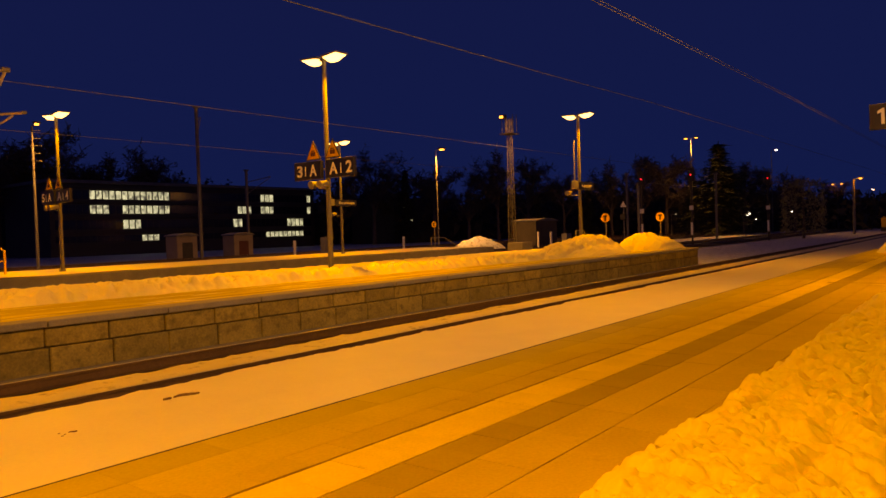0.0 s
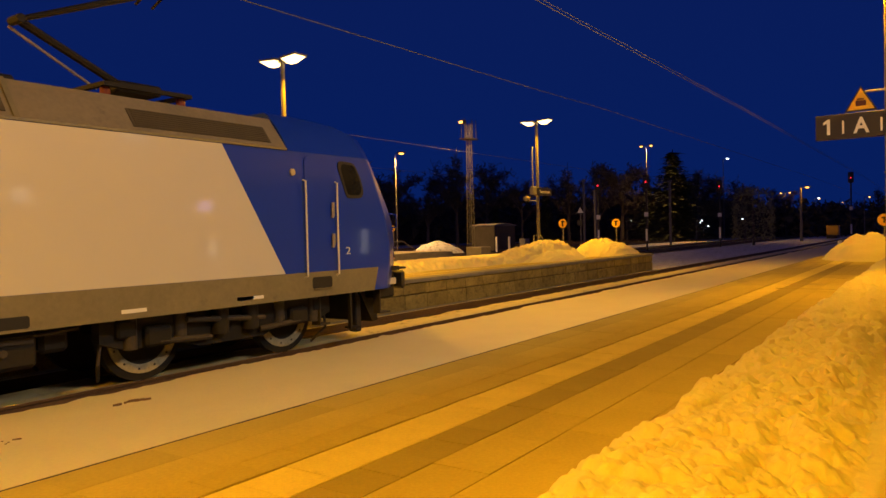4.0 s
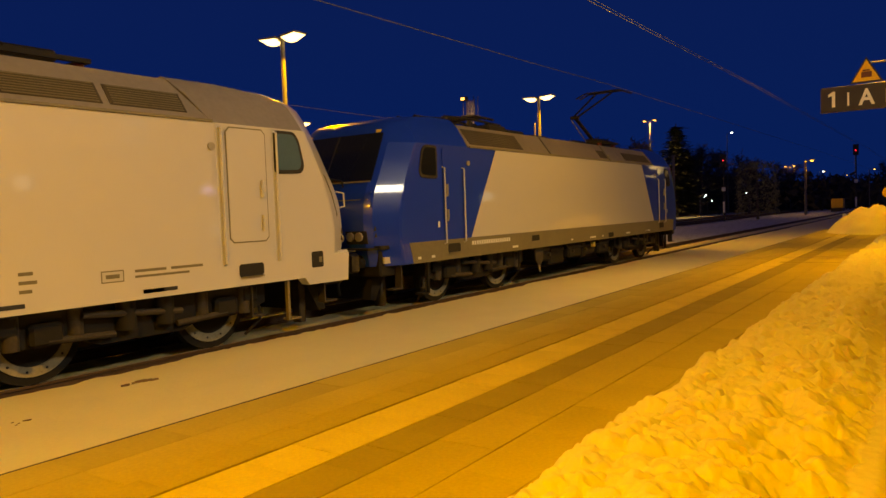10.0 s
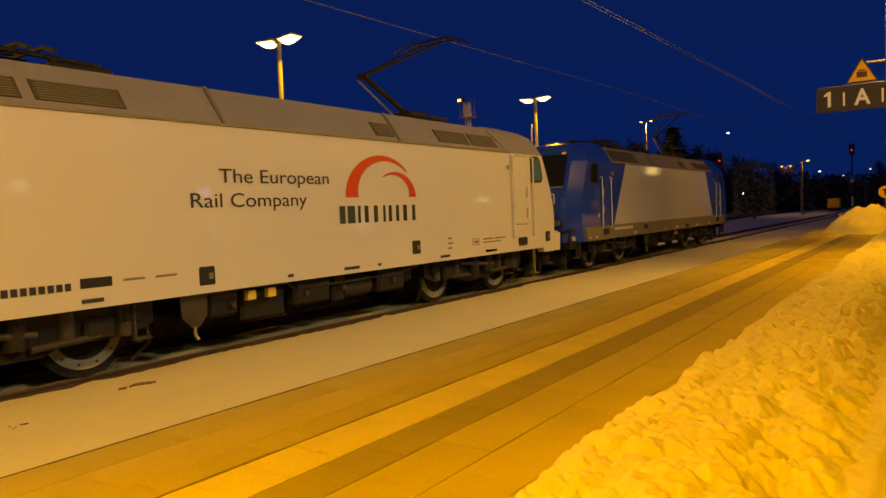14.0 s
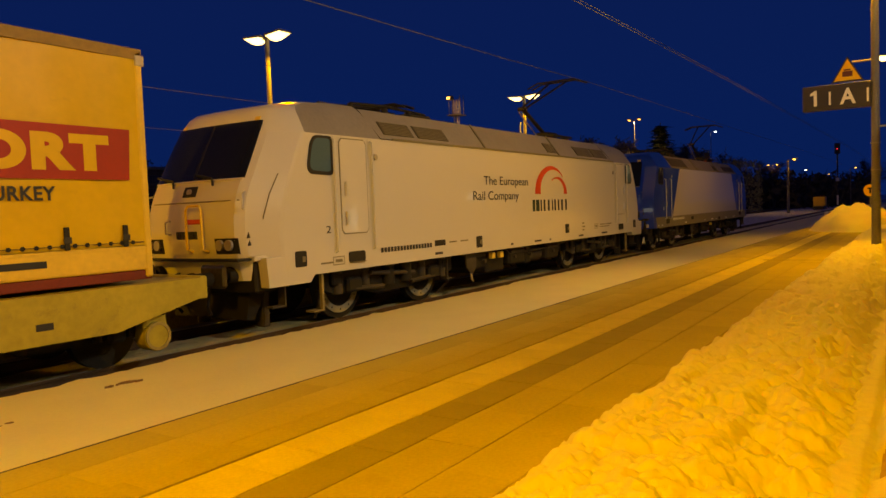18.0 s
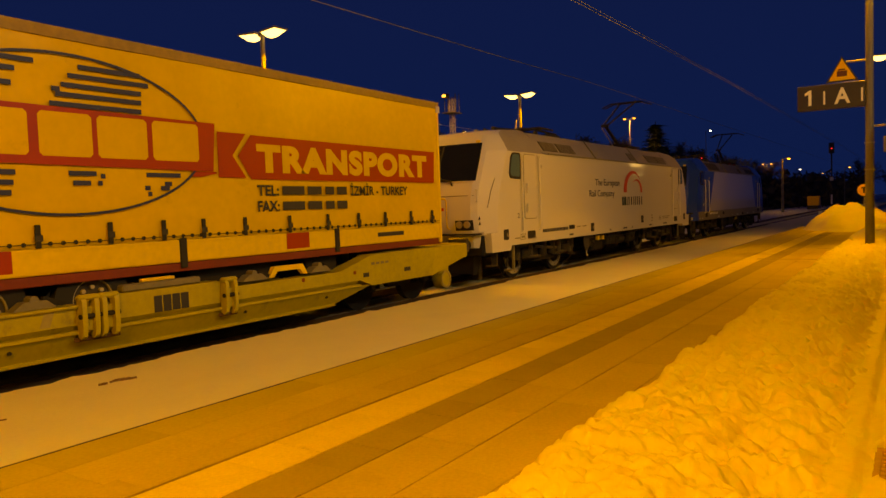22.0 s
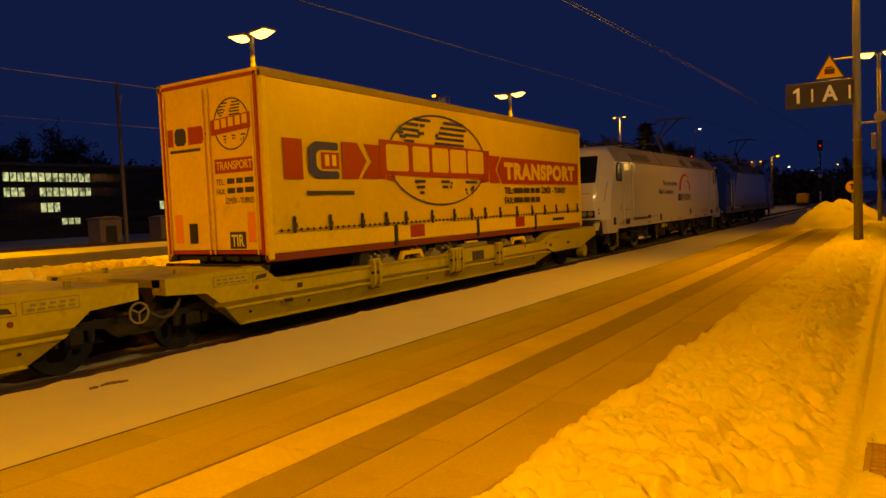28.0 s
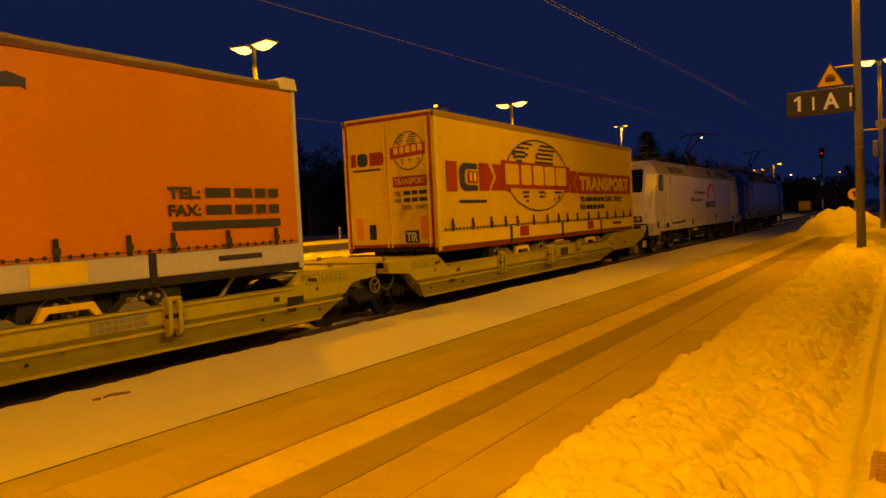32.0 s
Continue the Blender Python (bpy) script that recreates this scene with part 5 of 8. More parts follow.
def rounded(poly, r, n=4):
    """The polygon with each corner turned into an arc of about radius r."""
    out = []
    for a, b, c in zip(poly[-1:] + poly[:-1], poly, poly[1:] + poly[:1]):
        a, b, c = Vector(a), Vector(b), Vector(c)
        p, q = b + (a - b).normalized() * min(r, (a - b).length * 0.45), b + (c - b).normalized() * min(r, (c - b).length * 0.45)
        out += [tuple((p.lerp(b, k / n)).lerp(b.lerp(q, k / n), k / n)) for k in range(n + 1)]
    return out


def side_plate(poly, s, d0=0.0, d1=0.006):
    """A flat plate on the body side s (-1 near, +1 far)."""
    return Build().prism(poly, s * (SIDE + d0), s * (SIDE + d1))


def rect(x0, x1, z0, z1, c=0.0):
    if c <= 0:
        return [(x0, z0), (x1, z0), (x1, z1), (x0, z1)]
    return [(x0 + c, z0), (x1 - c, z0), (x1, z0 + c), (x1, z1 - c), (x1 - c, z1), (x0 + c, z1), (x0, z1 - c), (x0, z0 + c)]


@functools.lru_cache(None)
def bolt_mesh():
    return mesh_of("bolt", Build().tube([(0, -0.006, 0), (0, 0.006, 0)], 0.016, 6), M_UNDER)


def wheelset(parent, x, r, gauge_face=0.72, ring=True, material=None):
    ws = part("wheelset", Build().tube([(0, -0.9, 0), (0, 0.9, 0)], 0.09, 10), M_UNDER, parent)
    ws.matrix_basis = pose(x, 0, r)
    for s in (-1, 1):
        part("wheel", Build().ring(0, s * gauge_face, 0, 0.06, r, -0.07, 0.07, 36), material or M_UNDER, ws)
        if ring:
            b = Build().ring(0, s * (gauge_face + 0.078), 0, r * 0.64, r * 0.84, -0.012, 0.012, 36)
            part("brake_disc", b, M_RINGS, ws, "pale ring bolted on the wheel")
            for k in range(12):
                a = k * math.pi / 6
                bo = part("bolt", bolt_mesh(), None, ws)
                bo.location = (r * 0.74 * math.cos(a), s * (gauge_face + 0.09), r * 0.74 * math.sin(a))
        part("hub", Build().tube([(0, s * (gauge_face + 0.05), 0), (0, s * (gauge_face + 0.16), 0)], r * 0.26, 12), M_UNDER, ws)
    turning.append((ws, x, r))
    return ws


def loco_bogie(loco, xc):
    for a in (-1.3, 1.3):
        wheelset(loco, xc + a, 0.625)
    for s in (-1, 1):
        y = s * 1.02
        f = part("bogie_frame", Build().prism([(xc - 2.1, 0.62), (xc - 1.75, 0.5), (xc - 0.85, 0.5), (xc - 0.6, 0.4), (xc + 0.6, 0.4), (xc + 0.85, 0.5), (xc + 1.75, 0.5), (xc + 2.1, 0.62), (xc + 2.1, 0.93), (xc - 2.1, 0.93)], y - 0.09, y + 0.09), M_UNDER, loco)
        for a in (-1.3, 1.3):
            part("axle_box", Build().box(xc + a - 0.2, xc + a + 0.2, min(y + s * 0.02, y + s * 0.2), max(y + s * 0.02, y + s * 0.2), 0.5, 0.78, 0.04), M_UNDER, f)
            part("axle_spring", Build().tube([(xc + a - 0.38, y + s * 0.08, 0.5), (xc + a - 0.38, y + s * 0.08, 0.9)], 0.1, 12), M_GRIME, f)
            part("axle_spring", Build().tube([(xc + a + 0.38, y + s * 0.08, 0.5), (xc + a + 0.38, y + s * 0.08, 0.9)], 0.1, 12), M_GRIME, f)
            part("guide_rod", Build().tube([(xc + a, y + s * 0.16, 0.56), (xc + a * 0.35, y + s * 0.16, 0.52)], 0.045, 8), M_GRIME, f)
            part("sand_pipe", Build().tube([(xc + a * 1.55, y, 0.8), (xc + a * 1.6, y, 0.35), (xc + a * 1.5, s * 0.78, 0.1)], 0.025, 6), M_GRIME, f)
            part("brake_cylinder", Build().box(xc + a * 1.35 - 0.14, xc + a * 1.35 + 0.14, y + s * 0.1 - 0.08, y + s * 0.1 + 0.08, 0.66, 0.9, 0.03), M_UNDER, f)
        for q in (-0.28, 0.28):
            part("coil_spring", Build().tube([(xc + q, y + s * 0.15, 0.55), (xc + q, y + s * 0.15, 0.95)], 0.13, 12), M_UNDER, f)
        part("damper", Build().tube([(xc - 0.9, y + s * 0.22, 0.82), (xc + 0.5, y + s * 0.22, 0.7)], 0.045, 8), M_GRIME, f)
        part("step", Build().box(xc + 1.75, xc + 2.0, y + s * 0.1 - 0.1, y + s * 0.1 + 0.1, 0.42, 0.45).box(xc + 1.75, xc + 1.78, y + s * 0.1 - 0.1, y + s * 0.1 + 0.1, 0.45, 0.9), M_GRIME, f)


def pantograph(loco, x, d):
    """A folded current collector."""
    p = part("pantograph", Build().box(x - 0.7, x + 0.7, -0.6, -0.52, 3.98, 4.03).box(x - 0.7, x + 0.7, 0.52, 0.6, 3.98, 4.03).box(x - 0.7, x - 0.62, -0.52, 0.52, 3.98, 4.03).box(x + 0.62, x + 0.7, -0.52, 0.52, 3.98, 4.03), M_UNDER, loco, "folded pantograph")
    for y in (-0.45, 0.45):
        for q in (-0.6, 0.6):
            part("insulator", Build().tube([(x + q, y, 3.8), (x + q, y, 3.98)], 0.07, 10), M_CHASSIS, p)
    part("lower_arm", Build().tube([(x - d * 0.6, 0, 4.06), (x + d * 1.0, 0, 4.12)], 0.06, 8), M_UNDER, p)
    part("spring_box", Build().box(x - 0.5, x + 0.3, -0.3, 0.3, 3.98, 4.12, 0.03), M_UNDER, p)
    for q in (-0.9, 0.15, 0.95, 1.5):
        part("roof_insulator", Build().tube([(x + q, -0.75, 3.8), (x + q, -0.75, 4.06)], 0.1, 10, 0.06), M_UNDER, p)
    part("busbar", Build().tube([(x - 0.9, -0.75, 4.06), (x + 0.15, -0.75, 4.1), (x + 1.5, -0.75, 4.05)], 0.03, 6), M_UNDER, p)
    part("isolator_box", Build().box(x + 0.85, x + 1.7, -0.85, -0.2, 3.8, 4.02, 0.04), M_UNDER, p)
    part("upper_arm", Build().tube([(x + d * 1.0, 0, 4.12), (x - d * 0.7, 0.25, 4.16)], 0.03, 6).tube([(x + d * 1.0, 0, 4.12), (x - d * 0.7, -0.25, 4.16)], 0.03, 6), M_UNDER, p)
    for q in (-0.16, 0.16):
        part("collector_strip", Build().tube([(x - d * 0.7 + q, -0.98, 4.1), (x - d * 0.7 + q, -0.7, 4.19), (x - d * 0.7 + q, 0.7, 4.19), (x - d * 0.7 + q, 0.98, 4.1)], 0.03, 6), M_UNDER, p)


def raised_pantograph(loco, x):
    """A current collector raised to the wire, its elbow pointing back."""
    p = part("pantograph", Build().box(x - 0.8, x + 0.6, -0.6, -0.52, 4.06, 4.12).box(x - 0.8, x + 0.6, 0.52, 0.6, 4.06, 4.12).box(x - 0.8, x - 0.72, -0.52, 0.52, 4.06, 4.12).box(x + 0.52, x + 0.6, -0.52, 0.52, 4.06, 4.12), M_UNDER, loco, "raised pantograph touching the wire")
    for y in (-0.45, 0.45):
        for q in (-0.7, 0.5):
            part("insulator", Build().tube([(x + q, y, 3.8), (x + q, y, 4.06)], 0.07, 10), M_CHASSIS, p)
    part("spring_box", Build().box(x - 0.35, x + 0.35, -0.22, 0.22, 4.1, 4.26, 0.03), M_UNDER, p)
    part("lower_arm", Build().tube([(x - 0.1, 0, 4.18), (x - 1.6, 0, 4.86)], 0.06, 8), M_UNDER, p)
    part("control_rod", Build().tube([(x - 0.5, 0.1, 4.14), (x - 1.68, 0.1, 4.78)], 0.02, 6), M_RAILBAR, p)
    part("upper_arm", Build().tube([(x - 1.62, -0.08, 4.86), (x + 0.85, -0.3, 5.92)], 0.032, 6).tube([(x - 1.62, 0.08, 4.86), (x + 0.85, 0.3, 5.92)], 0.032, 6).tube([(x - 1.62, -0.14, 4.86), (x - 1.62, 0.14, 4.86)], 0.06, 8), M_UNDER, p)
    for q in (-0.15, 0.15):
        part("collector_strip", Build().tube([(x + 0.88 + q, -0.98, 5.84), (x + 0.88 + q, -0.62, 5.98), (x + 0.88 + q, 0.62, 5.98), (x + 0.88 + q, 0.98, 5.84)], 0.026, 6), M_UNDER, p)


def bars_of_text(x0, x1, z0, z1, n, s, parent, material, name="print_bar"):
    """Plain bars standing for small writing on a body side."""
    w = (x1 - x0) / n
    b = Build()
    for i in range(n):
        b.prism(rect(x0 + i * w + w * 0.14, x0 + (i + 1) * w - w * 0.14, z0, z1), s * (SIDE + 0.0068), s * (SIDE + 0.0085))
    return part(name, b, material, parent)


def locomotive(name, label, body_m, roof_end_m, window_m, white):
    t = thing(name, label, "locomotive")
    body = part("body", loco_hull([0.95, 1.2, 1.4, 1.6, 1.75, 1.9, 2.0, 2.1, 2.2, 2.3, 2.4, 2.5, 2.6, 2.7, 2.85, 3.0, 3.15, 3.3]), body_m, t, smooth=14)
    for e in (-1, 1):
        def cap(front):
            rings = []
            for z in (3.3, 3.5, 3.68, 3.78, 3.88, 3.95):
                k = (z - 3.3) / 0.65
                half = outline(z, lerp(6.2, 5.8, k) if e > 0 and white else lerp(6.1, 6.08, k) if e > 0 else lerp(5.95 if white else 6.12, 6.12 if white else 6.03, k))
                half = half[2:] if front else [half[0], half[2]]
                rings.append([(e * x, -y, z) for x, y in half] + [(e * x, y, z) for x, y in (half[-2::-1] if front else half[::-1])])
            n = len(rings[0])
            fs = [(i * n + k, i * n + (k + 1) % n, (i + 1) * n + (k + 1) % n, (i + 1) * n + k) for i in range(len(rings) - 1) for k in range(n)]
            return Build().add([p for r in rings for p in r], fs + [tuple(range(n)), tuple(range((len(rings) - 1) * n, len(rings) * n))])
        part("cab_roof", cap(False), roof_end_m, t, smooth=22)
        part("cab_brow", cap(True), body_m, t, smooth=32)
    # machine-room roof hood with seams, grilles and a gutter
    ty, tz = (1.06, 3.9) if white else (1.1, 3.83)
    sec = [(1.475, 3.32), (ty, tz), (-ty, tz), (-1.475, 3.32)]
    roof_m = M_ROOFPALE if white else M_ROOFGREY
    hood = Build()
    poly = [(y, z) for y, z in sec]
    hood.add([(-5.93 if white else -6.1, *poly[0]), (-6.08 if white else -5.98, *poly[1]), (-6.08 if white else -5.98, *poly[2]), (-5.93 if white else -6.1, *poly[3]), (6.18 if white else 6.08, *poly[0]), (5.78 if white else 6.06, *poly[1]), (5.78 if white else 6.06, *poly[2]), (6.18 if white else 6.08, *poly[3])],
             [(0, 1, 5, 4), (1, 2, 6, 5), (2, 3, 7, 6), (0, 3, 2, 1), (4, 5, 6, 7), (0, 4, 7, 3)])
    roof = part("roof_hood", hood, roof_m, t)
    for s in (-1, 1):
        part("gutter", Build().box(-5.6 if white else -6.05, 6.2 if white else 6.05, s * 1.492 - 0.012, s * 1.492 + 0.012, 3.3, 3.335), M_BAND, roof)
        nrm = Vector((0, 0.59, 0.415)).normalized()
        def slope(x0, x1, k0, k1, d0, d1):
            b = Build()
            pts = []
            for d in (d0, d1):
                for x, k in ((x0, k0), (x1, k0), (x1, k1), (x0, k1)):
                    y, z = lerp(1.475, ty, k) + nrm.y * d, lerp(3.32, tz, k) + nrm.z * d
                    pts.append((x, s * y, z))
            return b.add(pts, [(0, 1, 2, 3), (7, 6, 5, 4), (0, 4, 5, 1), (1, 5, 6, 2), (2, 6, 7, 3), (3, 7, 4, 0)])
        for x in (-2.05, 2.05):
            part("roof_seam", slope(x - 0.03, x + 0.03, 0, 1.0, 0, 0.03), M_BAND, roof)
        for x0, x1, k0, k1 in ((-5.75, -4.78, 0.15, 0.6), (-4.63, -3.51, 0.15, 0.6), (1.42, 1.96, 0.15, 0.6), (3.45, 4.65, 0.15, 0.62), (4.75, 5.85, 0.15, 0.62)) if white else ((-5.93, -3.5, 0.12, 0.82), (1.42, 1.96, 0.15, 0.6), (3.5, 5.8, 0.15, 0.65)):
            g = part("roof_grille", slope(x0, x1, k0, k1, 0, 0.012), M_GRILLE, roof, "dark ventilation grille")
            n = 8
            for i in range(n):
                kk = lerp(k0, k1, (i + 0.5) / n)
                part("louvre", slope(x0 + 0.04, x1 - 0.04, kk - 0.012, kk + 0.012, 0.012, 0.02), M_BAND if white else M_GRILLE, g)
    for x, h in ((-2.6, 0.14), (-1.2, 0.1), (1.6, 0.12)):
        part("roof_box", Build().box(x, x + 0.9, -0.5, 0.5, 3.78, 3.9 + h, 0.03), M_UNDER, roof)
    pantograph(t, -5.0, -1)
    raised_pantograph(t, 4.4)
    for e in (-1, 1):
        for q in (-0.3, 0.35):
            part("horn", Build().tube([(e * 6.75, q, 3.97), (e * 7.0, q, 3.98)], 0.025, 8, 0.05), M_UNDER, roof)
        part("roof_aerial", Build().tube([(e * 6.9, 0, 3.93), (e * 6.9, 0, 4.02)], 0.06, 10), M_BAND, roof)

    for s in (-1, 1):
        if white:
            for e in (-1, 1):
                part("corner_skirt", Build().prism([(e * 7.85, 0.952), (e * 7.95, 0.83), (e * 8.86, 0.83), (e * 8.9, 1.3), (e * 8.0, 1.3)], s * 1.30, s * 1.488), body_m, t)
            for x, z in ((-2.5, 1.2), (2.4, 1.3), (-8.16, 1.24), (8.14, 1.24)):
                w = part("side_socket", side_plate(rect(x - 0.13, x + 0.13, z - 0.14, z + 0.12, 0.02), s), M_RUBBER, t, "dark recessed socket")
                part("socket_plate", Build().prism(rect(x + 0.03, x + 0.1, z - 0.06, z + 0.03), s * (SIDE + 0.0062), s * (SIDE + 0.009)), M_BAND, w)
        else:
            part("side_panel", side_plate([(-6.09, 1.36), (5.96, 1.36), (4.81, 3.292), (-4.95, 3.292)], s, 0, 0.004), M_SILVER, t, "broad pale side field with slanted ends")
            part("skirt_band", side_plate([(-8.19, 0.945), (8.1, 0.945), (8.22, 1.357), (-8.31, 1.357)], s, 0, 0.005), M_BAND, t, "grey band along the lower side")
            for x, z in ((-3.1, 1.2), (1.9, 1.05)):
                part("side_socket", side_plate(rect(x - 0.2, x + 0.2, z - 0.07, z + 0.07, 0.02), s, 0.0055, 0.009), M_RUBBER, t)
        for e in (-1, 1):
            # cab door between two grab rails, window, dark plate for the step recess
            if white:
                part("door_seam", side_plate(rect(min(e * 6.4, e * 7.14), max(e * 6.4, e * 7.14), 1.58, 3.26, 0.07), s, 0, 0.004), M_BAND, t, "dark gap round the cab door")
            d = part("cab_door", side_plate(rect(min(e * 6.42, e * 7.12), max(e * 6.42, e * 7.12), 1.6, 3.24, 0.06), s, 0, 0.012), body_m, t)
            part("door_handle", Build().tube([(e * 7.02, s * 1.52, 2.25), (e * 7.02, s * 1.54, 2.3), (e * 7.02, s * 1.54, 2.5)], 0.028, 8), M_PALERAILS if white else M_RAILBAR, d)
            part("door_handle", Build().tube([(e * 7.02, s * 1.52, 1.75), (e * 7.02, s * 1.54, 1.8), (e * 7.02, s * 1.54, 1.98)], 0.028, 8), M_PALERAILS if white else M_RAILBAR, d)
            for x in ((6.29, 7.31) if white else (6.39, 7.12)):
                if white:
                    # flat strip, slightly darker to colour in the shaded hollow behind the rail
                    part("rail_recess", side_plate(rect(min(e * (x - 0.045), e * (x + 0.045)), max(e * (x - 0.045), e * (x + 0.045)), 1.27, 3.28), s, 0, 0.003), M_SILVER, t)
                part("grab_rail", Build().tube([(e * x, s * 1.49, 1.28), (e * x, s * 1.55, 1.3), (e * x, s * 1.55, 3.22 if white else 2.83), (e * x, s * 1.49, 3.24 if white else 2.85)], 0.018 if white else 0.017, 8), M_PALERAILS, t)
            x0, x1 = (7.3, 7.93)
            if not white and e > 0:
                poly = [(e * 7.42, 2.58), (e * 7.82, 2.6), (e * 7.86, 2.74), (e * 7.76, 2.98), (e * 7.62, 3.2), (e * 7.24, 3.22), (e * 7.2, 3.12)]
            else:
                poly = [(e * x0, 2.6), (e * (x1 - 0.06), 2.62), (e * x1, 2.74), (e * (x1 - 0.1), 3.14), (e * (x1 - 0.2), 3.27), (e * (x0 + 0.03), 3.27), (e * x0, 3.22)]
            f = part("side_window_frame", side_plate(rounded(poly, 0.09), s, -0.01, 0.012), M_RUBBER, t)
            cx, cz = sum(p[0] for p in poly) / 7, sum(p[1] for p in poly) / 7
            part("side_window", Build().prism(rounded([(lerp(cx, p, 0.8), lerp(cz, q, 0.84)) for p, q in poly], 0.08), s * (SIDE + 0.0125), s * (SIDE + 0.016)), window_m, f, "side window glass")
            # flat plate, its black colours in the shade of the step opening
            st = part("step_recess", side_plate(rect(min(e * 6.54, e * 7.0), max(e * 6.54, e * 7.0), 1.08, 1.27, 0.03), s, 0.0055, 0.01), M_RUBBER, t, "dark plate standing for the shaded step opening")
            part("step_tread", Build().box(min(e * 6.56, e * 6.98), max(e * 6.56, e * 6.98), min(s * 1.5005, s * 1.53), max(s * 1.5005, s * 1.53), 1.07, 1.085), M_BAND, st)
            part("marker_lamp", Build().tube([(e * 6.15, s * 1.49, 2.96), (e * 6.15, s * 1.52, 2.96)], 0.055, 12), M_RAILBAR, t)
        # small plates and bars of small writing along the skirt
        mk = M_INK if white else M_WHITE
        bars_of_text(-6.1, -4.4, 1.19, 1.28, 17, s, t, mk, "number_print")
        for x, w in ((-4.3, 0.28), (5.0, 0.3), (6.9 - 1.9, 0.5), (3.2, 0.35), (-1.0, 0.12), (0.3, 0.4), (1.2, 0.1)) + (() if white else ((-8.05, 0.1), (-7.6, 0.12))):
            part("stencil", Build().prism(rect(x, x + w, 1.02, 1.07), s * (SIDE + 0.0068), s * (SIDE + 0.0085)), mk, t)
        if white:
            for x, z, w, h in ((4.9, 1.3, 0.45, 0.035), (5.42, 1.3, 0.5, 0.035), (4.9, 1.23, 0.8, 0.03), (3.5, 1.38, 0.16, 0.04), (3.5, 1.28, 0.2, 0.04), (3.5, 1.18, 0.14, 0.04), (-3.75, 1.24, 0.3, 0.03), (-3.3, 1.24, 0.32, 0.03), (-7.7, 1.1, 0.3, 0.03)):
                part("stencil", Build().prism(rect(x, x + w, z, z + h), s * (SIDE + 0.0005), s * (SIDE + 0.0025)), M_BAND, t)
            for x, z in ((4.45, 1.2), (-7.4, 1.06)):
                f = part("stencil_box", Build().prism(rect(x, x + 0.3, z, z + 0.15), s * (SIDE + 0.0005), s * (SIDE + 0.002)), M_BAND, t)
                part("stencil_field", Build().prism(rect(x + 0.015, x + 0.285, z + 0.015, z + 0.135), s * (SIDE + 0.0022), s * (SIDE + 0.0035)), M_SILVER, f)
                part("stencil", Build().prism(rect(x + 0.06, x + 0.24, z + 0.05, z + 0.1), s * (SIDE + 0.0037), s * (SIDE + 0.005)), M_BAND, f)
            part("label_plate", Build().prism(rect(-4.3, -3.9, 1.2, 1.32), s * (SIDE + 0.0005), s * (SIDE + 0.005)), M_RUBBER, t, "dark label plate")
        else:
            for q in (-8.9, 8.5):
                part("yellow_plate", Build().box(q, q + 0.42, min(s * 1.30, s * 1.345), max(s * 1.30, s * 1.345), 1.0, 1.12), M_BOARD, t)

    for e in (-1, 1):
        # nose: windscreen, lamps, number field, rails, buffers
        ws = part("windscreen", nose_panel(2.56, 3.5, -0.93, 0.93, e, 0.016, 7, 16, 0.01), M_GLASS, t, "wide dark windscreen")
        part("centre_post", nose_panel(2.58, 3.49, -0.018, 0.018, e, 0.018, 7, 2), M_RUBBER, ws)
        part("lower_seal", nose_panel(2.535, 2.56, -0.93, 0.93, e, 0.02, 1, 12), M_CREAM if white else M_BAND, ws)
        for k in (-0.84, 0.84):
            part("corner_lamp", nose_panel(3.51, 3.57, k - 0.05, k + 0.05, e, 0.012, 1, 2), M_PALEYEL, t, "small amber corner lamp")
        for k in (-0.45, 0.4):
            s_, tp, ns, w = loco_profile(2.5)
            part("wiper", Build().tube([(e * (ns + 0.08), -k * w * e, 2.47), (e * (ns + 0.04), -(k + 0.05) * w * e, 2.58), (e * (ns + 0.01), -(k + 0.42) * w * e, 2.66)], 0.022, 6), M_RUBBER, ws)
        top = part("top_lamp", nose_panel(2.3, 2.46, -0.13, 0.13, e, 0.02, 2, 3), M_RUBBER, t, "small headlamp under the windscreen")
        top_x = loco_profile(2.38)[2]
        part("lens", Build().tube([(e * (top_x + 0.04), 0, 2.37), (e * (top_x + 0.085), 0, 2.37)], 0.06, 14), M_RAILBAR, top)
        for k in (-0.75, 0.75):
            h = part("headlamp", nose_panel(1.38, 1.62, k - 0.19, k + 0.19, e, 0.016, 2, 4), M_RUBBER, t, "dark headlamp recess")
            for q in (-0.09, 0.09):
                s_, tp, ns, w = loco_profile(1.52)
                part("lens", Build().tube([(e * (ns + 0.03), -(k + q) * w * e, 1.52), (e * (ns + 0.075), -(k + q) * w * e, 1.52)], 0.085, 14), M_RAILBAR, h)
        part("front_seam", nose_panel(2.2, 2.215, -0.95, 0.95, e, 0.014, 1, 8), M_BAND, t)
        s_, tp, ns, w = loco_profile(1.8)
        y0, y1, x = e * 0.12, e * 0.5, e * (ns + 0.13)
        # pale yellow on the white loco's rail puts the golden lamp light into it
        part("front_rail", Build().tube([(e * (ns + 0.03), y0, 1.42), (x, y0, 1.46), (x, y0, 2.08), (x - e * 0.01, y0 + e * 0.05, 2.15), (x - e * 0.01, y1 - e * 0.05, 2.15), (x, y1, 2.08), (x, y1, 1.46), (e * (ns + 0.03), y1, 1.42)], 0.022, 8), M_PALEYEL if white else M_RAILBAR, t, "bent front handrail")
        part("front_rail", Build().tube([(e * (ns + 0.03), -e * 0.42, 1.7), (x, -e * 0.42, 1.72), (x, -e * 0.42, 1.9), (e * (ns + 0.03), -e * 0.42, 1.92)], 0.014, 6), M_RAILBAR, t)
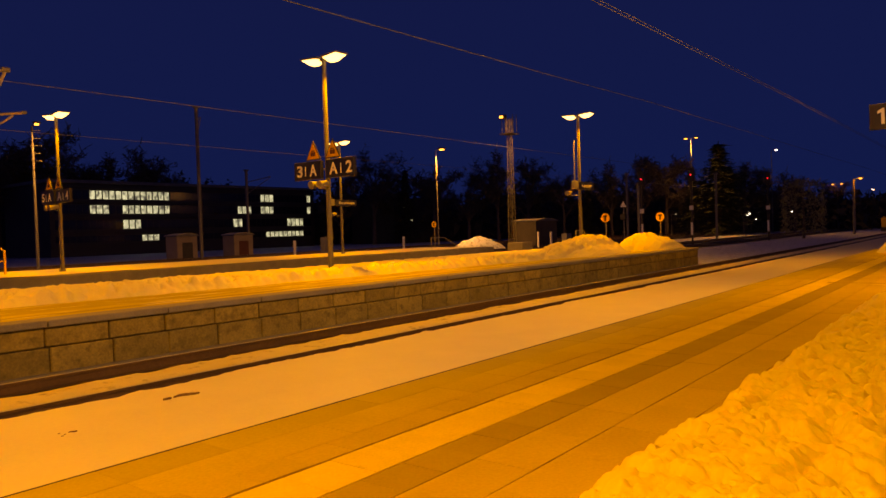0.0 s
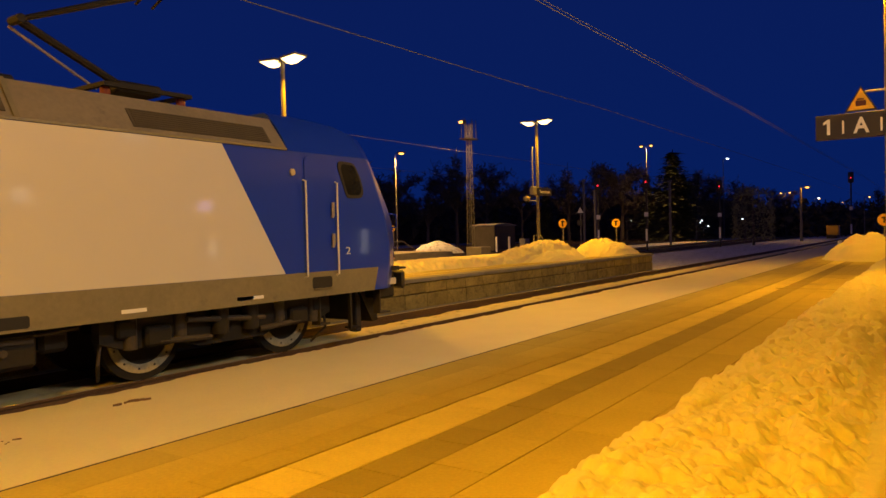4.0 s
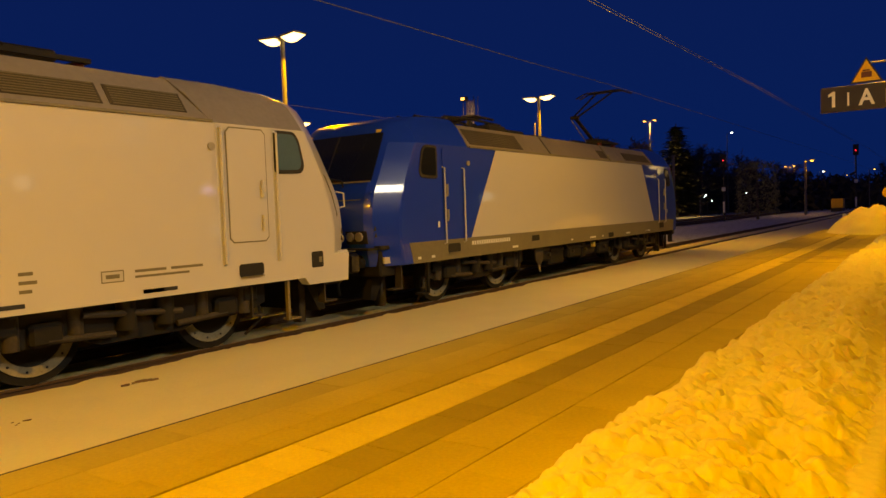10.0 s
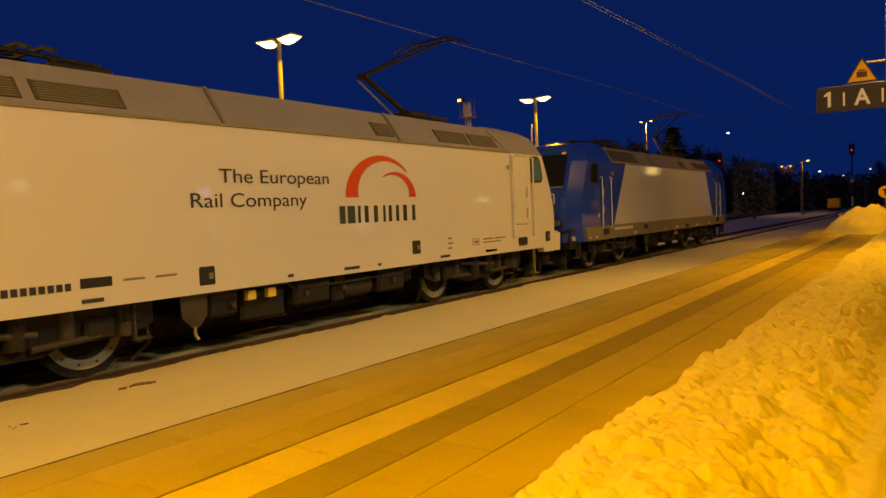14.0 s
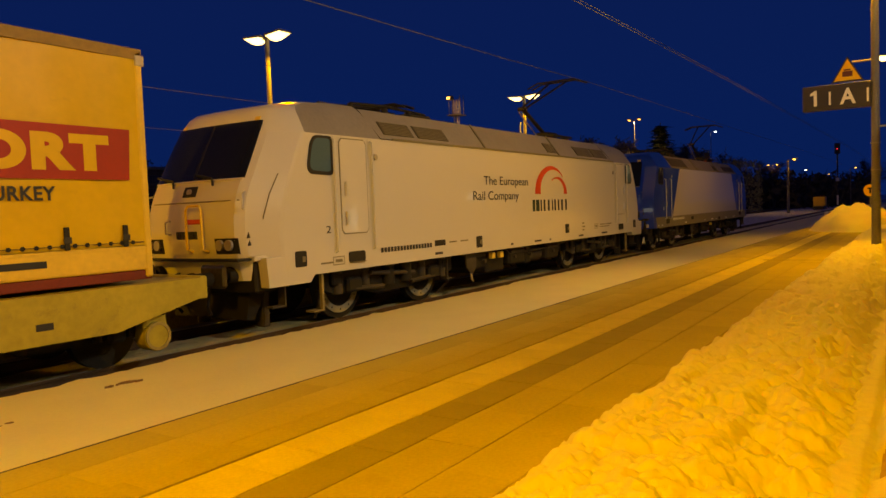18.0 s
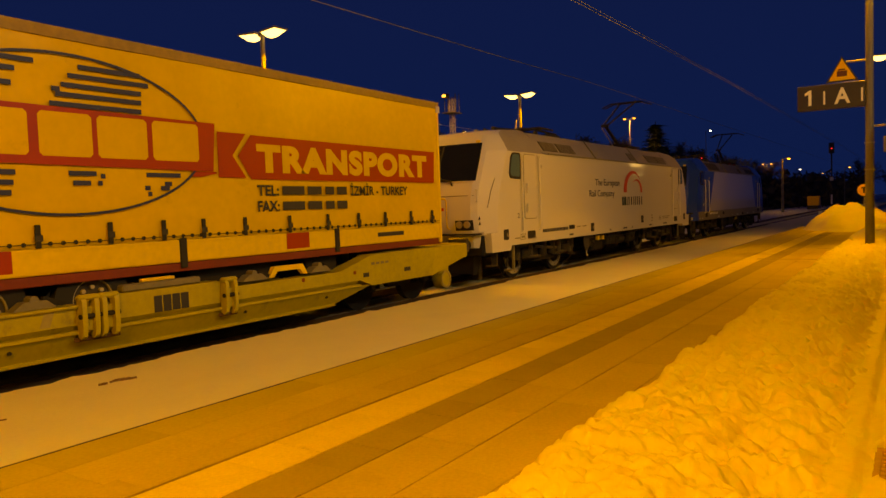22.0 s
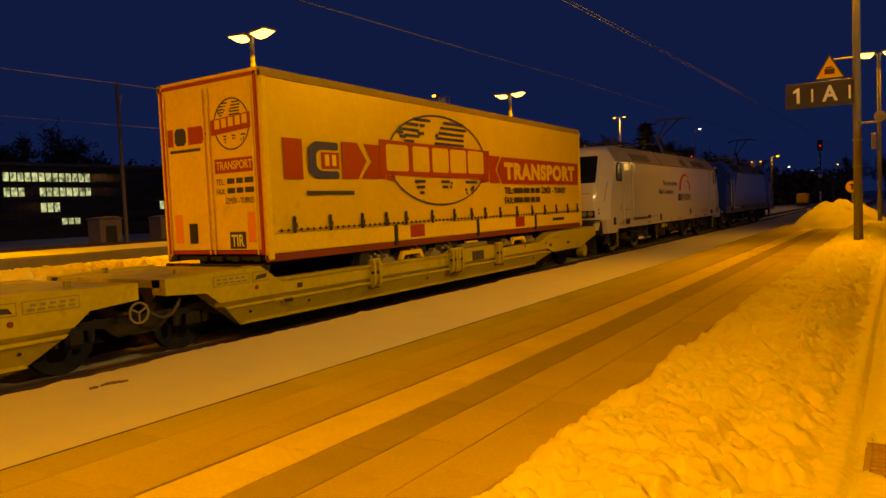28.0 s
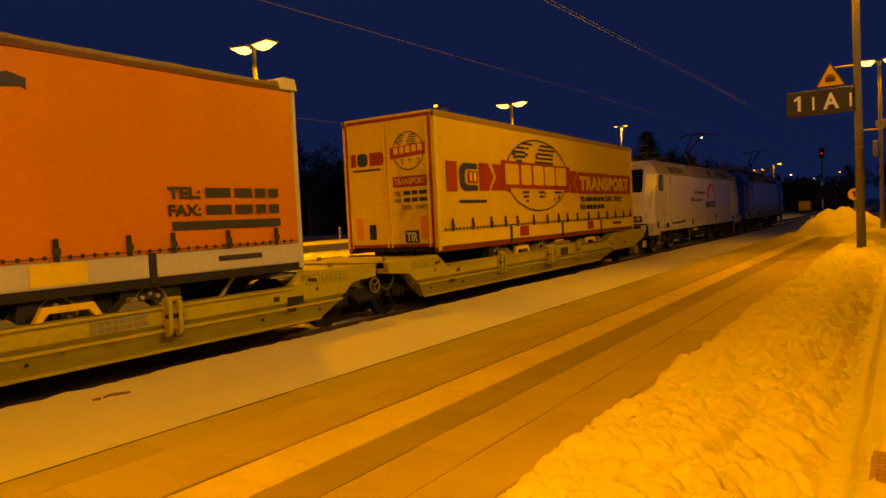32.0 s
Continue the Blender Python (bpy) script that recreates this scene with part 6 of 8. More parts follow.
        for s in (-1, 1):
            s_, tp, ns, w = loco_profile(2.2)
            part("corner_handle", Build().tube([(e * (ns - 0.1), s * (w - 0.02), 2.06), (e * ns, s * (w + 0.06), 2.09), (e * (ns - 0.01), s * (w + 0.06), 2.32), (e * (ns - 0.12), s * (w - 0.02), 2.35)], 0.016, 6), body_m, t)
        bars = Build()
        for i in range(8):
            bars.add(nose_panel(1.62, 1.74, -0.22 + i * 0.055, -0.18 + i * 0.055, e, 0.018, 1, 1).v, nose_panel(1.62, 1.74, -0.22 + i * 0.055, -0.18 + i * 0.055, e, 0.018, 1, 1).f)
        part("number_print", bars, M_INK if white else M_WHITE, t)
        part("footboard", Build().box(min(e * 8.7, e * 9.3), max(e * 8.7, e * 9.3), -1.3, 1.3, 1.27, 1.31, 0.01), M_RUBBER, t)
        part("buffer_beam", Build().box(min(e * 8.5, e * 8.95), max(e * 8.5, e * 8.95), -1.28, 1.28, 0.75, 1.26, 0.03), M_UNDER, t)
        for s in (-1, 1):
            bf = part("buffer", Build().tube([(e * 8.9, s * 0.88, 1.05), (e * 9.2, s * 0.88, 1.05)], 0.13, 14), M_UNDER, t)
            part("buffer_shank", Build().tube([(e * 9.2, s * 0.88, 1.05), (e * 9.38, s * 0.88, 1.05)], 0.08, 12), M_UNDER, bf)
            part("buffer_head", Build().box(min(e * 9.37, e * 9.46), max(e * 9.37, e * 9.46), s * 0.88 - 0.29, s * 0.88 + 0.29, 0.87, 1.23, 0.045), M_BUFFER, bf, "worn rectangular buffer head")
            part("rail_guard", Build().box(min(e * 8.3, e * 8.45), max(e * 8.3, e * 8.45), s * 0.76 - 0.1, s * 0.76 + 0.1, 0.12, 0.9, 0.02), M_GRIME, t)
            part("air_hose", Build().tube([(e * 8.95, s * 0.4, 0.95), (e * 9.15, s * 0.42, 0.8), (e * 9.2, s * 0.42, 0.55), (e * 9.1, s * 0.36, 0.4)], 0.03, 8), M_RUBBER, t)
            part("corner_step", Build().box(min(e * 8.4, e * 8.7), max(e * 8.4, e * 8.7), s * 1.28 - 0.08, s * 1.28 + 0.08, 0.48, 0.51).box(min(e * 8.4, e * 8.43), max(e * 8.4, e * 8.43), s * 1.28 - 0.08, s * 1.28 + 0.08, 0.51, 0.95), M_GRIME, t)
        part("coupling_hook", Build().tube([(e * 8.95, 0, 1.02), (e * 9.2, 0, 1.02), (e * 9.38, 0, 0.98), (e * 9.42, 0, 1.08)], 0.05, 8), M_UNDER, t)
        part("snow_plough", Build().prism([(e * 8.3, 0.95), (e * 8.75, 0.95), (e * 8.85, 0.3), (e * 8.7, 0.28)], -0.92, 0.92), M_UNDER, t)
        for s in (-1, 1):
            def facet(k, z, d=0.0):
                sd, tp, ns, w = loco_profile(z)
                n = Vector((sd - w, ns - 0.12 - tp)).normalized()
                return (e * (lerp(tp, ns - 0.12, k) + n.x * d), s * (lerp(sd, w, k) + n.y * d), z)
            if white:
                part("facet_rail", Build().tube([facet(0.34, 2.62), facet(0.35, 2.6, 0.02), facet(0.43, 2.3, 0.022), facet(0.5, 1.95, 0.022), facet(0.5, 1.9)], 0.009, 6), M_BAND, t)
            part("corner_ledge", Build().box(min(e * 8.5, e * 9.02), max(e * 8.5, e * 9.02), min(s * 0.98, s * 1.36), max(s * 0.98, s * 1.36), 1.262, 1.34, 0.01), body_m if white else M_UNDER, t)
            for z in (1.5, 1.62):
                part("warning_mark", Build().prism([facet(0.86, z, 0.003)[:1] + facet(0.86, z)[2:], facet(0.98, z, 0.003)[:1] + (z,), facet(0.92, z, 0.003)[:1] + (z + 0.09,)], facet(0.92, z, 0.0)[1] - 0.03, facet(0.92, z, 0.0)[1] + 0.03), M_GRIME, t)
            lad = part("step_ladder", Build().box(min(e * 7.55, e * 7.6), max(e * 7.55, e * 7.6), s * 1.36 - 0.03, s * 1.36 + 0.03, 0.3, 0.95), M_STEPS if white else M_UNDER, t, "step hanger")
            for z in (0.3,):
                part("tread", Build().box(min(e * 7.6, e * 7.82), max(e * 7.6, e * 7.82), s * 1.3 - 0.1, s * 1.3 + 0.1, z, z + 0.03, 0.006), M_STEPS if white else M_UNDER, lad)
        loco_bogie(t, e * 5.22)
    for x0, x1, z0, z1, w in ((-2.3, -1.75, 0.52, 0.95, 1.22), (-1.65, -0.75, 0.38, 0.9, 1.15), (-0.65, 0.2, 0.5, 0.93, 1.26), (0.3, 0.62, 0.44, 0.95, 1.2), (1.5, 2.3, 0.48, 0.92, 1.25), (2.4, 2.75, 0.6, 0.95, 1.1)):
        bx = part("underfloor_box", Build().box(x0, x1, -w, w, z0, z1, 0.05), M_UNDER, t)
        for s in (-1, 1):
            part("box_rim", Build().box(x0 + 0.05, x1 - 0.05, min(s * w, s * (w + 0.02)), max(s * w, s * (w + 0.02)), z1 - 0.14, z1 - 0.08), M_GRIME, bx)
    for s in (-1, 1):
        part("air_tank", Build().tube([(0.68, s * 0.95, 0.66), (0.74, s * 0.95, 0.66), (1.36, s * 0.95, 0.66), (1.42, s * 0.95, 0.66)], 0.2, 14), M_GRIME, t)
        part("hanging_bracket", Build().prism([(-2.85, 0.95), (-2.4, 0.95), (-2.42, 0.62), (-2.55, 0.48), (-2.68, 0.48), (-2.82, 0.62)], *sorted((s * 1.3, s * 1.34))), M_GRIME, t)
        part("drain_cock", Build().tube([(-2.62, s * 1.32, 0.48), (-2.62, s * 1.32, 0.36), (-2.58, s * 1.34, 0.3)], 0.025, 6), M_RINGS, t)
        part("brake_pipe", Build().tube([(-2.8, s * 1.2, 0.9), (-0.8, s * 1.22, 0.92), (-0.6, s * 1.24, 0.78), (1.4, s * 1.24, 0.8), (2.8, s * 1.2, 0.88)], 0.022, 6), M_GRIME, t)
        for x in (-1.9, -0.4, 0.5, 1.9):
            part("valve", Build().tube([(x, s * 1.2, 0.7), (x, s * 1.3, 0.7)], 0.05, 8), M_GRIME, t)
    for x in ((-1.6, -1.2) if white else (0.95,)):
        for s in (-1, 1):
            part("data_plate", Build().box(x - 0.08, x + 0.08, min(s * 1.25, s * 1.345), max(s * 1.25, s * 1.345), 0.74, 0.88, 0.004), M_PALEYEL, t, "small yellow plate")
    part("floor_pan", Build().box(-8.5, 8.5, -1.1, 1.1, 0.9, 0.951), M_UNDER, t)
    return t


# blue base colour stands in for the sky reflected in the glass
M_CABBLUE = mat("sky_tinted_cab_glass", (0.09, 0.16, 0.22), rough=0.08, var=0.1, bump=0, spec=0.7)
blue = locomotive("electric_locomotive", "blue and silver electric locomotive rolling past the platform", M_BLUE, M_BLUE, M_GLASS, False)
white = locomotive("electric_locomotive", "white electric locomotive with a red arch emblem, coupled behind", M_CREAM, M_ROOFPALE, M_CABBLUE, True)
moving += [(blue, OFF_BLUE), (white, OFF_WHITE)]


def loco_side(s):
    return lambda a, h, d: (a if s < 0 else -a, s * (SIDE + 0.006 + d * 0.5), h)


for s in (-1, 1):
    pl = loco_side(s)
    write("The European", -2.21, 0.02, 2.49, 0.21, M_INK, white, pl)
    write("Rail Company", -2.7, -0.51, 2.14, 0.21, M_INK, white, pl)
    # emblem: two red arches, and a plain row of blocks for the company's name
    def arch(cx, cz, r0, r1, a0, a1, squash=1.0, n=22):
        out, inn = [], []
        for i in range(n + 1):
            k = i / n
            a = radians(lerp(a0, a1, k))
            w = lerp(r0, r1, k)
            out.append((cx + squash * math.cos(a), cz + 0.76 * squash * math.sin(a)))
            inn.append((cx + w + squash * w * 0 + (squash - w) * math.cos(a) - w, cz + 0.76 * (squash - w) * math.sin(a)))
        return out + inn[::-1]
    for nm, poly in (("arch", arch(1.42, 2.27, 0.34, 0.03, 180, 40, 1.0)), ("arch", arch(1.82, 2.27, 0.22, 0.02, 0, 128, 0.62))):
        part(nm, Build().prism([(x if s < 0 else -x, z) for x, z in poly], s * (SIDE + 0.0065), s * (SIDE + 0.0085)), M_LOGORED, white, "red arch emblem")
    xs = [0.25, 0.45, 0.72, 0.9, 1.16, 1.42, 1.58, 1.8, 2.02, 2.3, 2.55]
    for i, x in enumerate(xs[:-1]):
        w = xs[i + 1] - x
        m = M_GREENINK if i < 2 else M_INK
        part("name_block", Build().prism([((q if s < 0 else -q), z) for q, z in rect(x, x + w * (0.72 if i < 2 else 0.4), 1.82, 2.12)], s * (SIDE + 0.0065), s * (SIDE + 0.0085)), m, white)
    write("2", -7.54, -7.42, 1.62, 0.13, M_INK, white, pl, "cab_number")
    write("1", -7.34, -7.27, 1.62, 0.13, M_WHITE, blue, pl, "cab_number")
    write("2", 7.36, 7.48, 1.62, 0.13, M_WHITE, blue, pl, "cab_number")
# emblem on the cream nose
part("nose_emblem", nose_panel(1.86, 1.93, -0.3, 0.0, -1, 0.018, 2, 4), M_LOGORED, white)


# ---- semi-trailers ----
TL, TS = 6.78, 1.3


def curtain(x, z, s, amp=0.016, lift=0.0):
    bulge = 0.5 - 0.5 * math.cos(2 * math.pi * ((x + TL) % 0.97) / 0.97)
    return (x, s * (TS - 0.012 + 0.006 * bulge + amp * fbm(x * 0.9, z * 0.8, s)), z + lift)


def tplate(poly, s, d0=0.013, d1=0.018):
    return Build().prism(poly if s < 0 else [(-x, z) for x, z in poly], s * (TS + d0), s * (TS + d1))


def tire(parent, x, z, r=0.5):
    for s in (-1, 1):
        w = part("trailer_wheel", Build().ring(x, s * 1.02, z, r * 0.55, r, -0.17, 0.17, 30), M_RUBBER, parent, "black trailer tyre")
        rim = part("rim", Build().ring(x, s * 1.02, z, r * 0.18, r * 0.56, -0.12, 0.12, 24), M_GRIME, w, "dark steel rim")
        part("rim_edge", Build().ring(x, s * 1.16, z, r * 0.52, r * 0.575, -0.02, 0.02, 30), M_RINGS, w, "pale rim edge")
        for k in range(8):
            a = k * math.pi / 4
            part("wheel_nut", Build().tube([(x + r * 0.34 * math.cos(a), s * 1.14, z + r * 0.34 * math.sin(a)), (x + r * 0.34 * math.cos(a), s * 1.18, z + r * 0.34 * math.sin(a))], 0.03, 6), M_RINGS, w)


def trailer(label, cloth, board, rail_m, stakes, flip=1, TF=6.78, hem=None, straps=None, pale_top=False, rise=0.0):
    """rise: how much higher the roof stands at the rear than at the front."""
    def top(x):
        return rise * (TF - x) / (TF + TL)
    t = thing("semi_trailer", label, "semi-trailer")
    for s in (-1, 1):
        part("side_curtain", Build().sheet(lambda x, z: curtain(x, z, s, lift=top(x) * max(0.0, (z - 3.3) / 0.76)), steps(-TL + 0.1, TF - 0.06, 0.12), steps(1.63, 4.06, 0.16) + ([4.13] if pale_top else [])), cloth, t, "tarpaulin side curtain", smooth=60)
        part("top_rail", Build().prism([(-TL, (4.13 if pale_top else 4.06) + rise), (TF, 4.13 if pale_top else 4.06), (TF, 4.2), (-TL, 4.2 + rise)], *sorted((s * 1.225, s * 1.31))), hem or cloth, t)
        if pale_top:
            rail = part("roof_rail", Build().tube([(x, s * (1.255 + 0.008 * fbm(x * 1.7, 2.0)), 4.235 + 0.014 * fbm(x * 2.1, 5.0)) for x in steps(-TL, TF, 0.2)], 0.045, 8), M_PALERAIL, t, "crumpled pale roof edge")
            for x in (-5.2, -2.4, 0.1, 2.2, 4.6, 5.9):
                part("rail_patch", Build().box(x, x + 0.3, min(s * 1.29, s * 1.306), max(s * 1.29, s * 1.306), 4.22, 4.262, 0.006), M_HEM, rail)
        cuts = [-6.72] + [q for x in stakes for q in (x - 0.06, x + 0.06)] + [TF - 0.06]
        for x0, x1 in zip(cuts[::2], cuts[1::2]):
            part("side_board", Build().box(x0, x1, min(s * 1.225, s * 1.295), max(s * 1.225, s * 1.295), 1.3, 1.62, 0.012), board, t)
            for z in (1.325, 1.575):
                part("board_lip", Build().box(x0 + 0.02, x1 - 0.02, min(s * 1.2955, s * 1.302), max(s * 1.2955, s * 1.302), z, z + 0.025, 0.002), board, t)
        for x in stakes:
            part("stake_pocket", Build().box(x - 0.055, x + 0.055, min(s * 1.215, s * 1.305), max(s * 1.215, s * 1.305), 1.22, 1.64, 0.01), M_RUBBER, t)
        part("lower_rail", Build().box(-TL, TF, min(s * 1.195, s * 1.275), max(s * 1.195, s * 1.275), 1.17, 1.295, 0.01), rail_m, t)
        for x in straps or (-6.2, -5.3, -4.4, -3.65, -2.98, -2.01, -1.1, -0.32, 0.34, 1.11, 2.05, 2.97, 3.8, 4.6, 5.45, 6.22):
            if x > TF - 0.1:
                continue
            st = part("strap_buckle", Build().box(x - 0.035, x + 0.035, min(s * 1.307, s * 1.33), max(s * 1.307, s * 1.33), 1.62, 1.9, 0.008), M_RUBBER, t, "dark strap with buckle")
            part("buckle", Build().box(x - 0.05, x + 0.05, min(s * 1.33, s * 1.343), max(s * 1.33, s * 1.343), 1.7, 1.78, 0.005), M_DARKSTEEL, st)
        dot = mesh_of("eyelet", Build().tube([(0, s * 1.305, 0), (0, s * 1.317, 0)], 0.028, 7), M_RUBBER)
        for i in range(84):
            e = part("eyelet", dot, None, t)
            e.location = (-6.5 + i * (TF + 6.3) / 83.5, 0, 1.67)
        part("customs_cable", Build().tube([(-6.6, s * 1.315, 1.67), (TF - 0.12, s * 1.315, 1.67)], 0.005, 5), M_DARKSTEEL, t)
    part("roof", Build().prism([(-TL + 0.02, 4.16 + rise), (TF - 0.02, 4.16), (TF - 0.02, 4.215), (-TL + 0.02, 4.215 + rise)], -1.222, 1.222), board, t)
    part("front_wall", Build().box(TF - 0.06, TF, -1.26, 1.26, 1.3, 4.17, 0.02), board, t)
    part("floor", Build().box(-TL + 0.05, TF - 0.06, -1.19, 1.19, 1.2, 1.34), M_UNDER, t)
    for s in (-1, 1):
        part("corner_post", Build().box(-TL, -TL + 0.12, min(s * 1.175, s * 1.305), max(s * 1.175, s * 1.305), 1.2, 4.17 + rise, 0.02), board, t)
        part("corner_post", Build().box(TF - 0.1, TF + 0.005, min(s * 1.225, s * 1.31), max(s * 1.225, s * 1.31), 1.2, 4.17, 0.02), board, t)
        part("chassis_beam", Build().box(-6.5, 6.0, s * 0.5 - 0.07, s * 0.5 + 0.07, 0.86, 1.2, 0.01), M_UNDER, t)
    for x in (-3.9 * flip, -2.6 * flip, -1.3 * flip):
        tire(t, x, 0.92)
        part("axle", Build().tube([(x, -0.95, 0.92), (x, 0.95, 0.92)], 0.07, 8), M_UNDER, t)
        for s in (-1, 1):
            part("mudguard", Build().tube([(x - 0.56, s * 1.045, 0.95), (x - 0.42, s * 1.045, 1.36 - 0.22), (x, s * 1.045, 1.155), (x + 0.42, s * 1.045, 1.14), (x + 0.56, s * 1.045, 0.95)], 0.03, 4), M_RUBBER, t)
    for x0, x1 in ((0.2, 1.8), (2.6, 3.4)):
        part("chassis_box", Build().box(x0, x1, -1.1, -0.65, 0.8, 1.17, 0.03), M_UNDER, t)
    for s in (-1, 1):
        part("landing_leg", Build().box(4.1, 4.3, s * 0.85 - 0.09, s * 0.85 + 0.09, 0.75, 1.2, 0.02), M_UNDER, t)
        part("rear_bumper_bracket", Build().box(-6.6, -6.5, s * 0.6 - 0.05, s * 0.6 + 0.05, 0.9, 1.25), M_UNDER, t)
    for s in (-1, 1):
        part("landing_brace", Build().tube([(5.15, s * 0.95, 0.74), (5.55, s * 0.95, 1.16)], 0.035, 8), M_RINGS, t, "pale landing-gear brace")
        part("front_step", Build().box(6.15, 6.7, min(s * 0.8, s * 1.15), max(s * 0.8, s * 1.15), 1.06, 1.1, 0.008), M_RINGS, t)
    part("kingpin_plate", Build().box(4.6, 6.4, -0.6, 0.6, 1.1, 1.2, 0.02), M_UNDER, t)
    bumper = part("rear_bumper", Build().box(-6.8, -6.68, -1.2, 1.2, 1.0, 1.14, 0.02), M_UNDER, t)
    for y in (-0.86, 0.86):
        part("tail_lamp", Build().box(-6.83, -6.8, y - 0.22, y + 0.22, 1.03, 1.12, 0.008), M_CHASSIS, bumper, "dark red tail lamp")
        part("lamp_bracket", Build().prism([(-6.79, 0.9), (-6.72, 0.9), (-6.7, 1.0), (-6.79, 1.0)], y - 0.05, y + 0.05), M_GRIME, bumper)
    for y in (-1.15, 1.15):
        part("dock_buffer", Build().box(-6.9, -6.8, y - 0.07, y + 0.07, 0.97, 1.15, 0.02), M_RUBBER, bumper)
    for y in (-0.3, 0.05, 0.42):
        part("coupling_head", Build().tube([(-6.8, y, 1.05), (-6.86, y, 1.04)], 0.045, 8), M_GRIME, bumper)
    return t


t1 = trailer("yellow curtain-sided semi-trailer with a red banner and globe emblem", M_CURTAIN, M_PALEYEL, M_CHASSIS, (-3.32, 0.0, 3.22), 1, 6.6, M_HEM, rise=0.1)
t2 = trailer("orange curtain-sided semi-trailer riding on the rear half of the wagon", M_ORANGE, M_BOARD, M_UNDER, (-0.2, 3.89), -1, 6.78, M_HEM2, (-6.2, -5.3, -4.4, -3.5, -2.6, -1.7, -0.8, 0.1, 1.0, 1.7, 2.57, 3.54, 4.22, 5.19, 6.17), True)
moving += [(t1, OFF_T1), (t2, OFF_T2)]


def tside(s):
    return lambda a, h, d: (a if s < 0 else -a, s * (TS + 0.019 + d * 0.4), h)


def ellipse(cx, cz, rx, rz, n=56, a0=0.0, a1=360.0):
    return [(cx + rx * math.cos(radians(lerp(a0, a1, i / n))), cz + rz * math.sin(radians(lerp(a0, a1, i / n)))) for i in range(n + (a1 - a0 < 360))]


def hoop(cx, cz, rx, rz, w, s, d0, d1, n=56):
    o, i = ellipse(cx, cz, rx, rz, n), ellipse(cx, cz, rx - w, rz - w, n)
    b = Build()
    sx = 1 if s < 0 else -1
    vs = [(sx * x, s * (TS + d), z) for d in (d0, d1) for ring in (o, i) for x, z in ring]
    fs = []
    for k in range(n):
        j = (k + 1) % n
        fs += [(2 * n + k, 2 * n + j, 3 * n + j, 3 * n + k), (k, j, n + j, n + k), (k, j, 2 * n + j, 2 * n + k), (n + k, n + j, 3 * n + j, 3 * n + k)]
    return b.add(vs, fs)


# lands of the emblem's world map, in a circle of radius 1
AMERICA_NORTH = [(-0.78, 0.64), (-0.67, 0.8), (-0.42, 0.91), (-0.42, 0.73), (-0.4, 0.39), (-0.68, 0.34), (-0.68, 0.55)]
AMERICA_SOUTH = [(-0.55, -0.36), (-0.32, -0.37), (-0.33, -0.5), (-0.37, -0.82), (-0.49, -0.61)]
GREENLAND = [(-0.48, 0.85), (-0.16, 0.93), (-0.22, 0.74), (-0.37, 0.72)]
EURASIA = [(-0.13, 0.3), (-0.02, 0.64), (0.04, 0.8), (0.17, 0.95), (0.47, 0.91), (0.57, 0.74), (0.51, 0.64), (0.5, 0.3)]
AFRICA = [(-0.03, -0.36), (0.18, -0.36), (0.15, -0.54), (0.05, -0.72), (-0.01, -0.53)]
AUSTRALIA = [(0.53, -0.38), (0.76, -0.38), (0.8, -0.54), (0.69, -0.6), (0.5, -0.55)]
ISLANDS = [(-0.8, 0.51, 0.1), (-0.76, 0.43, 0.1), (-0.42, 0.53, 0.1), (0.19, -0.53, 0.03), (0.17, -0.62, 0.03), (0.5, -0.68, 0.04), (0.52, -0.76, 0.03), (0.62, -0.68, 0.07), (-0.09, 0.52, 0.05)]


def land_strips(pitch=0.12, thick=0.06):
    """Stripes (x0, x1, z0, z1) that fill the lands of the world map."""
    out = [(x, x + w, z, z + thick) for x, z, w in ISLANDS]
    for land in (AMERICA_NORTH, AMERICA_SOUTH, GREENLAND, EURASIA, AFRICA, AUSTRALIA):
        for i in range(-8, 9):
            v = i * pitch + 0.01
            cuts = sorted(lerp(a[0], c[0], (v - a[1]) / (c[1] - a[1])) for a, c in zip(land, land[1:] + land[:1]) if (a[1] <= v) != (c[1] <= v))
            for x0, x1 in zip(cuts[::2], cuts[1::2]):
                lim = math.sqrt(1 - v * v) * 0.97
                x0, x1 = max(x0, -lim), min(x1, lim)
                if x1 > x0 + 0.02:
                    out.append((x0, x1, v - thick / 2, v + thick / 2))
    return out


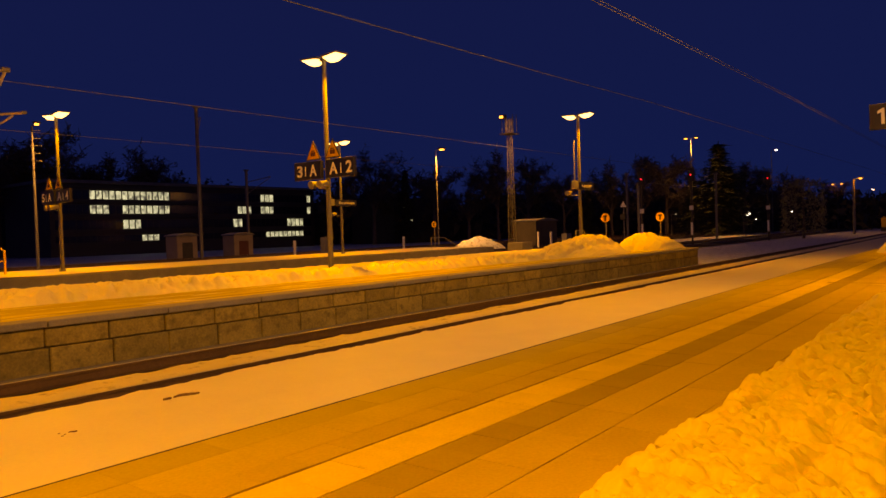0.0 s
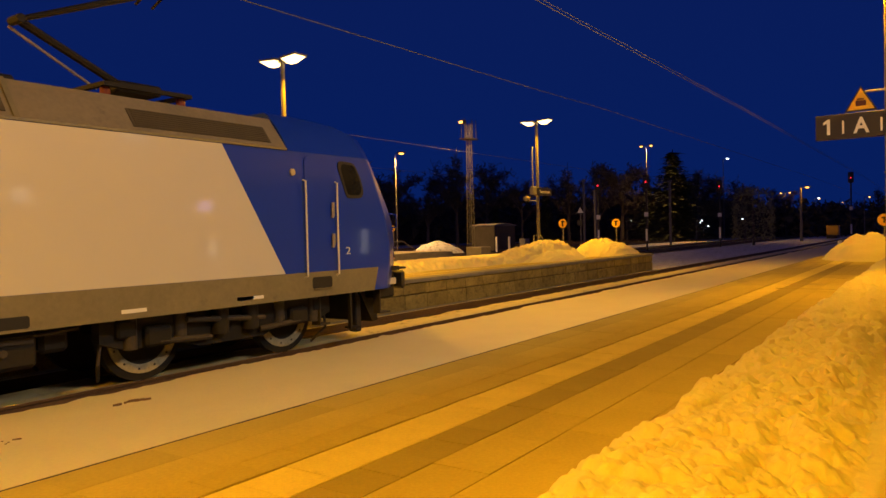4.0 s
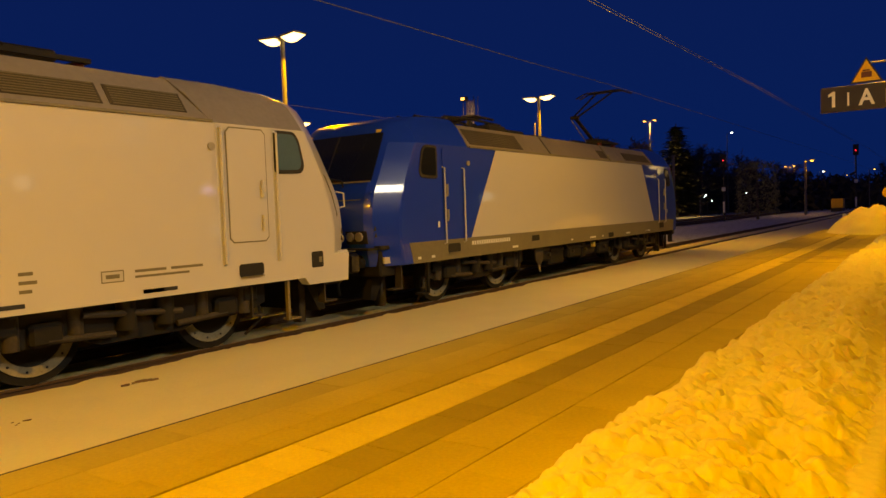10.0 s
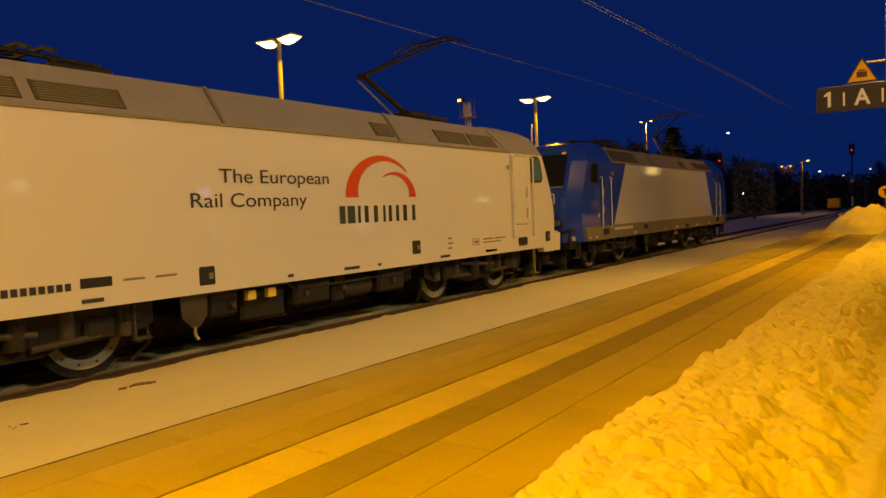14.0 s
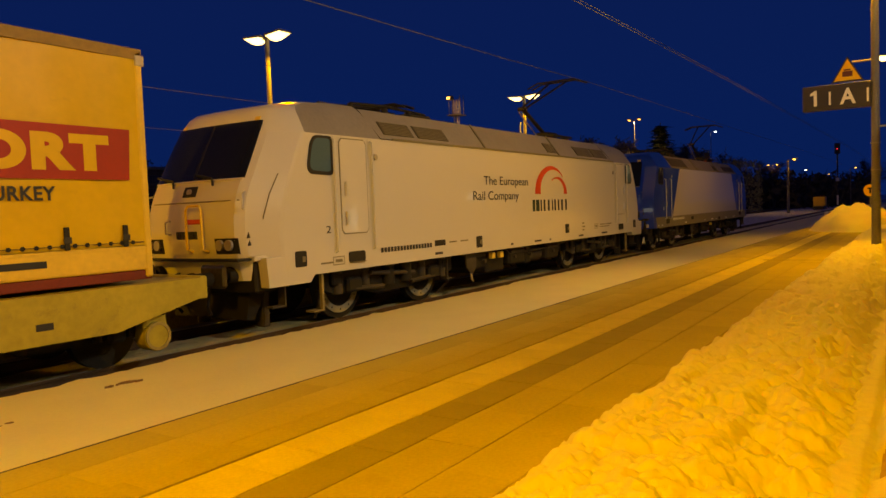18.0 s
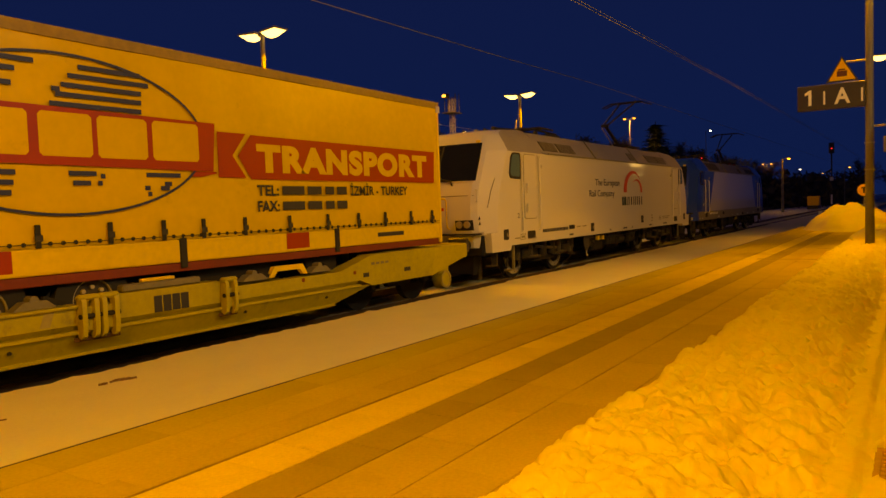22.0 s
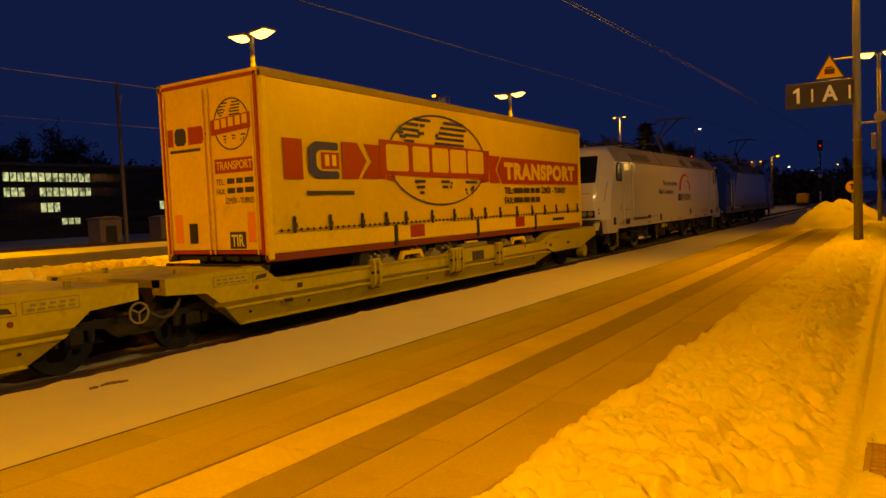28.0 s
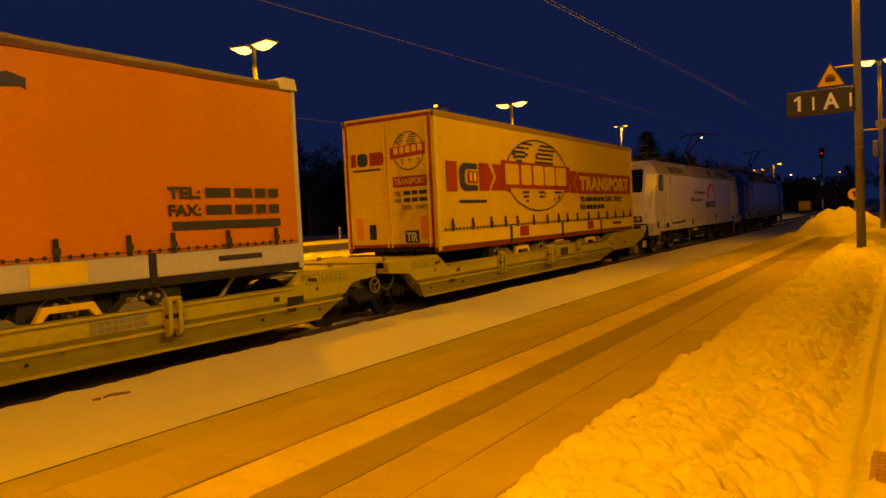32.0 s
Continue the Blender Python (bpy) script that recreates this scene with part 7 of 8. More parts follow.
for s in (-1, 1):
    pl = tside(s)
    part("red_block", tplate(rect(-6.38, -5.93, 2.52, 3.2), s), M_RED, t1)
    c = [(-4.93, 3.18), (-5.55, 3.18), (-5.72, 3.06), (-5.72, 2.64), (-5.55, 2.53), (-4.93, 2.53), (-4.93, 2.67), (-5.42, 2.67), (-5.52, 2.74), (-5.52, 2.97), (-5.42, 3.04), (-4.93, 3.04)]
    part("emblem_arc", tplate(rounded([(x - 0.07, z) for x, z in c], 0.06), s), M_NAVY, t1, "blue rounded emblem stroke")
    part("red_block", tplate(rect(-5.45, -4.99, 2.71, 3.0), s), M_RED, t1)
    for x0, x1 in ((-5.37, -5.26), (-5.18, -5.07)):
        part("emblem_bar", tplate(rect(x0, x1, 2.76, 2.96), s, 0.0182, 0.02), M_PALEYEL, t1)
    part("chevron", tplate([(-4.9, 2.54), (-4.46, 2.54), (-4.2, 2.88), (-4.46, 3.21), (-4.9, 3.21)], s), M_RED, t1)
    part("chevron", tplate([(-4.36, 2.55), (-3.62, 2.55), (-3.62, 3.2), (-4.26, 3.2), (-4.03, 2.88)], s), M_RED, t1)
    gx, gz, gr, gw = -1.56, 2.975, 0.985, 1.99
    part("globe_ring", hoop(gx, gz, gw, gr, 0.035, s, 0.013, 0.018, 80), M_NAVY, t1, "dark blue globe outline")
    b = Build()
    for x0, x1, z0, z1 in land_strips():
        b.prism([((gx + gw * x) * (1 if s < 0 else -1), gz + gr * z) for x, z in rect(x0, x1, z0, z1)], s * (TS + 0.013), s * (TS + 0.017))
    tagged(part("globe_stripes", b, M_NAVY, t1, "blue stripes forming a world map"), kind="stuff")
    part("banner", tplate([(-3.8, 2.63), (0.56, 2.58), (0.62, 3.28), (-3.77, 3.32)], s, 0.0185, 0.023), M_RED, t1, "broad red banner across the globe")
    part("banner_tail", tplate([(-3.6, 2.545), (-3.3, 2.5), (-3.3, 2.62), (-3.6, 2.625)], s, 0.0135, 0.016), M_RED, t1)
    part("banner_tail", tplate([(0.2, 2.575), (0.62, 2.575), (0.62, 2.55), (0.35, 2.5), (0.2, 2.5)], s, 0.0135, 0.016), M_RED, t1)
    for x0, x1 in ((-3.58, -2.82), (-2.67, -2.05), (-1.93, -1.27), (-1.2, -0.5), (-0.42, 0.32)):
        # plain pale blocks in place of the company's name
        w = x1 - x0
        part("name_block", tplate(rect(x0, x1, 2.71, 3.24, 0.04), s, 0.0232, 0.0255), M_CURTAIN, t1, "pale block on the banner")
    part("tail_banner", tplate([(0.66, 2.5), (1.18, 2.5), (0.93, 2.83), (1.2, 3.17), (0.66, 3.17)], s), M_RED, t1)
    part("tail_banner", tplate([(1.28, 2.48), (6.32, 2.48), (6.36, 3.13), (1.3, 3.16), (1.04, 2.83)], s), M_RED, t1)
    write("TRANSPORT", 1.4, 6.06, 2.62, 0.4, M_CURTAIN, t1, pl, bold=0.034, space=1.14)
    write("TEL:", 1.38, 1.84, 2.23, 0.165, M_INK, t1, pl, bold=0.008)
    write("İZMİR - TURKEY", 3.6, 5.35, 2.23, 0.165, M_INK, t1, pl, bold=0.006, space=1.05)
    write("FAX:", 1.38, 1.84, 1.98, 0.165, M_INK, t1, pl, bold=0.008)
    for z in (2.23, 1.98):
        for a, c in ((1.92, 2.42), (2.5, 2.84), (2.94, 3.16), (3.24, 3.5)):
            part("print_bar", tplate(rect(a, c, z + 0.01, z + 0.15), s), M_INK, t1)
    part("print_bar", tplate(rect(-5.86, -4.6, 2.25, 2.32), s), M_INK, t1)
    part("print_bar", tplate(rect(4.37, 5.2, 1.43, 1.51), s, -0.004, 0.002), M_INK, t1)
    for x in (-2.83, 1.98):
        part("reflector", tplate(rect(x, x + 0.52, 1.35, 1.61), s, -0.004, 0.004), M_RED, t1, "square red reflector panel")
    # orange trailer prints
    write("TEL:", 4.17, 4.72, 2.38, 0.16, M_INK, t2, pl, bold=0.008)
    write("FAX:", 4.17, 4.72, 2.13, 0.16, M_INK, t2, pl, bold=0.008)
    for z in (2.38, 2.13):
        for a, c in ((4.82, 5.28), (5.36, 5.7), (5.78, 5.98), (6.06, 6.26)):
            part("print_bar", tplate(rect(a, c, z + 0.01, z + 0.15), s), M_INK, t2)
    part("print_bar", tplate(rect(4.22, 6.28, 1.93, 2.05), s), M_INK, t2)
    part("print_bar", tplate(rect(5.0, 5.85, 1.44, 1.52), s, -0.004, 0.002), M_INK, t2)
    part("cream_patch", tplate(rect(2.24, 2.95, 1.34, 1.6), s, -0.004, 0.003), M_PALEYEL, t2)
    hook = [(2.35, 3.64), (2.3, 3.69), (2.05, 3.66), (1.85, 3.44), (1.75, 3.04), (1.7, 2.54), (1.55, 2.54), (1.6, 3.04), (1.7, 3.49), (1.9, 3.76), (2.15, 3.84), (2.36, 3.78)]
    part("dark_stroke", tplate(hook, s), M_INK, t2, "black curved stroke of an emblem")

part("corner_cap", Build().box(6.5, 6.63, -1.325, -1.2, 3.98, 4.12, 0.01), M_BOARD, t1, "white corner protector")
# torn snowy cap at the orange trailer's front corner, and its dark emblem
part("corner_snow", Build().prism([(6.36, 4.31), (6.42, 4.16), (6.8, 4.17), (6.76, 4.35), (6.5, 4.36)], -1.34, -0.9), M_SNOW, t2, "lump of snow on the roof corner")

# rear doors of the yellow trailer
XR = -TL


def rear(poly, d0, d1):
    return Build().prism([(-y, z) for y, z in poly], XR - d1, XR - d0, "yz")


def rplace(a, h, d):
    return (XR - 0.03 - d * 0.4, -a, h)


for a, c in ((-1.14, -0.003), (0.003, 1.14)):
    part("rear_door", rear(rect(a, c, 1.38, 4.18), 0.0, 0.025), M_PALEYEL, t1)
for poly in (rect(-1.2, -1.145, 1.3, 4.2), rect(1.145, 1.2, 1.3, 4.2), rect(-1.145, 1.145, 4.185, 4.24), rect(-1.145, 1.145, 1.31, 1.37)):
    part("door_border", rear(poly, 0.0, 0.03), M_RED, t1, "red frame strip round the doors")
part("red_block", rear(rect(-1.05, -0.9, 3.2, 3.5), 0.0255, 0.029), M_RED, t1)
part("emblem_arc", rear(rect(-0.86, -0.56, 3.2, 3.5, 0.06), 0.0255, 0.029), M_NAVY, t1)
part("red_block", rear([(-0.5, 3.2), (-0.15, 3.2), (-0.03, 3.35), (-0.15, 3.5), (-0.5, 3.5)], 0.0255, 0.029), M_RED, t1)
part("banner", rear([(0.1, 3.3), (1.1, 3.36), (1.1, 3.62), (0.1, 3.56)], 0.0285, 0.032), M_RED, t1)
for i in range(5):
    part("name_block", rear(rect(0.2 + i * 0.165, 0.32 + i * 0.165, 3.4 + i * 0.01, 3.55 + i * 0.01), 0.0325, 0.034), M_PALEYEL, t1)
b = Build()
o, n = ellipse(0.6, 3.46, 0.43, 0.43, 40), ellipse(0.6, 3.46, 0.405, 0.405, 40)
for k in range(40):
    j = (k + 1) % 40
    b.prism([(-y, z) for y, z in (o[k], o[j], n[j], n[k])], XR - 0.0282, XR - 0.0255, "yz")
part("globe_ring", b, M_NAVY, t1)
b = Build()
for x0, x1, z0, z1 in land_strips():
    b.prism([(-0.6 - 0.41 * y, 3.46 + 0.41 * z) for y, z in rect(x0, x1, z0, z1)], XR - 0.028, XR - 0.0255, "yz")
tagged(part("globe_stripes", b, M_NAVY, t1), kind="stuff")
part("banner", rear(rect(0.14, 1.08, 2.66, 2.9), 0.0255, 0.029), M_RED, t1)
write("TRANSPORT", 0.18, 1.04, 2.72, 0.14, M_PALEYEL, t1, rplace, bold=0.004)
write("TEL:", 0.16, 0.36, 2.47, 0.1, M_INK, t1, rplace)
write("FAX:", 0.16, 0.37, 2.31, 0.1, M_INK, t1, rplace)
write("İZMİR - TURKEY", 0.36, 1.08, 2.15, 0.1, M_INK, t1, rplace)
for z in (2.48, 2.32):
    for a, c in ((0.42, 0.6), (0.64, 0.8), (0.84, 1.06)):
        part("print_bar", rear(rect(a, c, z, z + 0.09), 0.0255, 0.028), M_INK, t1)
part("print_bar", rear(rect(-1.0, -0.2, 3.08, 3.13), 0.0255, 0.028), M_INK, t1)
for a in (-0.98, 0.86):
    part("reflector", rear(rect(a, a + 0.2, 1.5, 2.0), 0.0255, 0.03), M_ORANGEPATCH, t1, "orange reflector panel")
part("document_box", rear(rect(-0.58, -0.4, 1.5, 1.84), 0.0255, 0.05), M_RUBBER, t1)
part("plate", rear(rect(0.42, 0.8, 1.4, 1.68), 0.0255, 0.032), M_INK, t1)
write("TIR", 0.46, 0.76, 1.44, 0.2, M_WHITE, t1, lambda a, h, d: (XR - 0.034 - d * 0.4, -a, h), bold=0.006)
for a in (-1.09, -0.06, 0.06, 1.09):
    part("locking_bar", Build().tube([(XR - 0.045, -a, 1.3), (XR - 0.045, -a, 4.1)], 0.016, 6), M_PALEYEL, t1)
for a in (-1.1, -0.3, 0.1, 0.5, 1.0):
    part("tail_lamp", Build().box(XR - 0.02, XR + 0.05, -a - 0.08, -a + 0.08, 1.18, 1.27, 0.01), M_UNDER, t1)


# ---- pocket wagon ----
wagon = thing("pocket_wagon", "lime-green articulated pocket wagon carrying two semi-trailers", "rail wagon")
moving.append((wagon, OFF_WAGON))
MIRROR = -32.85
HALF_TOP = [(-0.02, 1.12), (-2.57, 1.12), (-3.4, 1.11), (-4.3, 0.88), (-6.7, 0.88), (-6.9, 0.99), (-8.5, 0.99), (-8.9, 0.88), (-14.1, 0.88), (-14.5, 1.15), (-16.22, 1.12)]
HALF_BOT = [(-16.22, 0.9), (-15.55, 0.85), (-14.83, 0.3), (-4.3, 0.29), (-3.4, 0.55), (-1.4, 0.55), (-0.3, 0.8), (-0.02, 0.86)]
for mir in (False, True):
    def mx(x):
        return MIRROR - x if mir else x
    def seg(poly, y0, y1):
        return Build().prism([(mx(x), z) for x, z in poly], y0, y1)
    for s in (-1, 1):
        sb = part("side_beam", seg(HALF_TOP + HALF_BOT, *sorted((s * 1.18, s * 1.25))), M_LIME, wagon, "deep lime-green side beam")
        part("web_plate", seg(HALF_TOP + [(-16.22, 0.9), (-15.55, 0.85), (-15.33, 0.68), (-3.75, 0.68), (-3.4, 0.55), (-1.4, 0.55), (-0.3, 0.8), (-0.02, 0.86)], *sorted((s * 1.252, s * 1.47))), M_LIME, sb, "bright upper web")
        lower = [(mx(x), s * y, z) for y, dz in ((1.338, 0), (1.462, 0)) for x, z in ((-3.44, 0.567), (-15.2, 0.567))] + [(mx(x), s * y, 0.292) for y in (1.2, 1.3) for x in (-4.34, -14.83)]
        part("lower_web", Build().add(lower, [(0, 1, 3, 2), (2, 3, 7, 6), (6, 7, 5, 4), (4, 5, 1, 0), (0, 2, 6, 4), (1, 5, 7, 3)]), M_LIME, sb, "grimy lower web leaning inwards")
        gx0, gx1 = sorted((mx(-3.78), mx(-15.3)))
        part("undercut", Build().prism([(s * 1.338, 0.679), (s * 1.47, 0.679), (s * 1.4, 0.612), (s * 1.338, 0.612)], gx0, gx1, "yz"), M_LIME, sb)
        # top and bottom flanges, a mid ledge, brackets and rivets
        part("ledge", seg([(-3.8, 0.61), (-15.25, 0.61), (-15.2, 0.57), (-3.74, 0.57)], *sorted((s * 1.338, s * 1.49))), M_LIME, sb)
        part("bottom_flange", seg([(-4.35, 0.32), (-14.78, 0.32), (-14.83, 0.28), (-4.28, 0.28)], *sorted((s * 1.303, s * 1.345))), M_LIME, sb)
        part("top_flange", seg([(-9.0, 0.92), (-14.05, 0.92), (-14.05, 0.885), (-9.0, 0.885)], *sorted((s * 1.26, s * 1.51))), M_LIME, sb)
        for x in (-6.78, -8.66, -8.92, -11.7):
            lo, hi = sorted((mx(x - 0.11), mx(x + 0.11)))
            arm = [(s * y, z) for y, z in ((1.4705, 1.0), (1.52, 1.025), (1.57, 1.005), (1.595, 0.95), (1.595, 0.62), (1.575, 0.535), (1.53, 0.5), (1.4705, 0.52))]
            lb = part("lifting_bracket", Build().prism(arm, lo, lo + 0.06, "yz").prism(arm, hi - 0.06, hi, "yz").prism([(s * y, z) for y, z in ((1.4705, 0.9), (1.53, 0.88), (1.535, 0.6), (1.4705, 0.58))], lo + 0.06, hi - 0.06, "yz"), M_LIME, sb, "rounded lifting bracket with two cheeks")
            part("bracket_cap", Build().box(lo - 0.03, hi + 0.03, min(s * 1.4705, s * 1.585), max(s * 1.4705, s * 1.585), 0.965, 1.04, 0.03), M_LIME, lb, "worn rounded top of the bracket")
            part("bracket_pin", Build().tube([(lo - 0.02, s * 1.56, 0.78), (hi + 0.02, s * 1.56, 0.78)], 0.03, 10), M_UNDER, lb)
            part("rust_pad", Build().box(min(mx(x - 0.17), mx(x + 0.17)), max(mx(x - 0.17), mx(x + 0.17)), min(s * 1.4705, s * 1.49), max(s * 1.4705, s * 1.49), 0.47, 0.53, 0.008), M_RUST, sb, "rust-stained weld pad")
        for x, w in ((-2.2, 0.2), (-3.5, 0.16), (-13.6, 0.12)):
            part("plate", Build().box(min(mx(x), mx(x - w)), max(mx(x), mx(x - w)), min(s * 1.471, s * 1.477), max(s * 1.471, s * 1.477), 0.72, 0.8), M_INK, sb)
        for x in (-4.6, -6.4, -9.8, -13.4, -14.7):
            part("rivet", Build().tube([(mx(x), s * 1.36, 0.47), (mx(x), s * 1.425, 0.47)], 0.024, 8), M_UNDER, sb)
        # lettered panel in a thin dark border, and a panel with a dark slanted flag
        for x0, x1 in ((-15.42, -14.74), (-14.68, -14.34)):
            pn = part("data_panel", seg(rect(x0, x1, 0.915, 1.07), *sorted((s * 1.4705, s * 1.474))), M_BAND, sb, "thin dark panel border")
            part("panel_face", seg(rect(x0 + 0.012, x1 - 0.012, 0.927, 1.058), *sorted((s * 1.4742, s * 1.476))), M_LIME, pn)
            if x1 < -14.7:
                for k in range(5):
                    part("print_bar", seg(rect(x0 + 0.06 + k * 0.12, x0 + 0.15 + k * 0.12, 0.945, 0.975), *sorted((s * 1.4762, s * 1.478))), M_BAND, pn)
                    part("print_bar", seg(rect(x0 + 0.06 + k * 0.115, x0 + 0.13 + k * 0.115, 1.0, 1.03), *sorted((s * 1.4762, s * 1.478))), M_BAND, pn)
            else:
                part("dark_flag", seg([(x0 + 0.05, 0.945), (x1 - 0.06, 0.965), (x1 - 0.04, 1.035), (x0 + 0.09, 1.01)], *sorted((s * 1.4762, s * 1.478))), M_INK, pn)
        rp = part("ratchet_plate", seg(rect(-14.07, -13.85, 0.51, 0.59), *sorted((s * 1.43, s * 1.494))), M_BAND, sb, "small bordered plate")
        part("plate_face", seg(rect(-14.055, -13.865, 0.525, 0.575), *sorted((s * 1.4945, s * 1.497))), M_UNDER, rp)
        for x in (-14.6, -3.9, -5.2):
            part("warning_dot", Build().tube([(mx(x), s * 1.4702, 0.83), (mx(x), s * 1.48, 0.83)], 0.035, 12), M_CHASSIS, sb, "small dark red disc")
        for k in range(4):
            part("print_bar", seg(rect(-3.0 - k * 0.14, -2.9 - k * 0.14, 0.93, 0.975), *sorted((s * 1.4702, s * 1.473))), M_BAND, sb)
        part("dirt_streak", seg([(-9.3, 0.87), (-9.36, 0.7), (-9.48, 0.7), (-9.42, 0.87)], *sorted((s * 1.4702, s * 1.472))), M_LIMEDECK, sb, "grimy streak")
        # grey support blocks and pale trapezoid handles standing on the beam
        for x in (-5.48, -10.33):
            part("grab_handle", Build().prism([(mx(x - 0.42), 0.93), (mx(x - 0.32), 1.1), (mx(x + 0.32), 1.1), (mx(x + 0.42), 0.93), (mx(x + 0.33), 0.93), (mx(x + 0.25), 1.02), (mx(x - 0.25), 1.02), (mx(x - 0.33), 0.93)], *sorted((s * 1.36, s * 1.44))), M_PALEYEL, sb, "pale trapezoid handle")
        for x in (-4.75, -6.2, -9.5, -11.2):
            part("support_block", Build().prism([(mx(x - 0.25), 0.925), (mx(x - 0.12), 1.02), (mx(x + 0.14), 1.02), (mx(x + 0.26), 0.925)], *sorted((s * 1.29, s * 1.45))), M_BAND, sb, "grey support block")
            part("hinge_knuckle", Build().tube([(mx(x), s * 1.3, 1.03), (mx(x), s * 1.44, 1.03)], 0.055, 10), M_BAND, sb)
            part("hinge_arm", Build().prism([(mx(x + 0.1), 1.0), (mx(x + 0.34), 0.93), (mx(x + 0.38), 0.97), (mx(x + 0.12), 1.07)], *sorted((s * 1.36, s * 1.41))), M_UNDER, sb)
        part("support_pad", Build().box(min(mx(-7.2), mx(-8.4)), max(mx(-7.2), mx(-8.4)), min(s * 1.3, s * 1.45), max(s * 1.3, s * 1.45), 0.995, 1.09, 0.02), M_BAND, sb, "long grey support pad")
        part("support_pad", Build().box(min(mx(-7.6), mx(-8.1)), max(mx(-7.6), mx(-8.1)), min(s * 1.34, s * 1.42), max(s * 1.34, s * 1.42), 1.095, 1.14, 0.01), M_PALEYEL, sb)
        # bracket and round plate under the end
        part("end_bracket", Build().box(min(mx(-0.95), mx(-0.6)), max(mx(-0.95), mx(-0.6)), min(s * 1.23, s * 1.35), max(s * 1.23, s * 1.35), 0.42, 0.82, 0.03), M_LIME, sb)
        part("end_disc", Build().tube([(mx(-0.78), s * 1.16, 0.4), (mx(-0.78), s * 1.38, 0.4)], 0.2, 20), M_LIME, sb, "round lime plate")
        part("disc_rim", Build().ring(mx(-0.78), s * 1.385, 0.4, 0.15, 0.19, -0.012, 0.012, 22), M_LIMEDECK, sb)
        for k in (-0.1, 0.1):
            part("bracket_bolt", Build().tube([(mx(-0.78 + k), s * 1.345, 0.7), (mx(-0.78 + k), s * 1.375, 0.7)], 0.03, 8), M_UNDER, sb)
    part("end_deck", seg([(-0.02, 1.11), (-3.2, 1.11), (-3.2, 0.98), (-0.02, 0.95)], -1.348, 1.348), M_LIMEDECK, wagon)
    part("joint_deck", seg([(-14.5, 1.13), (-16.22, 1.11), (-16.22, 1.0), (-14.6, 1.0)], -1.348, 1.348), M_LIMEDECK, wagon)
    part("end_sill", Build().box(min(mx(0.0), mx(-0.12)), max(mx(0.0), mx(-0.12)), -1.46, 1.46, 0.82, 1.14, 0.02), M_LIME, wagon)
    part("pocket_floor", seg([(-4.6, 0.36), (-14.5, 0.36), (-14.5, 0.3), (-4.6, 0.3)], -1.2, 1.2), M_UNDER, wagon)
    part("hitch_stand", Build().box(min(mx(-1.6), mx(-2.3)), max(mx(-1.6), mx(-2.3)), -0.55, 0.55, 1.09, 1.2, 0.03), M_UNDER, wagon)
    for s in (-1, 1):
        bf = part("buffer", Build().tube([(mx(0.0), s * 0.88, 1.02), (mx(0.5), s * 0.88, 1.02)], 0.11, 12), M_UNDER, wagon)
        part("spindle", Build().tube([(mx(-15.6), s * 0.9, 1.12), (mx(-15.6), s * 0.9, 1.2)], 0.05, 8), M_LIMEDECK, wagon)
for xc in (-2.1, -16.42, MIRROR + 2.1):
    for a in (-0.9, 0.9):
        ws = wheelset(wagon, xc + a, 0.46, ring=False)
    for s in (-1, 1):
        f = part("bogie_frame", Build().prism([(xc - 1.2, 0.58), (xc - 0.5, 0.55), (xc - 0.32, 0.4), (xc + 0.32, 0.4), (xc + 0.5, 0.55), (xc + 1.2, 0.58), (xc + 1.14, 0.7), (xc + 0.4, 0.66), (xc - 0.4, 0.66), (xc - 1.14, 0.7)], *sorted((s * 0.98, s * 1.1))), M_UNDER, wagon)
        for a in (-0.9, 0.9):
            part("axle_box", Build().box(xc + a - 0.13, xc + a + 0.13, min(s * 0.98, s * 1.16), max(s * 0.98, s * 1.16), 0.36, 0.59, 0.05), M_UNDER, f)
            for q in (-0.24, 0.24):
                part("spring", Build().tube([(xc + a + q, s * 1.05, 0.4), (xc + a + q, s * 1.05, 0.6)], 0.06, 10), M_UNDER, f)
for s in (-1, 1):
    hw = part("handwheel", Build().ring(-16.6, s * 1.41, 0.72, 0.125, 0.148, -0.012, 0.012, 24), M_BAND, wagon, "round brake handwheel")
    for a in (30, 150, 270):
        part("spoke", Build().tube([(-16.6, s * 1.41, 0.72), (-16.6 + 0.14 * math.cos(radians(a)), s * 1.41, 0.72 + 0.13 * math.sin(radians(a)))], 0.012, 6), M_BAND, hw)
    part("brake_hose", Build().tube([(-16.5 + 0.6 * k / 12, s * (1.33 + 0.05 * math.sin(k * math.pi / 12)), 0.82 - 0.22 * math.sin(k * math.pi / 12) ** 0.8) for k in range(13)], 0.024, 8), M_GRIME, wagon)
    # owner's name as four plain blocks
    for i in range(4):
        x = -7.98 + 0.14 * i
        part("name_block", Build().prism([(q if s < 0 else q, z) for q, z in rect(x, x + 0.12, 0.68, 0.9)], *sorted((s * 1.4705, s * 1.476))), M_INK, wagon)
    part("data_panel", Build().prism(rect(-22.3, -21.48, 0.69, 0.86), *sorted((s * 1.4705, s * 1.476))), M_LIMEDECK, wagon, "worn white data panel")
    for i in range(2):
        for k in range(7):
            part("print_bar", Build().prism(rect(-22.2 + k * 0.1, -22.12 + k * 0.1, 0.705 + i * 0.08, 0.76 + i * 0.08), *sorted((s * 1.4765, s * 1.479))), M_BAND, wagon)
    part("grab_plate", Build().prism(rect(-18.95, -18.6, 0.64, 0.76), *sorted((s * 1.4705, s * 1.49))), M_UNDER, wagon)


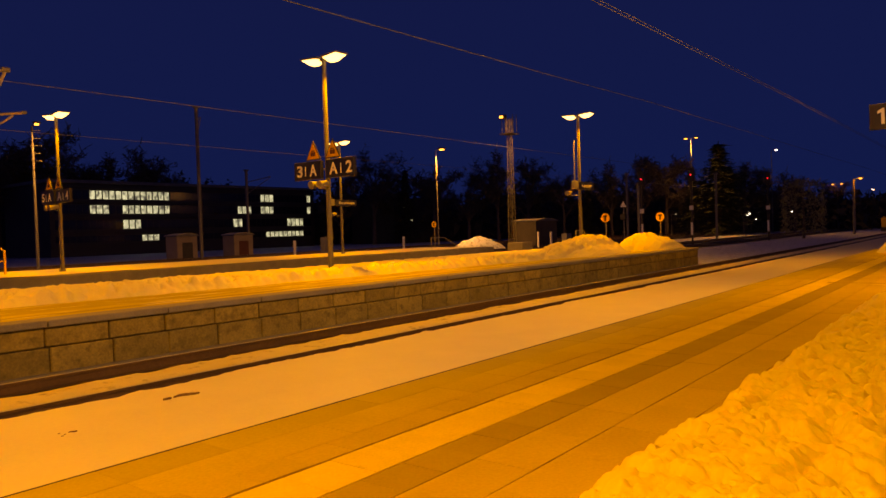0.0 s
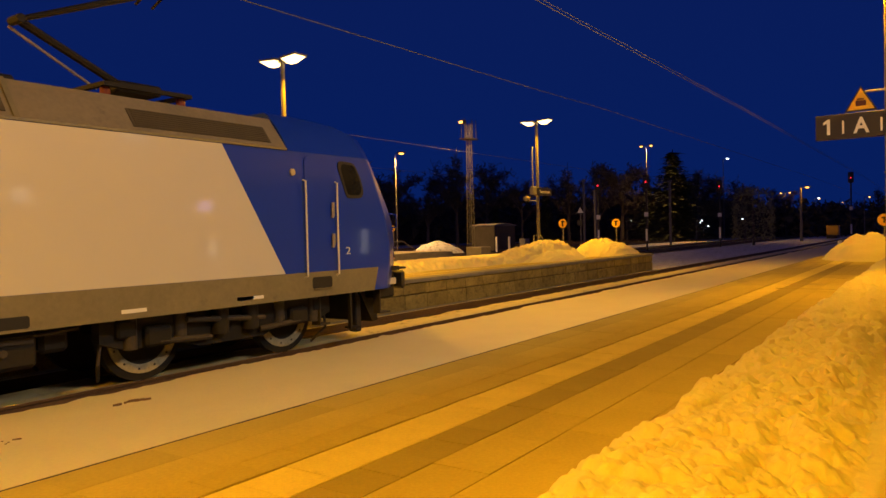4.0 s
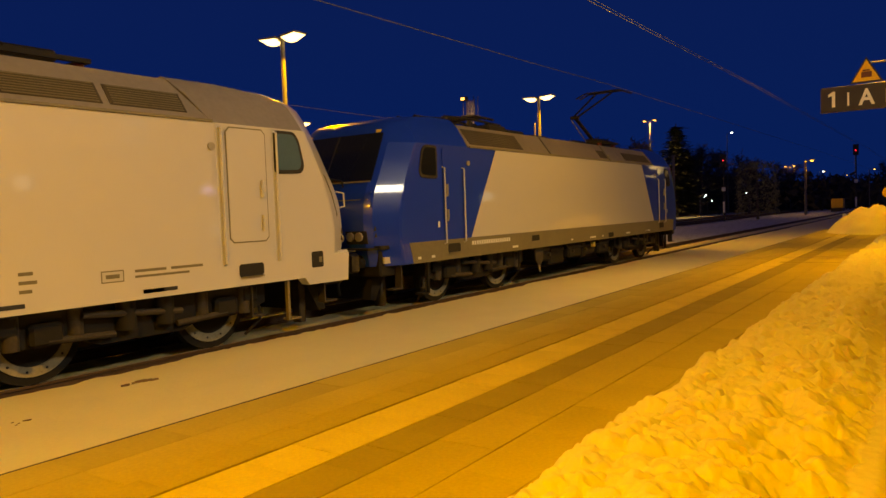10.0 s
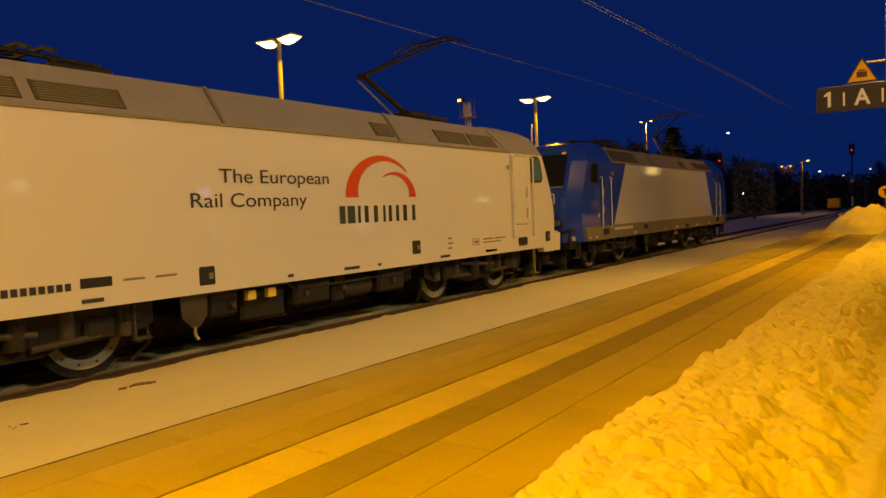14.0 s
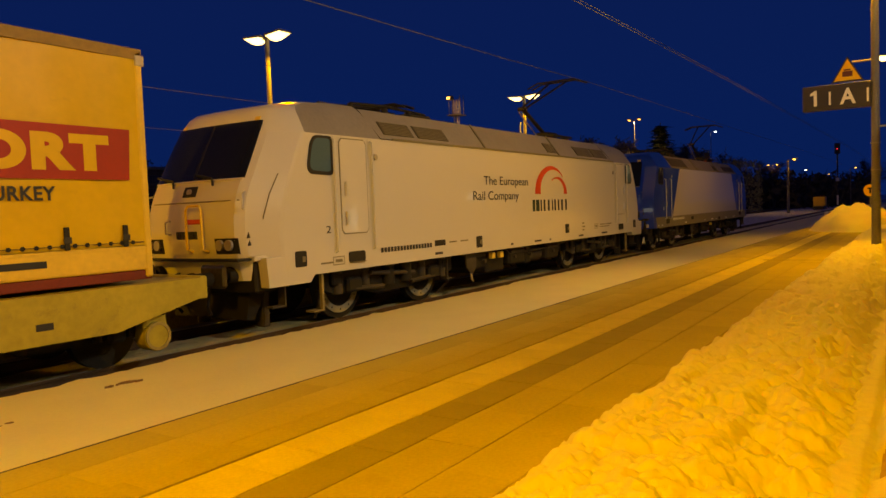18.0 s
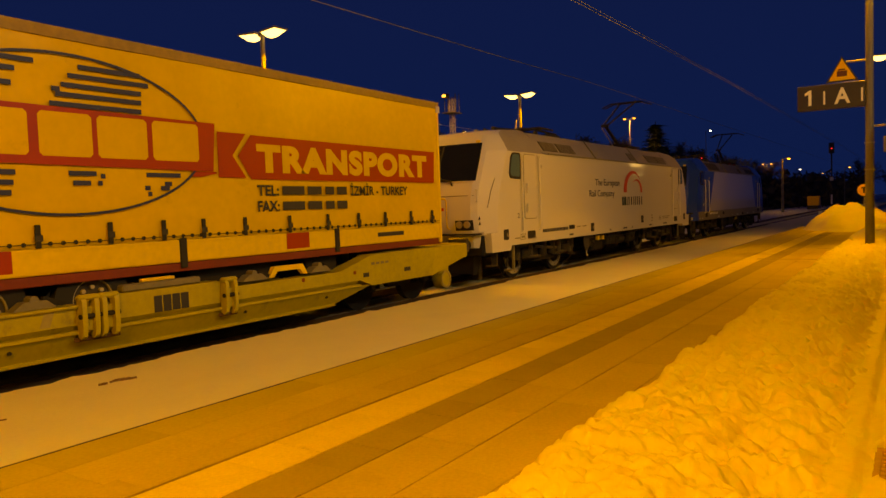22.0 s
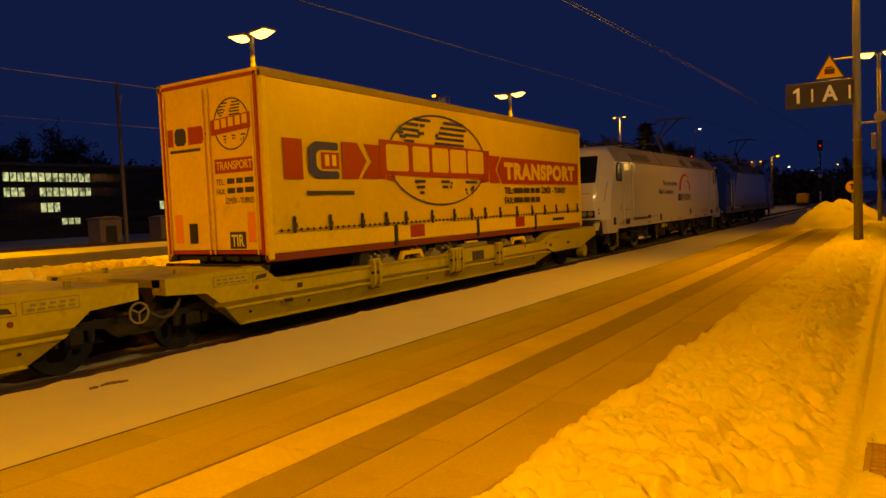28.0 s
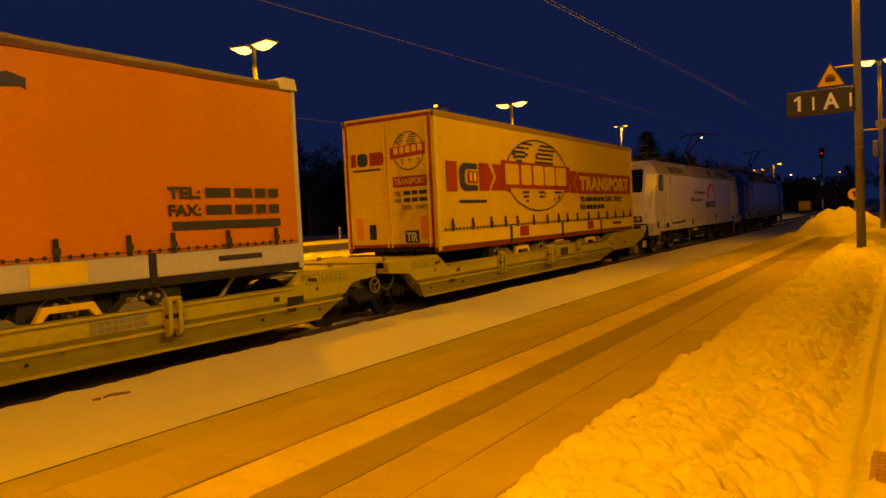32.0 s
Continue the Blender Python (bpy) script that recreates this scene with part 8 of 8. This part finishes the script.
# ---- pavers, edge slabs and wall blocks ----
def strip(parent, y0, y1, w, x0, x1, near, material, name, h=0.045, gap=0.0025, shift=0.0, c=0.0015):
    """A row of slabs between y0 and y1: single pieces up to x = near, the rest in one mesh."""
    piece = mesh_of(name, Build().box(gap / 2, w - gap / 2, y0 + gap / 2, y1 - gap / 2, -h, 0, c), material)
    n = int((x1 - x0) / w)
    rest = Build()
    rr = random.Random(int(y0 * 100))
    for i in range(n):
        x = x0 + i * w + shift
        dz = rr.uniform(-0.002, 0.002)
        if x < near and x > 1.2:
            p = part(name, piece, None, parent)
            p.location = (x, 0, P1 + dz)
        else:
            rest.box(x + gap / 2, x + w - gap / 2, y0 + gap / 2, y1 - gap / 2, P1 - h + dz, P1 + dz)
    tagged(part(name + "_rest", rest, material, parent), kind="stuff")


paving = thing("platform_paving", "wet concrete pavers and edge slabs of the near platform", "paving", kind="structure")
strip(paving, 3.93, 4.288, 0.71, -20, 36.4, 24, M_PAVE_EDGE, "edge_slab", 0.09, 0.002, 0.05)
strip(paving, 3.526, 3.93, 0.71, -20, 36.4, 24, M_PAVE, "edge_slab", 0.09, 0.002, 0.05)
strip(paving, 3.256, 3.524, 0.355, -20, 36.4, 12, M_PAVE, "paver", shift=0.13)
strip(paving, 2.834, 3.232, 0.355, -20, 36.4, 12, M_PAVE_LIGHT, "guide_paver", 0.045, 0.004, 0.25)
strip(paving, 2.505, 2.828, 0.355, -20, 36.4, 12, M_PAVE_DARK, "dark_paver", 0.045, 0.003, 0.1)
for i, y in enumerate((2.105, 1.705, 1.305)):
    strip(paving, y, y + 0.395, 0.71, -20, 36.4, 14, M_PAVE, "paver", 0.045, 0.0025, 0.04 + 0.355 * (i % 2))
part("edge_rim", Build().box(-20, 36.4, 4.296, 4.325, P1 - 0.04, P1 - 0.004), M_BED, paving, "thin dark rim at the platform edge")
part("wet_channel", Build().box(17.2, 17.32, 1.5, 2.95, P1 + 0.0005, P1 + 0.004), M_PAVE_DARK, paving, "dark cross joint")

wall = thing("platform_wall", "weathered concrete block wall under the island platform edge", "wall", kind="structure")
rb = random.Random(8)
for row, (z0, z1) in enumerate(((-0.3, 0.335), (0.335, 0.65))):
    piece = mesh_of("block", Build().box(0.008, 0.992, -0.06, 0.0, z0 + 0.008, z1 - 0.008, 0.018), M_BLOCK)
    for i in range(-6, 35):
        x = i - 0.12 + (0.06 if row == 0 else 0.0)
        if x > 33.9:
            continue
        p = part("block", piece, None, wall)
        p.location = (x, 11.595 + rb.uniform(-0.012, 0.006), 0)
    part("block", Build().box(33.9 + (0.06 if row == 0 else 0.0), 34.9, 11.535, 11.595, z0 + 0.012, z1 - 0.012, 0.012), M_BLOCK, wall)
for j in range(8):
    for row, (z0, z1) in enumerate(((-0.3, 0.335), (0.335, 0.65))):
        y = 11.6 + j + (0.5 if row == 0 else 0)
        part("block", Build().box(34.9, 34.96, y + 0.012, min(19.6, y + 0.988), z0 + 0.012, z1 - 0.012, 0.012), M_BLOCK, wall)
part("foot_ledge", Build().box(-6, 35.25, 11.34, 11.533, -0.3, -0.05, 0.01), M_COPING, wall, "pale concrete footing ledge")
coping = thing("platform_coping", "concrete edge slabs and cleared strip on the island platform", "paving", kind="structure")
slab = mesh_of("edge_slab", Build().box(0.006, 1.994, 11.46, 11.98, P2 - 0.11, P2, 0.015), M_COPING)
for i in range(-4, 18):
    p = part("edge_slab", slab, None, coping)
    p.location = (i * 2.0 - 1.1, 0, rb.uniform(-0.003, 0.003))
for y0, y1, m in ((11.985, 12.25, M_PAVE), (12.255, 12.5, M_PAVE_DARK), (12.505, 12.9, M_PAVE), (12.905, 14.6, M_PAVE_EDGE)):
    tagged(part("paver_strip", Build().box(-40, 34.9, y0, y1, P2 - 0.05, P2 - 0.003), m, coping), kind="stuff")


# ---- what moves ----
def train_at(t):
    for (a, p), (c, q) in zip(TRAIN, TRAIN[1:]):
        if t <= c:
            return lerp(p, q, (t - a) / (c - a))
    return TRAIN[-1][1]


def motions():
    for ob, off in moving:
        walk(ob, [(t, pose(x + off, YC, 0)) for t, x in TRAIN])
    x0 = TRAIN[0][1]
    for ws, x, r in turning:
        walk(ws, [(k * 0.2, pose(x, 0, r, 0, math.degrees((train_at(k * 0.2) - x0) / r), 0)) for k in range(161)])


motions()
